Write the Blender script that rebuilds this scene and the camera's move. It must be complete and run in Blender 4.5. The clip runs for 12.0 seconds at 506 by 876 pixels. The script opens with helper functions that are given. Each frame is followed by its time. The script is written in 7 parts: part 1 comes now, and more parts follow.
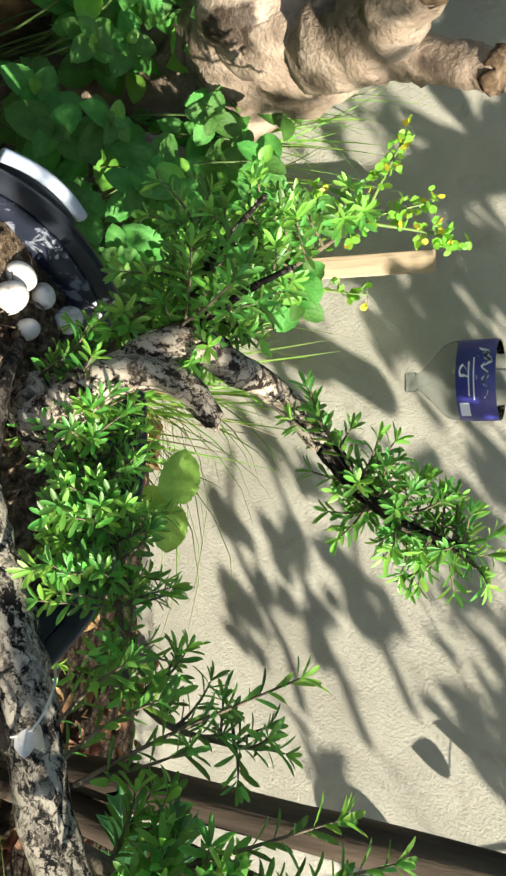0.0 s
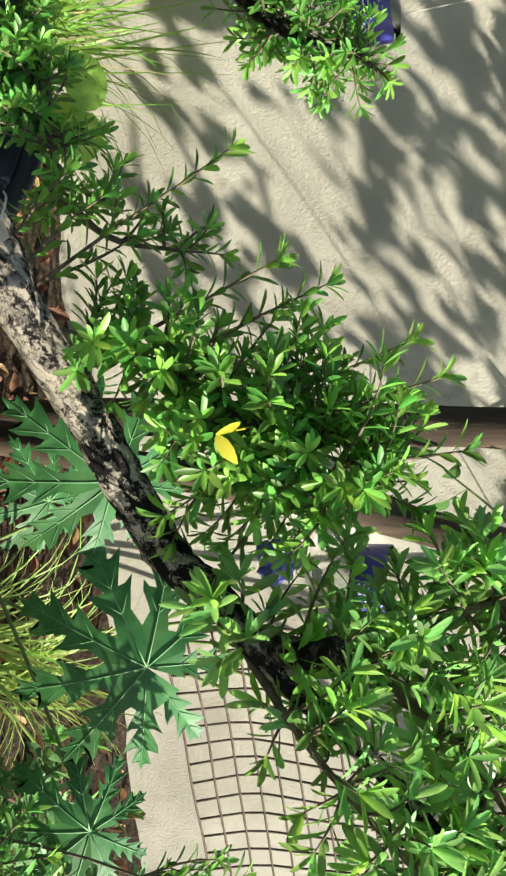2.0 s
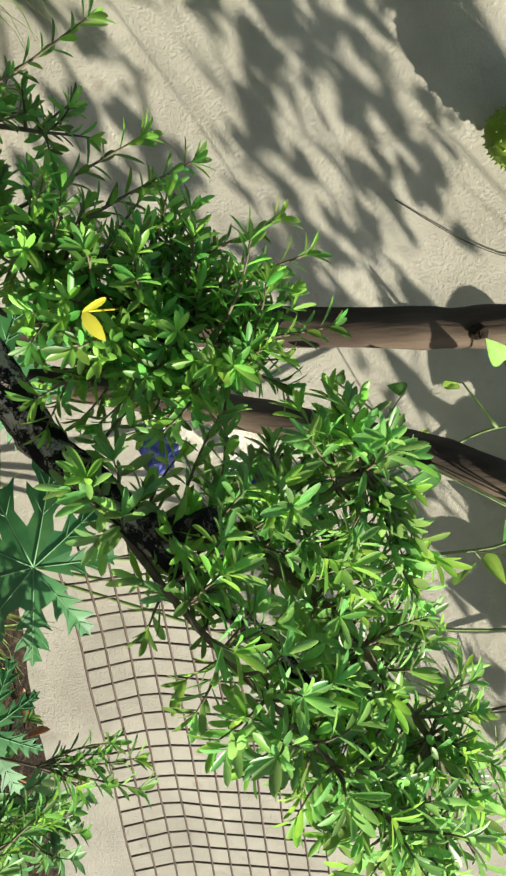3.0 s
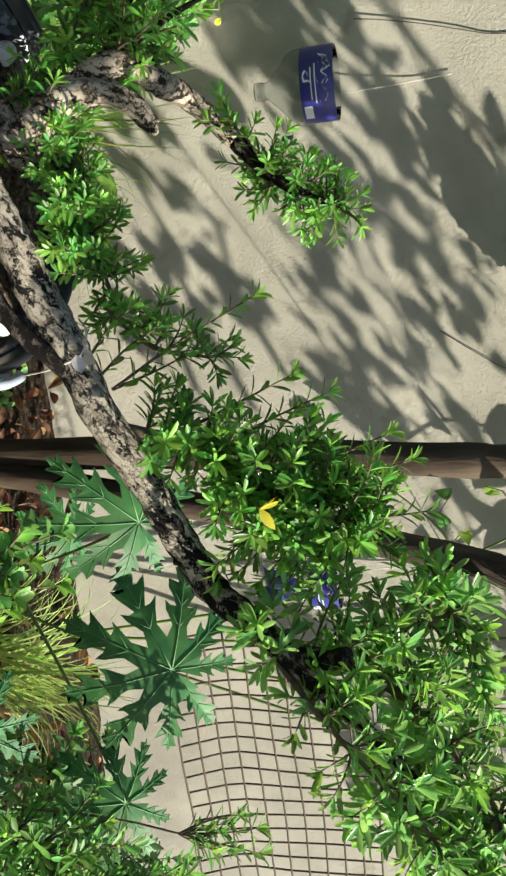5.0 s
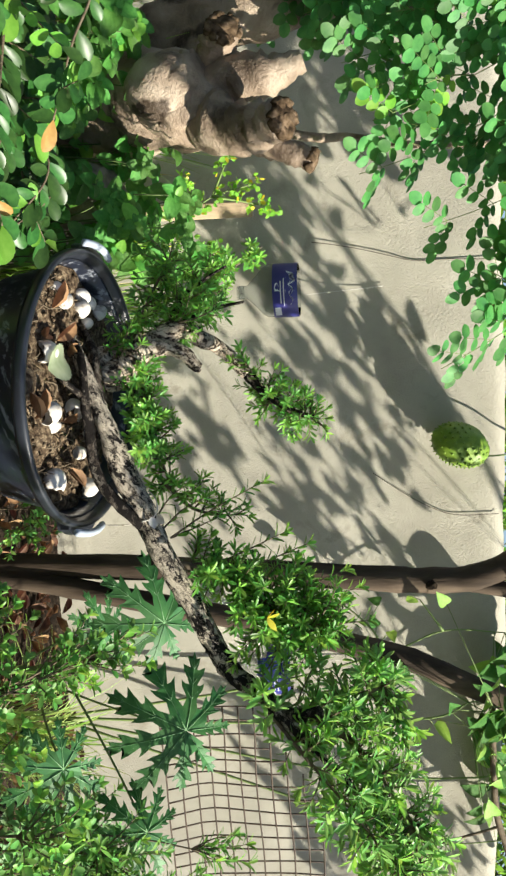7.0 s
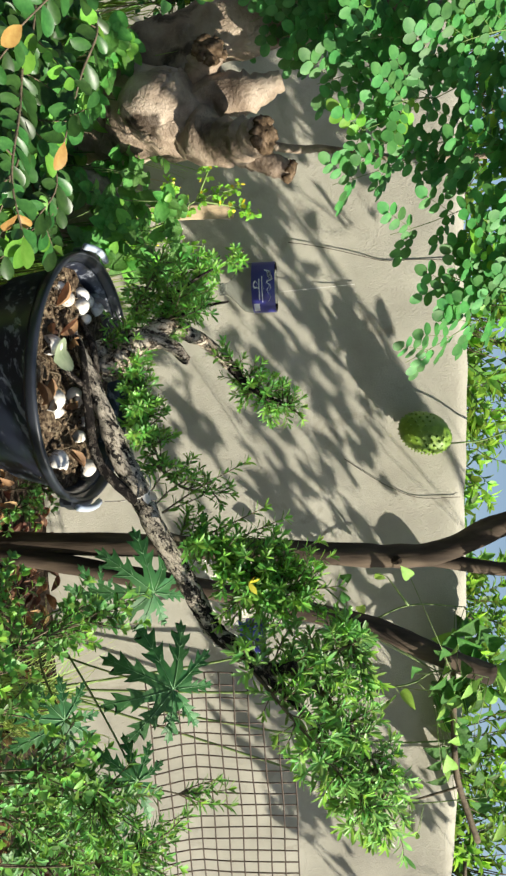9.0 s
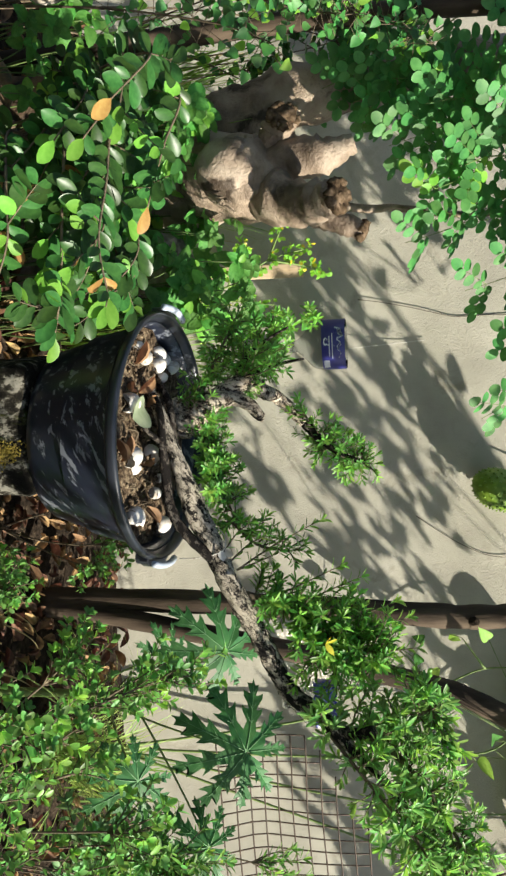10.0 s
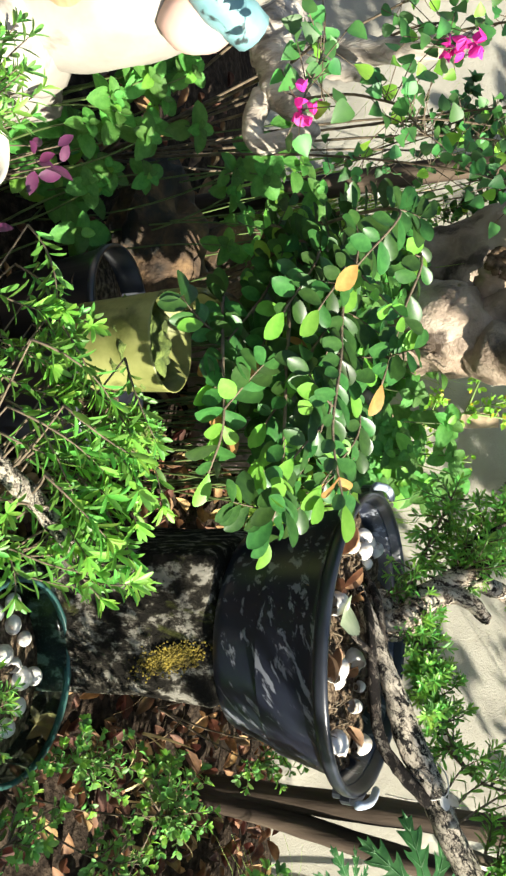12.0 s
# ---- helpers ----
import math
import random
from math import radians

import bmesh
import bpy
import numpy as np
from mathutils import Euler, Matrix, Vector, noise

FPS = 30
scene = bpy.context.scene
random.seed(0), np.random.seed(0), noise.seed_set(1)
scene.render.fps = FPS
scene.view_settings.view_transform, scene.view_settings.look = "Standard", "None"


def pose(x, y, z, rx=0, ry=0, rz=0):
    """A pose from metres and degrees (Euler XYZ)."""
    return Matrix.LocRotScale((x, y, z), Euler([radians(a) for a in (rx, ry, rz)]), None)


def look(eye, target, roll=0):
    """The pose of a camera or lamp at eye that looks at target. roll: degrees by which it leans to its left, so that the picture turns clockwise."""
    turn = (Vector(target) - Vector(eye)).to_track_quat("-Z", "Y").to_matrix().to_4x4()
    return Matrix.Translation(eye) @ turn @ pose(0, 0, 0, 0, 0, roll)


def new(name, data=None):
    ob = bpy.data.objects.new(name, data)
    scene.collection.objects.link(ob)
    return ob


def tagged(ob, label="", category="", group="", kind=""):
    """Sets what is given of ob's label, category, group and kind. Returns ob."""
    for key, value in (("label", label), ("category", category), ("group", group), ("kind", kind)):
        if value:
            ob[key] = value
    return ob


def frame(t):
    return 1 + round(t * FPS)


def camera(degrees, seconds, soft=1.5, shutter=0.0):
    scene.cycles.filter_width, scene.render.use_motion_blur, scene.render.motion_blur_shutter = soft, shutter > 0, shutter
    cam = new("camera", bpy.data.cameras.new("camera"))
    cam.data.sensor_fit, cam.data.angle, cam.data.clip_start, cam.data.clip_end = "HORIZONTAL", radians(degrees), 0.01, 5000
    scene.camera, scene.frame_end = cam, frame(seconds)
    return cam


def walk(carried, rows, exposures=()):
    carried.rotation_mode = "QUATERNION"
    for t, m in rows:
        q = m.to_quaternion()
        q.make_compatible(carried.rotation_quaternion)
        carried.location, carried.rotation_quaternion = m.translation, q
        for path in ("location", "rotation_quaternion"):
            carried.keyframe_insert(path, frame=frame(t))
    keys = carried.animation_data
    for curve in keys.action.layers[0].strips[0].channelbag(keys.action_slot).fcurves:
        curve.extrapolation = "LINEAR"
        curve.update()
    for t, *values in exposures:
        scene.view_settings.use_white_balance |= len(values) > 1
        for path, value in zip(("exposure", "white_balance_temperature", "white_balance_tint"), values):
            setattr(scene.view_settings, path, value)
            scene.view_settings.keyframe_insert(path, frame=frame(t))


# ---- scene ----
cam = camera(33.96, 12.0, 2.4)
PATH = [
    (0, (0.0086, -0.0121, 1.3591), (-0.0143, 1.8146, 0.5451), 89.71),
    (0.5, (0.0288, -0.0784, 1.3366), (0.1061, 1.7381, 0.5033), 88.97),
    (1, (0.0944, -0.1202, 1.3464), (0.3058, 1.6937, 0.5311), 88.32),
    (1.5, (0.1751, -0.1112, 1.3557), (0.5373, 1.7087, 0.6095), 88.30),
    (2, (0.2227, -0.1206, 1.3689), (0.7699, 1.6974, 0.7402), 88.79),
    (2.5, (0.2548, -0.1299, 1.3839), (0.9634, 1.6776, 0.9036), 88.89),
    (2.7, (0.2646, -0.1329, 1.3912), (1.0133, 1.6750, 0.9778), 88.74),
    (4.3, (0.1355, -0.2387, 1.3726), (0.8266, 1.5963, 0.9786), 87.36),
    (4.5, (0.0997, -0.2806, 1.3521), (0.7756, 1.5568, 0.9433), 87.40),
    (5, (0.0497, -0.3553, 1.3370), (0.6552, 1.4997, 0.8985), 87.76),
    (5.5, (0.0239, -0.4858, 1.3223), (0.4908, 1.4133, 0.9038), 88.31),
    (6, (-0.0207, -0.6018, 1.3193), (0.3664, 1.3256, 0.9516), 88.87),
    (6.5, (-0.1107, -0.7434, 1.3233), (0.2767, 1.1954, 1.0218), 88.79),
    (7, (-0.2011, -0.8775, 1.3205), (0.2034, 1.0634, 1.0576), 88.22),
    (7.5, (-0.2182, -0.9575, 1.3330), (0.1986, 0.9846, 1.0996), 88.34),
    (7.7, (-0.2043, -1.0026, 1.3334), (0.2083, 0.9418, 1.1123), 88.41),
    (9.3, (-0.2378, -1.0556, 1.3225), (0.1938, 0.8870, 1.1225), 88.56),
    (9.5, (-0.2424, -1.0574, 1.3208), (0.1790, 0.8848, 1.0965), 88.60),
    (10, (-0.2310, -1.0522, 1.2959), (0.0593, 0.8967, 0.9527), 88.02),
    (10.5, (-0.2458, -1.0509, 1.2651), (-0.1183, 0.8766, 0.7472), 87.84),
    (11, (-0.2889, -1.0056, 1.2412), (-0.2499, 0.8659, 0.5370), 87.51),
    (11.5, (-0.3580, -0.9062, 1.2017), (-0.3516, 0.9372, 0.4259), 87.51),
    (12, (-0.3623, -0.8240, 1.0856), (-0.3448, 1.0762, 0.4618), 88.18),
]
walk(cam, [(t, look(eye, target, roll)) for t, eye, target, roll in PATH],
     [(0.0, 1.43), (0.5, 1.46), (1.0, 1.55), (1.5, 1.46), (2.5, 1.25), (4.5, 0.98), (5.2, 1.06), (6.0, 1.22), (6.5, 1.20), (9.5, 1.01), (10.5, 1.19), (11.5, 1.58), (12, 1.61)])


# ---- light ----
SUN_WAY = Vector((0.70, -0.43, 0.57)).normalized()      # from the garden towards the sun
sky = bpy.data.worlds.new("sky")
scene.world = sky
sky.use_nodes = True
sky_tex = sky.node_tree.nodes.new("ShaderNodeTexSky")
sky_tex.sky_type = "NISHITA"
sky_tex.sun_disc = False
sky_tex.sun_elevation = math.asin(SUN_WAY.z)
sky_tex.sun_rotation = math.atan2(SUN_WAY.x, SUN_WAY.y)
sky_bg = sky.node_tree.nodes["Background"]
sky_bg.inputs["Strength"].default_value = 0.065
sky.node_tree.links.new(sky_tex.outputs["Color"], sky_bg.inputs["Color"])
sun_data = bpy.data.lights.new("sun", "SUN")
sun_data.energy, sun_data.angle, sun_data.color = 5.0, radians(0.5), (1.0, 0.95, 0.82)
sun = new("sun", sun_data)
sun.matrix_world = look(SUN_WAY * 20, (0, 0, 0))


# ---- materials ----
def material(name, colors, scale=20.0, rough=0.6, bump=0.3, bump_scale=60.0, metal=0.0, detail=6.0, island=0.0,
             through_light=0.0, spots=None, distort=0.0, per_object=0.0, stretch=(1, 1, 1), spec=0.5, bump_dist=0.004, band=(0.32, 0.68), along=None, grain=0.55):
    """colors: two or three colours mixed by noise. spots: (colour, scale, from, to) of patches laid over. island/per_object: how far each piece differs."""
    m = bpy.data.materials.new(name)
    m.use_nodes = True
    nt = m.node_tree
    n, l = nt.nodes, nt.links
    p = n["Principled BSDF"]
    p.inputs["Roughness"].default_value, p.inputs["Metallic"].default_value = rough, metal
    p.inputs["Specular IOR Level"].default_value = spec
    co = n.new("ShaderNodeTexCoord")
    mp = n.new("ShaderNodeMapping")
    mp.inputs["Scale"].default_value = stretch
    if along is not None:       # grain that runs along a bough leaning by so many degrees
        mp.vector_type = "TEXTURE"
        mp.inputs["Rotation"].default_value = (0, radians(-along), 0)
    geo = n.new("ShaderNodeNewGeometry")
    l.new(geo.outputs["Position"] if not per_object else co.outputs["Object"], mp.inputs["Vector"])

    def noise_tex(sc, det, dist=0.0, rg=grain):
        t = n.new("ShaderNodeTexNoise")
        t.inputs["Scale"].default_value, t.inputs["Detail"].default_value = sc, det
        t.inputs["Distortion"].default_value, t.inputs["Roughness"].default_value = dist, rg
        l.new(mp.outputs["Vector"], t.inputs["Vector"])
        return t

    big = noise_tex(scale, detail, distort)
    ramp = n.new("ShaderNodeValToRGB")
    els = ramp.color_ramp.elements
    els[0].position, els[1].position = band
    els[0].color, els[1].color = (*colors[0], 1), (*colors[-1], 1)
    if len(colors) == 3:
        e = els.new(sum(band) / 2)
        e.color = (*colors[1], 1)
    l.new(big.outputs["Fac"], ramp.inputs["Fac"])
    out = ramp.outputs["Color"]
    if spots:
        colour, sc, lo, hi = spots
        st = noise_tex(sc, 5.0, 0.4)
        mr = n.new("ShaderNodeMapRange")
        mr.inputs["From Min"].default_value, mr.inputs["From Max"].default_value = lo, hi
        l.new(st.outputs["Fac"], mr.inputs["Value"])
        mx = n.new("ShaderNodeMix")
        mx.data_type = "RGBA"
        mx.inputs["B"].default_value = (*colour, 1)
        l.new(mr.outputs["Result"], mx.inputs["Factor"])
        l.new(out, mx.inputs["A"])
        out = mx.outputs["Result"]
    if island or per_object:
        hs = n.new("ShaderNodeHueSaturation")
        amount = island or per_object
        if island:
            rnd = geo.outputs["Random Per Island"]
        else:
            rnd = n.new("ShaderNodeObjectInfo").outputs["Random"]
        for socket, lo, hi in (("Value", 1 - amount, 1 + amount), ("Hue", 0.5 - 0.05 * amount, 0.5 + 0.05 * amount)):
            mr = n.new("ShaderNodeMapRange")
            mr.inputs["To Min"].default_value, mr.inputs["To Max"].default_value = lo, hi
            l.new(rnd, mr.inputs["Value"])
            l.new(mr.outputs["Result"], hs.inputs[socket])
        l.new(out, hs.inputs["Color"])
        out = hs.outputs["Color"]
    l.new(out, p.inputs["Base Color"])
    if bump:
        b = n.new("ShaderNodeBump")
        b.inputs["Strength"].default_value, b.inputs["Distance"].default_value = bump, bump_dist
        l.new(noise_tex(bump_scale, 6.0, distort).outputs["Fac"], b.inputs["Height"])
        l.new(b.outputs["Normal"], p.inputs["Normal"])
    if through_light:
        tr = n.new("ShaderNodeBsdfTranslucent")
        bright = n.new("ShaderNodeHueSaturation")
        bright.inputs["Value"].default_value, bright.inputs["Hue"].default_value = 1.9, 0.475
        l.new(out, bright.inputs["Color"])
        l.new(bright.outputs["Color"], tr.inputs["Color"])
        mix = n.new("ShaderNodeMixShader")
        mix.inputs["Fac"].default_value = through_light
        l.new(p.outputs["BSDF"], mix.inputs[1])
        l.new(tr.outputs["BSDF"], mix.inputs[2])
        l.new(mix.outputs["Shader"], n["Material Output"].inputs["Surface"])
    return m


def bark_material(name, dark, brown, pale, along, cover, crack=0.16, size=120.0, older=None):
    """Flaking bark: pale plates parted by dark cracks that run along the bough, over dark and brown patches. older: from x to x the pale plates thin out by so much."""
    m = bpy.data.materials.new(name)
    m.use_nodes = True
    nt = m.node_tree
    n, l = nt.nodes, nt.links
    p = n["Principled BSDF"]
    p.inputs["Roughness"].default_value, p.inputs["Specular IOR Level"].default_value = 0.9, 0.15
    geo = n.new("ShaderNodeNewGeometry")

    def noise_at(scale, detail, rough=0.6, vector=None):
        t = n.new("ShaderNodeTexNoise")
        t.inputs["Scale"].default_value, t.inputs["Detail"].default_value, t.inputs["Roughness"].default_value = scale, detail, rough
        l.new(vector or geo.outputs["Position"], t.inputs["Vector"])
        return t

    def span(value, lo, hi):
        r = n.new("ShaderNodeMapRange")
        r.inputs["From Min"].default_value, r.inputs["From Max"].default_value = lo, hi
        l.new(value, r.inputs["Value"])
        return r.outputs["Result"]

    def blend(fac, a, b):
        x = n.new("ShaderNodeMix")
        x.data_type = "RGBA"
        l.new(fac, x.inputs["Factor"])
        for socket, v in (("A", a), ("B", b)):
            if isinstance(v, tuple):
                x.inputs[socket].default_value = (*v, 1)
            else:
                l.new(v, x.inputs[socket])
        return x.outputs["Result"]

    warp = n.new("ShaderNodeVectorMath")
    warp.operation = "MULTIPLY_ADD"
    warp.inputs[1].default_value = (0.025, 0.025, 0.025)
    l.new(noise_at(85.0, 7.0, 0.7).outputs["Color"], warp.inputs[0])
    l.new(geo.outputs["Position"], warp.inputs[2])
    mp = n.new("ShaderNodeMapping")
    mp.vector_type = "TEXTURE"
    mp.inputs["Rotation"].default_value = (0, radians(-along), 0)
    mp.inputs["Scale"].default_value = (3.4, 1, 1)
    l.new(warp.outputs["Vector"], mp.inputs["Vector"])
    cell = n.new("ShaderNodeTexVoronoi")
    cell.feature = "DISTANCE_TO_EDGE"
    cell.inputs["Scale"].default_value = size
    l.new(mp.outputs["Vector"], cell.inputs["Vector"])
    plate = span(cell.outputs["Distance"], 0.0, crack)
    flake = noise_at(95.0, 10.0, 0.72, mp.outputs["Vector"]).outputs["Fac"]
    patch = noise_at(88.0, 9.0, 0.68, mp.outputs["Vector"]).outputs["Fac"]
    if older:
        sep = n.new("ShaderNodeSeparateXYZ")
        l.new(geo.outputs["Position"], sep.inputs["Vector"])
        more = n.new("ShaderNodeMath")
        more.operation = "MULTIPLY_ADD"
        more.inputs[1].default_value = older[2]
        l.new(span(sep.outputs["X"], older[0], older[1]), more.inputs[0])
        l.new(patch, more.inputs[2])
        patch = more.outputs["Value"]
    tone = blend(span(flake, cover - 0.05, cover + 0.06), pale, brown)
    tone = blend(span(patch, cover - 0.035, cover - 0.005), tone, dark)
    tone = blend(plate, dark, tone)
    l.new(tone, p.inputs["Base Color"])
    high = n.new("ShaderNodeMath")
    high.operation = "ADD"
    l.new(plate, high.inputs[0])
    l.new(flake, high.inputs[1])
    b = n.new("ShaderNodeBump")
    b.inputs["Strength"].default_value, b.inputs["Distance"].default_value = 0.8, 0.004
    l.new(high.outputs["Value"], b.inputs["Height"])
    l.new(b.outputs["Normal"], p.inputs["Normal"])
    return m


def clear_material(name, colour, rough, ior=1.45, weight=1.0):
    m = bpy.data.materials.new(name)
    m.use_nodes = True
    p = m.node_tree.nodes["Principled BSDF"]
    p.inputs["Base Color"].default_value = (*colour, 1)
    p.inputs["Transmission Weight"].default_value = weight
    p.inputs["Roughness"].default_value, p.inputs["IOR"].default_value = rough, ior
    return m


def leaf_material(name, c1, c2, vary=0.35, rough=0.42, glow=0.3, scale=30.0, **more):
    if more.get("per_object"):
        scale = 2.5
    return material(name, (c1, c2), scale=scale, rough=rough, bump=0.25 if rough > 0.5 and more.get("per_object") else 0.0, bump_scale=9.0, bump_dist=0.02, island=0 if more.get("per_object") else vary, through_light=glow, **more)


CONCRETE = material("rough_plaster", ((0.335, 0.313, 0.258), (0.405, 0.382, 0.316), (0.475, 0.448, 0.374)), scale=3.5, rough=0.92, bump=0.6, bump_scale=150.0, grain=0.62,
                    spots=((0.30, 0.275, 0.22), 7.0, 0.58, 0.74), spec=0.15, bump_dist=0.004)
SOIL = material("soil", ((0.010, 0.007, 0.005), (0.028, 0.020, 0.014), (0.065, 0.048, 0.033)), scale=45.0, rough=0.95, bump=1.0, bump_scale=90.0, spec=0.1, bump_dist=0.01)
POT_SOIL = material("pot_soil", ((0.03, 0.02, 0.013), (0.10, 0.07, 0.045), (0.26, 0.20, 0.13)), scale=110.0, rough=0.95, bump=1.0, bump_scale=120.0, spec=0.1, bump_dist=0.008)
BARK = bark_material("mottled_bark", (0.014, 0.012, 0.011), (0.20, 0.17, 0.135), (0.50, 0.435, 0.345), 35, 0.546, 0.06, 110.0, (0.34, 0.50, 0.055))
BARK_DARK = bark_material("black_bark", (0.010, 0.008, 0.007), (0.055, 0.042, 0.033), (0.19, 0.165, 0.135), 20, 0.49, 0.06, 110.0)
BARK_PALE = bark_material("pale_bark", (0.030, 0.022, 0.017), (0.24, 0.175, 0.12), (0.49, 0.42, 0.33), 75, 0.548, 0.05, 80.0)
STUMP = material("old_trunk_bark", ((0.10, 0.070, 0.048), (0.25, 0.188, 0.135), (0.39, 0.315, 0.24)), scale=11.0, rough=0.6, bump=0.8, bump_scale=130.0, spec=0.4, distort=0.3,
                 spots=((0.06, 0.042, 0.028), 10.0, 0.57, 0.66), bump_dist=0.006)
DRIFT = material("bleached_wood", ((0.17, 0.145, 0.115), (0.40, 0.35, 0.29), (0.54, 0.49, 0.42)), scale=22.0, rough=0.9, bump=1.0, bump_scale=45.0, spec=0.15, stretch=(1, 1, 0.3), distort=1.5, bump_dist=0.008)
POST = material("weathered_post", ((0.020, 0.014, 0.010), (0.060, 0.043, 0.030), (0.135, 0.10, 0.07)), scale=16.0, rough=0.85, bump=0.8, bump_scale=70.0, spec=0.2, stretch=(1, 1, 0.15), bump_dist=0.004)
STAKE = material("sawn_wood", ((0.36, 0.27, 0.17), (0.47, 0.37, 0.25)), scale=14.0, rough=0.8, bump=0.6, bump_scale=80.0, stretch=(1, 1, 0.08), spec=0.2)
TWIG = material("twig", ((0.07, 0.05, 0.03), (0.17, 0.13, 0.08)), scale=60.0, rough=0.85, bump=0.5, bump_scale=150.0)
HERB_STEM = material("herb_stem", ((0.05, 0.09, 0.022), (0.11, 0.16, 0.045)), scale=40.0, rough=0.6, bump=0.2)
GREEN_STEM = material("green_stem", ((0.10, 0.17, 0.04), (0.20, 0.27, 0.08)), scale=40.0, rough=0.6, bump=0.2)
# spots: pale diagonal streaks, scuffs and dappled sun on the gloss, put into the colour
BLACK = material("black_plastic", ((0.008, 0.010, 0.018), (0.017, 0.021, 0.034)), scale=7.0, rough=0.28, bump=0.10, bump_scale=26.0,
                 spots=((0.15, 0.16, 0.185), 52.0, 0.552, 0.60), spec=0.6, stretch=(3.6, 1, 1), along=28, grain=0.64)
RIM_GREY = material("scuffed_black_plastic", ((0.012, 0.014, 0.019), (0.024, 0.028, 0.037)), scale=14.0, rough=0.3, bump=0.1)
TAB = material("pale_blue_tape", ((0.34, 0.39, 0.47), (0.42, 0.47, 0.55)), scale=30.0, rough=0.45, bump=0.1)
SHELL = material("eggshell", ((0.58, 0.54, 0.48), (0.72, 0.69, 0.64)), scale=60.0, rough=0.55, bump=0.1, bump_scale=300.0, spots=((0.28, 0.22, 0.16), 45.0, 0.54, 0.70))
MOSSY = material("mossy_block", ((0.010, 0.009, 0.007), (0.036, 0.032, 0.024), (0.20, 0.188, 0.155)), band=(0.47, 0.585), scale=30.0, detail=12.0, stretch=(1.2, 1.2, 0.8), rough=0.95, bump=1.0, bump_scale=60.0,
                 spots=((0.05, 0.055, 0.014), 11.0, 0.58, 0.66), spec=0.1, bump_dist=0.008, grain=0.68)
GOLD_MOSS = material("golden_moss", ((0.08, 0.06, 0.01), (0.28, 0.21, 0.025)), scale=80.0, rough=0.95, bump=1.0, bump_scale=200.0)
MOSS = material("green_moss", ((0.05, 0.08, 0.015), (0.14, 0.19, 0.04)), scale=60.0, rough=0.95, bump=1.0, bump_scale=150.0)
STONE = material("brown_stone", ((0.022, 0.016, 0.011), (0.085, 0.052, 0.028), (0.24, 0.145, 0.065)), scale=16.0, rough=0.9, bump=1.0, bump_scale=40.0, spots=((0.03, 0.028, 0.022), 8.0, 0.52, 0.62), bump_dist=0.01)
GREY_STONE = material("grey_stone", ((0.14, 0.115, 0.09), (0.24, 0.20, 0.165), (0.33, 0.28, 0.24)), scale=45.0, rough=0.95, bump=1.0, bump_scale=90.0)
LABEL_BLUE = material("blue_label", ((0.030, 0.032, 0.20), (0.040, 0.042, 0.25)), scale=20.0, rough=0.35, bump=0.0)
WRAP_BLUE = material("blue_wrapper", ((0.06, 0.07, 0.42), (0.13, 0.15, 0.55), (0.30, 0.30, 0.62)), scale=45.0, rough=0.3, bump=0.3, bump_scale=80.0)
LABEL_WHITE = material("white_print", ((0.62, 0.64, 0.72), (0.70, 0.72, 0.78)), scale=30.0, rough=0.4, bump=0.0)
CLEAR = clear_material("clear_plastic", (0.80, 0.83, 0.84), 0.08, 1.15)
BASIN_RIM = material("teal_plastic", ((0.018, 0.06, 0.055), (0.045, 0.115, 0.10)), scale=20.0, rough=0.3, bump=0.1)
GREEN_TINT = clear_material("green_clear_plastic", (0.52, 0.80, 0.72), 0.10, 1.12)
WIRE = material("rusty_wire", ((0.045, 0.03, 0.022), (0.105, 0.072, 0.05)), scale=70.0, rough=0.75, bump=0.3, metal=0.2)
STRING = material("pale_string", ((0.55, 0.53, 0.48), (0.65, 0.63, 0.58)), scale=200.0, rough=0.8, bump=0.3)
DARK_STRING = material("dark_thread", ((0.06, 0.05, 0.035), (0.11, 0.09, 0.07)), scale=200.0, rough=0.8, bump=0.3)
YELLOW_POT = material("yellowed_plastic", ((0.15, 0.165, 0.045), (0.30, 0.31, 0.11)), scale=16.0, rough=0.45, bump=0.3, through_light=0.12, spots=((0.07, 0.085, 0.02), 14.0, 0.50, 0.66))
STATUE_WHITE = material("chipped_white_paint", ((0.26, 0.235, 0.20), (0.42, 0.385, 0.335)), scale=8.0, rough=0.6, bump=0.3, bump_scale=40.0, spots=((0.16, 0.14, 0.115), 11.0, 0.56, 0.68))
STATUE_BROWN = material("brown_paint", ((0.38, 0.20, 0.10), (0.52, 0.30, 0.17)), scale=20.0, rough=0.55, bump=0.3, stretch=(1, 1, 4))
STATUE_PINK = material("pink_paint", ((0.52, 0.33, 0.27), (0.62, 0.42, 0.35)), scale=10.0, rough=0.55, bump=0.1)
STATUE_TEAL = material("teal_paint", ((0.10, 0.22, 0.24), (0.20, 0.36, 0.37)), scale=16.0, rough=0.5, bump=0.2, spots=((0.03, 0.04, 0.04), 24.0, 0.60, 0.66))
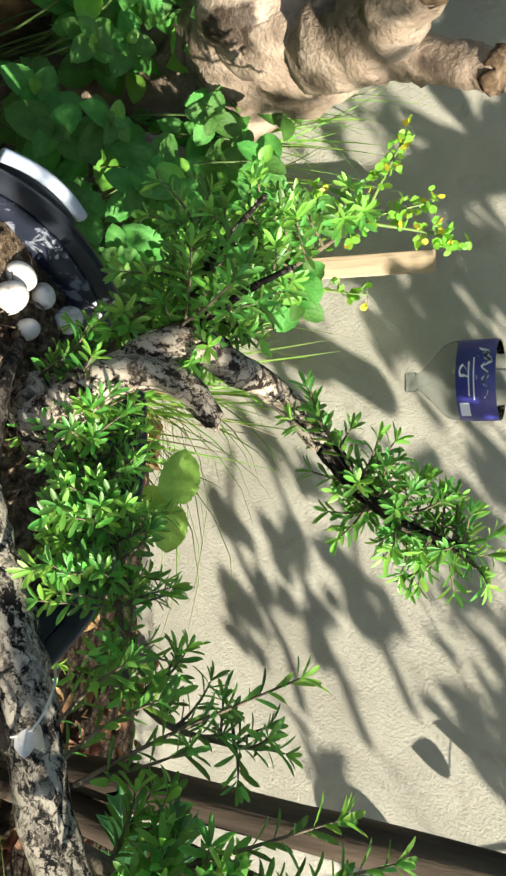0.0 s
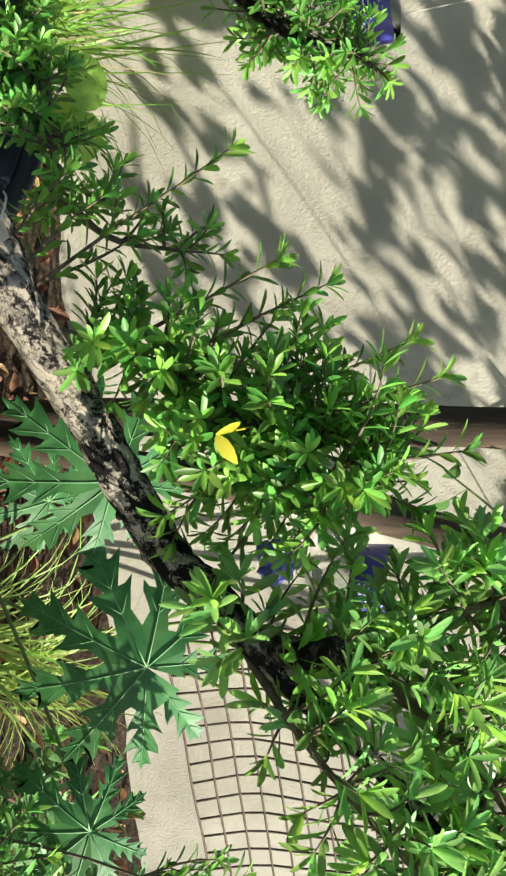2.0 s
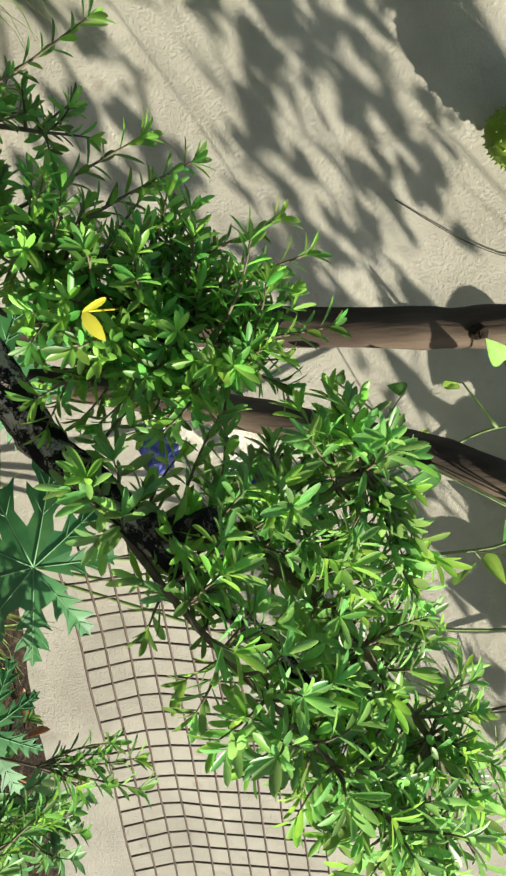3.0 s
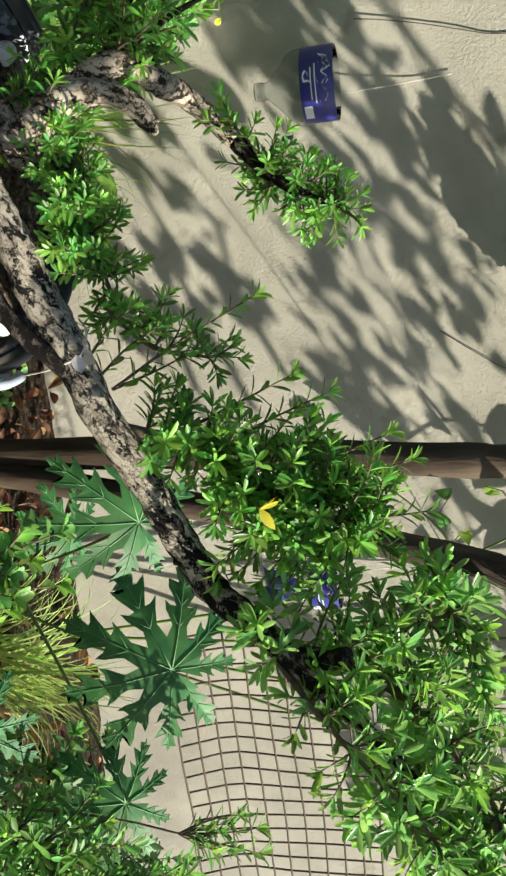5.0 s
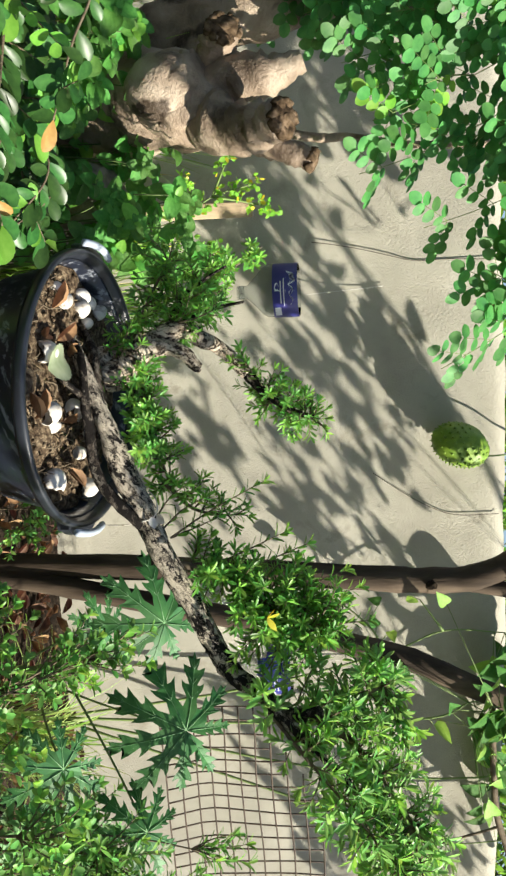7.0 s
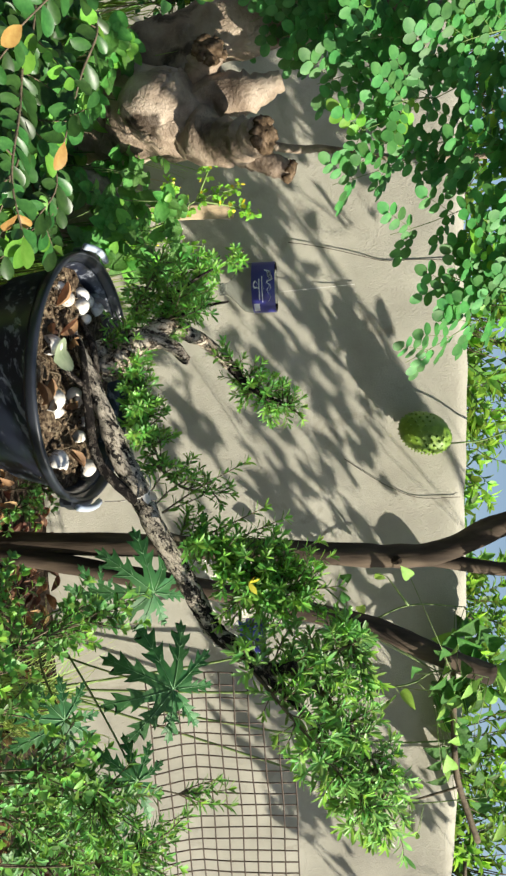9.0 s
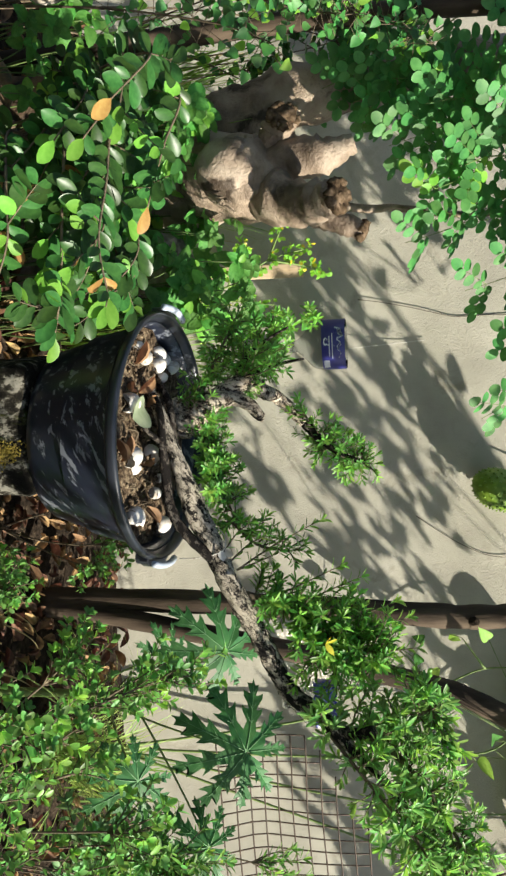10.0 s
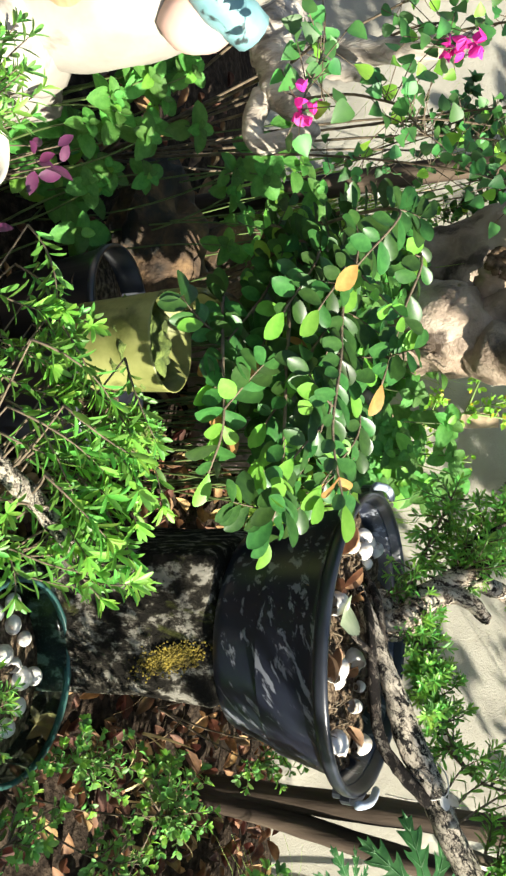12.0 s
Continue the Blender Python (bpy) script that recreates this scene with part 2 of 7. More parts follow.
WHITE_POT = material("white_glaze", ((0.40, 0.355, 0.29), (0.54, 0.49, 0.42)), scale=9.0, rough=0.5, bump=0.2)
BRACT = leaf_material("magenta_bract", (0.62, 0.02, 0.22), (0.85, 0.06, 0.42), 0.25, 0.55, 0.35)
PURPLE = leaf_material("purple_leaf", (0.06, 0.012, 0.040), (0.14, 0.03, 0.085), 0.3, 0.5, 0.15)
FRUIT_SKIN = material("green_fruit_skin", ((0.10, 0.20, 0.018), (0.22, 0.34, 0.035)), scale=40.0, rough=0.5, bump=0.2)
L_BONSAI = leaf_material("narrow_leaf_green", (0.064, 0.205, 0.036), (0.150, 0.350, 0.064), 0.45, 0.42, 0.44)
L_PALE_NARROW = leaf_material("narrow_leaf_sage", (0.098, 0.250, 0.064), (0.205, 0.40, 0.108), 0.45, 0.38, 0.42)
L_YOUNG = leaf_material("young_leaf_green", (0.14, 0.35, 0.045), (0.25, 0.47, 0.08), 0.3, 0.42, 0.35)
L_GLOSSY = leaf_material("glossy_leaf_green", (0.019, 0.062, 0.014), (0.050, 0.130, 0.028), 0.35, 0.36, 0.22, per_object=0.45, spec=0.3)
L_GLOSSY_YOUNG = leaf_material("fresh_leaf_green", (0.11, 0.31, 0.03), (0.19, 0.41, 0.06), 0.3, 0.48, 0.35, per_object=0.25)
L_ORANGE = leaf_material("orange_leaf", (0.36, 0.18, 0.05), (0.48, 0.32, 0.10), 0.3, 0.4, 0.3, per_object=0.25)
L_CREEPER = leaf_material("creeper_leaf_green", (0.032, 0.105, 0.020), (0.080, 0.205, 0.040), 0.35, 0.6, 0.3, per_object=0.35, spec=0.15)
L_OREGANO = leaf_material("soft_leaf_green", (0.045, 0.170, 0.024), (0.105, 0.280, 0.048), 0.35, 0.62, 0.3, per_object=0.35)
L_MORINGA = leaf_material("leaflet_green", (0.036, 0.165, 0.036), (0.100, 0.295, 0.070), 0.3, 0.55, 0.35)
L_LIME = leaf_material("lime_leaflet", (0.13, 0.36, 0.03), (0.24, 0.48, 0.06), 0.3, 0.5, 0.4)
L_YELLOW = leaf_material("yellow_leaf", (0.55, 0.48, 0.03), (0.68, 0.60, 0.06), 0.2, 0.5, 0.35)
L_PAPAYA = leaf_material("papaya_green", (0.019, 0.105, 0.026), (0.052, 0.185, 0.045), 0.25, 0.55, 0.2, scale=30.0)
CUT_WOOD = material("dark_sawn_end", ((0.025, 0.016, 0.010), (0.09, 0.06, 0.035), (0.17, 0.12, 0.08)), scale=60.0, rough=0.9, bump=1.0, bump_scale=90.0, spec=0.1)
L_BOUGAIN = leaf_material("vine_leaf_green", (0.028, 0.12, 0.03), (0.08, 0.24, 0.05), 0.4, 0.5, 0.3)
L_PALE = leaf_material("bleached_leaf", (0.26, 0.33, 0.19), (0.40, 0.45, 0.30), 0.2, 0.6, 0.25)
L_TUFT = leaf_material("pale_tuft_grass", (0.17, 0.31, 0.06), (0.38, 0.49, 0.16), 0.3, 0.5, 0.35)
L_FRESH_BROAD = leaf_material("broad_leaf_lime", (0.20, 0.42, 0.06), (0.30, 0.52, 0.10), 0.2, 0.6, 0.3, per_object=0.12)
L_DUSTY = leaf_material("dusty_leaf_green", (0.085, 0.215, 0.075), (0.20, 0.36, 0.145), 0.4, 0.55, 0.25)
L_VEIN = material("leaf_vein", ((0.11, 0.26, 0.10), (0.17, 0.33, 0.15)), scale=30.0, rough=0.5, bump=0.0)
L_SMALL = leaf_material("shrub_leaf_green", (0.065, 0.20, 0.038), (0.17, 0.36, 0.08), 0.45, 0.5, 0.30)
L_GRASS = leaf_material("grass_green", (0.09, 0.25, 0.025), (0.27, 0.42, 0.09), 0.4, 0.45, 0.3)
L_STRAW = leaf_material("dry_grass", (0.34, 0.27, 0.12), (0.48, 0.40, 0.20), 0.3, 0.7, 0.2)
L_FAR = leaf_material("far_leaf_green", (0.05, 0.15, 0.02), (0.16, 0.30, 0.04), 0.45, 0.5, 0.4)
L_DRY = leaf_material("dry_leaf_brown", (0.078, 0.035, 0.017), (0.31, 0.170, 0.08), 0.6, 0.75, 0.12)


# ---- shape tools ----
class Shape:
    """Gathers vertices and faces of one mesh; leaves are stored as poses and laid in at the end."""

    def __init__(self):
        self.v, self.f, self.m, self.count, self.leaves = [], [], [], 0, {}

    def add(self, verts, faces, slot=0):
        self.v.append(np.asarray(verts, float))
        self.f += [tuple(i + self.count for i in f) for f in faces]
        self.m += [slot] * len(faces)
        self.count += len(verts)

    def leaf(self, kind, place, along, normal, size, slot=0):
        a = Vector(along).normalized()
        x = a.cross(Vector(normal))
        if x.length < 1e-4:
            x = a.orthogonal()
        x.normalize()
        nrm = x.cross(a)
        self.leaves.setdefault((kind, slot), []).append(
            ((x.x * size, a.x * size, nrm.x * size), (x.y * size, a.y * size, nrm.y * size), (x.z * size, a.z * size, nrm.z * size), tuple(place)))

    def tube(self, path, radii, seg=8, slot=0, rough=0.0, cap=True, seed=0.0):
        path = [Vector(p) for p in path]
        rings, ref = [], None
        for i, p in enumerate(path):
            d = (path[min(i + 1, len(path) - 1)] - path[max(i - 1, 0)])
            d = d.normalized() if d.length > 1e-9 else Vector((0, 0, 1))
            if ref is None:
                ref = d.orthogonal().normalized()
            ref = (ref - d * ref.dot(d))
            ref = ref.normalized() if ref.length > 1e-6 else d.orthogonal().normalized()
            side = d.cross(ref)
            r = radii[i] if hasattr(radii, "__len__") else radii
            for k in range(seg):
                a = 2 * math.pi * k / seg
                q = p + (ref * math.cos(a) + side * math.sin(a)) * r
                if rough:
                    w = noise.noise(q * (0.9 / max(r, 0.004)) + Vector((seed, 0, 0))) + 0.5 * noise.noise(q * (2.3 / max(r, 0.004)))
                    q = p + (q - p) * (1 + rough * w)
                rings.append(q)
        n = len(path)
        faces = [(i * seg + k, i * seg + (k + 1) % seg, (i + 1) * seg + (k + 1) % seg, (i + 1) * seg + k) for i in range(n - 1) for k in range(seg)]
        if cap:
            faces += [tuple(range(seg))[::-1], tuple((n - 1) * seg + k for k in range(seg))]
        self.add(rings, faces, slot)

    def lathe(self, profile, centre=(0, 0, 0), seg=40, slot=0, close=False, wobble=0.0, start=0.0, sweep=2 * math.pi):
        c, full = Vector(centre), sweep > 6.28
        cols = seg if full else seg + 1
        verts = []
        for r, z in profile:
            for k in range(cols):
                a = start + sweep * k / seg
                w = 1 + wobble * noise.noise(Vector((math.cos(a) * 2, math.sin(a) * 2, z * 6)))
                verts.append((c.x + r * w * math.cos(a), c.y + r * w * math.sin(a), c.z + z))
        n = len(profile)
        faces = [(i * cols + k, i * cols + (k + 1) % cols, (i + 1) * cols + (k + 1) % cols, (i + 1) * cols + k)
                 for i in range(n - 1) for k in range(cols if full else seg)]
        if close:
            faces += [tuple(range(cols))[::-1], tuple((n - 1) * cols + k for k in range(cols))]
        self.add(verts, faces, slot)

    def box(self, lo, hi, slot=0, turn=None, bevel=0.004, lumps=0.0):
        bm = bmesh.new()
        bmesh.ops.create_cube(bm, size=1)
        size = [b - a for a, b in zip(lo, hi)]
        bmesh.ops.scale(bm, vec=size, verts=bm.verts)
        if bevel:
            bmesh.ops.bevel(bm, geom=list(bm.edges), offset=min(bevel, min(size) * 0.4), segments=2, affect="EDGES", profile=0.5)
        if lumps:
            bmesh.ops.subdivide_edges(bm, edges=list(bm.edges), cuts=3, use_grid_fill=True)
        mid = Vector([(a + b) / 2 for a, b in zip(lo, hi)])
        pts = []
        bm.verts.index_update()
        for v in bm.verts:
            q = v.co.copy()
            if turn:
                q = turn @ q
            q = q + mid
            if lumps:
                q = q + Vector((noise.noise(q * 7), noise.noise(q * 7 + Vector((9, 0, 0))), noise.noise(q * 7 + Vector((0, 9, 0))))) * lumps
            pts.append(q)
        faces = [tuple(v.index for v in f.verts) for f in bm.faces]
        bm.free()
        self.add(pts, faces, slot)

    def lump(self, centre, radii, slot=0, rough=0.15, freq=1.6, sub=3, turn=None, seed=0.0):
        bm = bmesh.new()
        bmesh.ops.create_icosphere(bm, subdivisions=sub, radius=1)
        bm.verts.index_update()
        pts = []
        for v in bm.verts:
            k = 1 + rough * (noise.noise(v.co * freq + Vector((seed, 0, 0))) + 0.5 * noise.noise(v.co * freq * 2.7 + Vector((seed, 3, 0))))
            q = Vector((v.co.x * radii[0], v.co.y * radii[1], v.co.z * radii[2])) * k
            if turn:
                q = turn @ q
            pts.append(q + Vector(centre))
        faces = [tuple(v.index for v in f.verts) for f in bm.faces]
        bm.free()
        self.add(pts, faces, slot)

    def mesh(self, name, materials, origin=(0, 0, 0), smooth=True):
        verts, faces, slots, count = list(self.v), list(self.f), list(self.m), self.count
        for (kind, slot), poses in self.leaves.items():
            tv, tf = LEAVES[kind]
            mats = np.array([p[:3] for p in poses])
            at = np.array([p[3] for p in poses])
            allv = np.einsum("nij,vj->nvi", mats, tv) + at[:, None, :]
            verts.append(allv.reshape(-1, 3))
            k = len(tv)
            for i in range(len(poses)):
                base = count + i * k
                faces += [tuple(base + j for j in f) for f in tf]
            slots += [slot] * (len(tf) * len(poses))
            count += k * len(poses)
        me = bpy.data.meshes.new(name)
        me.from_pydata((np.concatenate(verts) - np.array(origin)).tolist(), [], faces)
        for m in materials if isinstance(materials, (list, tuple)) else [materials]:
            me.materials.append(m)
        me.polygons.foreach_set("material_index", slots)
        me.polygons.foreach_set("use_smooth", [smooth] * len(faces))
        me.update()
        return me


def leaf_shape(width, stations, fold=0.12, curl=0.12, teeth=0):
    """One unit-long leaf along +y: a midrib and two edges, folded at the midrib and drooping to its tip. stations: (place, half width) pairs."""
    verts, faces = [], []
    for s, w in stations:
        z = -curl * s * s
        verts += [(-w * width, s, z + fold * w * width * 2), (0, s, z), (w * width, s, z + fold * w * width * 2)]
    for i in range(len(stations) - 1):
        a, b = 3 * i, 3 * (i + 1)
        faces += [(a, a + 1, b + 1, b), (a + 1, a + 2, b + 2, b + 1)]
    return np.array(verts), faces


OVAL = ((0, 0.02), (0.12, 0.28), (0.35, 0.5), (0.62, 0.47), (0.85, 0.26), (1, 0.015))
LANCE = ((0, 0.06), (0.22, 0.32), (0.50, 0.48), (0.72, 0.5), (0.90, 0.34), (1, 0.07))
OBOVATE = ((0, 0.04), (0.12, 0.18), (0.30, 0.38), (0.52, 0.5), (0.72, 0.5), (0.88, 0.36), (0.96, 0.20), (1, 0.06))
ROUND = ((0, 0.05), (0.06, 0.30), (0.10, 0.33), (0.17, 0.42), (0.21, 0.41), (0.28, 0.49), (0.32, 0.465), (0.40, 0.52), (0.44, 0.485), (0.53, 0.51), (0.57, 0.465), (0.66, 0.465), (0.70, 0.41), (0.78, 0.385), (0.82, 0.32), (0.89, 0.27), (0.93, 0.17), (1, 0.03))
DISC = ((0, 0.06), (0.10, 0.33), (0.28, 0.49), (0.55, 0.51), (0.78, 0.42), (0.92, 0.25), (1, 0.06))
HEART = ((0, 0.10), (0.06, 0.40), (0.2, 0.50), (0.42, 0.47), (0.66, 0.32), (0.85, 0.15), (1, 0.01))
LEAVES = {
    "narrow": leaf_shape(0.245, LANCE, 0.2, 0.10),
    "oval": leaf_shape(0.52, OVAL, 0.15, 0.10),
    "obovate": leaf_shape(0.52, OBOVATE, 0.16, 0.14),
    "long": leaf_shape(0.42, OVAL, 0.2, 0.18),
    "round": leaf_shape(0.74, ROUND, 0.22, 0.20),
    "leaflet": leaf_shape(0.78, DISC, 0.06, 0.06),
    "heart": leaf_shape(0.90, HEART, 0.15, 0.12),
    "broad": leaf_shape(0.66, ((0, 0.04), (0.04, 0.26), (0.12, 0.43), (0.25, 0.51), (0.42, 0.49), (0.60, 0.39), (0.78, 0.24), (0.91, 0.10), (1, 0.01)), 0.22, 0.16),
    "dry": leaf_shape(0.42, OVAL, 0.9, -0.35),
    "bract": leaf_shape(0.75, OVAL, 0.25, -0.25),
}


def thing(name, label, category, at=(0, 0, 0), group="", kind=""):
    ob = new(name)
    ob.location, ob.empty_display_size = at, 0.05
    return tagged(ob, label, category, group, kind)


def origin_of(ob):
    o = Vector((0, 0, 0))
    while ob:
        o += ob.location
        ob = ob.parent
    return o


def part(name, shape, mats, parent, label="", smooth=True):
    ob = new(name, shape.mesh(name, mats, origin_of(parent), smooth))
    ob.parent = parent
    return tagged(ob, label)


def single(name, shape, mats, label, category, group="", kind="", smooth=True):
    return tagged(new(name, shape.mesh(name, mats, (0, 0, 0), smooth)), label, category, group, kind)


def leaf_part(name, me, parent, place, along, normal, size):
    a = Vector(along).normalized()
    x = a.cross(Vector(normal))
    x = x.normalized() if x.length > 1e-4 else a.orthogonal().normalized()
    nrm = x.cross(a)
    ob = new(name, me)
    ob.parent = parent
    p = Vector(place) - origin_of(parent)
    ob.matrix_basis = Matrix(((x.x * size, a.x * size, nrm.x * size, p.x), (x.y * size, a.y * size, nrm.y * size, p.y), (x.z * size, a.z * size, nrm.z * size, p.z), (0, 0, 0, 1)))
    return ob


def smooth_path(points, steps=6):
    """A Catmull-Rom line through the points."""
    p = [Vector(q) for q in points]
    p = [2 * p[0] - p[1]] + p + [2 * p[-1] - p[-2]]
    out = []
    for i in range(1, len(p) - 2):
        for s in range(steps):
            t = s / steps
            out.append(0.5 * (2 * p[i] + (p[i + 1] - p[i - 1]) * t + (2 * p[i - 1] - 5 * p[i] + 4 * p[i + 1] - p[i + 2]) * t * t
                              + (3 * p[i] - p[i - 1] - 3 * p[i + 1] + p[i + 2]) * t ** 3))
    return out + [p[-2]]


def graded(a, b, n, power=1.0):
    return [a + (b - a) * (i / (n - 1)) ** power for i in range(n)]


def any_way(r):
    while True:
        v = Vector((r.uniform(-1, 1), r.uniform(-1, 1), r.uniform(-1, 1)))
        if 0.05 < v.length < 1:
            return v.normalized()


def in_ball(r, c, rad):
    w = any_way(r) * r.random() ** 0.4
    return Vector((c[0] + w.x * rad[0], c[1] + w.y * rad[1], c[2] + w.z * rad[2]))


def spray(r, leaves, twigs, path, kind, size, gap, lean=50, first=0.35, slot=0, young=None, twig=0.0012, tuft=5):
    """Leaves in a spiral along the outer part of a twig, with a tuft at its tip."""
    n = len(path)
    twigs.tube(path, graded(twig * 1.6, twig * 0.6, n), 5)
    turn, run = r.random() * 6.28, 0.0
    total = sum((path[i + 1] - path[i]).length for i in range(n - 1))
    want, done = total * first, 0.0
    for i in range(n - 1):
        seg = path[i + 1] - path[i]
        d = seg.normalized()
        a, b = d.orthogonal().normalized(), None
        b = d.cross(a)
        while want <= done + seg.length:
            p = path[i] + d * (want - done)
            turn += 2.4 + r.uniform(-0.3, 0.3)
            out = a * math.cos(turn) + b * math.sin(turn)
            al = radians(lean + r.uniform(-14, 14))
            way = d * math.cos(al) + out * math.sin(al)
            up = d * 0.7 - out * 0.3 + Vector((0, 0, 0.6)) + any_way(r) * 0.3
            tip = want > total * 0.82
            leaves.leaf(kind, p, way, up, size * r.uniform(0.75, 1.15), (1 if (young and tip and r.random() < young) else slot))
            want += gap * r.uniform(0.7, 1.3)
        done += seg.length
    d = (path[-1] - path[-2]).normalized()
    a = d.orthogonal().normalized()
    b = d.cross(a)
    is_young = young and r.random() < young
    for k in range(tuft):
        t = k * 6.28 / tuft + r.random()
        way = d * 0.75 + (a * math.cos(t) + b * math.sin(t)) * 0.6
        leaves.leaf(kind, path[-1], way, d + Vector((0, 0, 0.4)), size * r.uniform(0.7, 1.0), 1 if is_young else slot)


def near_on(path, p):
    return min(range(len(path)), key=lambda i: (path[i] - p).length)


def twig_to(r, start, end, sag=0.25, steps=7):
    mid = (start + end) / 2 + any_way(r) * (end - start).length * 0.15 + Vector((0, 0, -sag * (end - start).length * 0.3))
    return [start.lerp(mid, t).lerp(mid.lerp(end, t), t) for t in (i / (steps - 1) for i in range(steps))]


# ---- ground and wall ----
def ground_z(x, y):
    k = min(max((y - 0.2) / 1.3, 0.0), 1.0)
    return 0.10 + 0.17 * k * k * (3 - 2 * k)


def wall_y(x):
    return 1.754 - 0.0722 * (x - 0.215)


def build_ground():
    xs = [-60, -25, -10, -5, -3, -2.2] + [-1.8 + 0.05 * i for i in range(89)] + [3, 4, 6, 10, 25, 60]
    ys = [-60, -25, -10, -5, -3, -2] + [-1.5 + 0.05 * i for i in range(73)] + [2.6, 3.2, 4.5, 7, 12, 25, 60]
    s = Shape()
    verts = [(x, y, ground_z(x, y) + (0.025 * noise.noise(Vector((x * 3, y * 3, 0))) + 0.012 * noise.noise(Vector((x * 11, y * 11, 4))) if abs(x) < 4 else 0)) for y in ys for x in xs]
    w = len(xs)
    s.add(verts, [(j * w + i, j * w + i + 1, (j + 1) * w + i + 1, (j + 1) * w + i) for j in range(len(ys) - 1) for i in range(w - 1)])
    single("ground", s, SOIL, "dark garden soil strewn with dead leaves", "ground", kind="structure")


def build_wall():
    s = Shape()
    n, rows, lo, hi = 150, 46, -2.6, 3.8
    def point(i, j, back):
        x = lo + (hi - lo) * i / n
        top = 1.762 + 0.010 * noise.noise(Vector((x * 2.2, 0, 0))) + 0.006 * noise.noise(Vector((x * 9, 2, 0))) - (0.05 * max(x - 1.0, 0))
        z = 0.0 + top * j / rows
        y = wall_y(x) + (0.12 if back else 0.006 * noise.noise(Vector((x * 3, z * 3, 0))) + 0.004 * noise.noise(Vector((x * 9, z * 9, 5))))
        if j == rows and not back:
            y += 0.012
        return (x, y, z)
    front = [point(i, j, False) for j in range(rows + 1) for i in range(n + 1)]
    back = [point(i, rows, True) for i in range(n + 1)] + [point(i, 0, True) for i in range(n + 1)]
    w = n + 1
    faces = [(j * w + i, j * w + i + 1, (j + 1) * w + i + 1, (j + 1) * w + i) for j in range(rows) for i in range(n)]
    k = len(front)
    faces += [(rows * w + i, rows * w + i + 1, k + i + 1, k + i) for i in range(n)]
    faces += [(k + i, k + i + 1, k + w + i + 1, k + w + i) for i in range(n)]
    s.add(front + back, faces)
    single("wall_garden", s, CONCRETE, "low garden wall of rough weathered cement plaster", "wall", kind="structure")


build_ground()
build_wall()


# ---- the pot with the cascading bonsai ----
POT_AT = Vector((0.001, 0.574, 0.829))          # middle of the rim
POT_R, POT_H = 0.252, 0.222
POT_TILT = Matrix.Translation(POT_AT) @ Matrix.Rotation(radians(5.4), 4, "X") @ Matrix.Rotation(radians(1.8), 4, "Y")


def on_soil(x, y, up=0.0):
    """A point so far above the pot's tilted soil."""
    return (x, y, POT_AT.z - 0.046 + up + 0.0945 * (y - POT_AT.y) - 0.032 * (x - POT_AT.x))


def tilted(s):
    s.v = [np.array([POT_TILT @ Vector(q) for q in v]) for v in s.v]
    return s


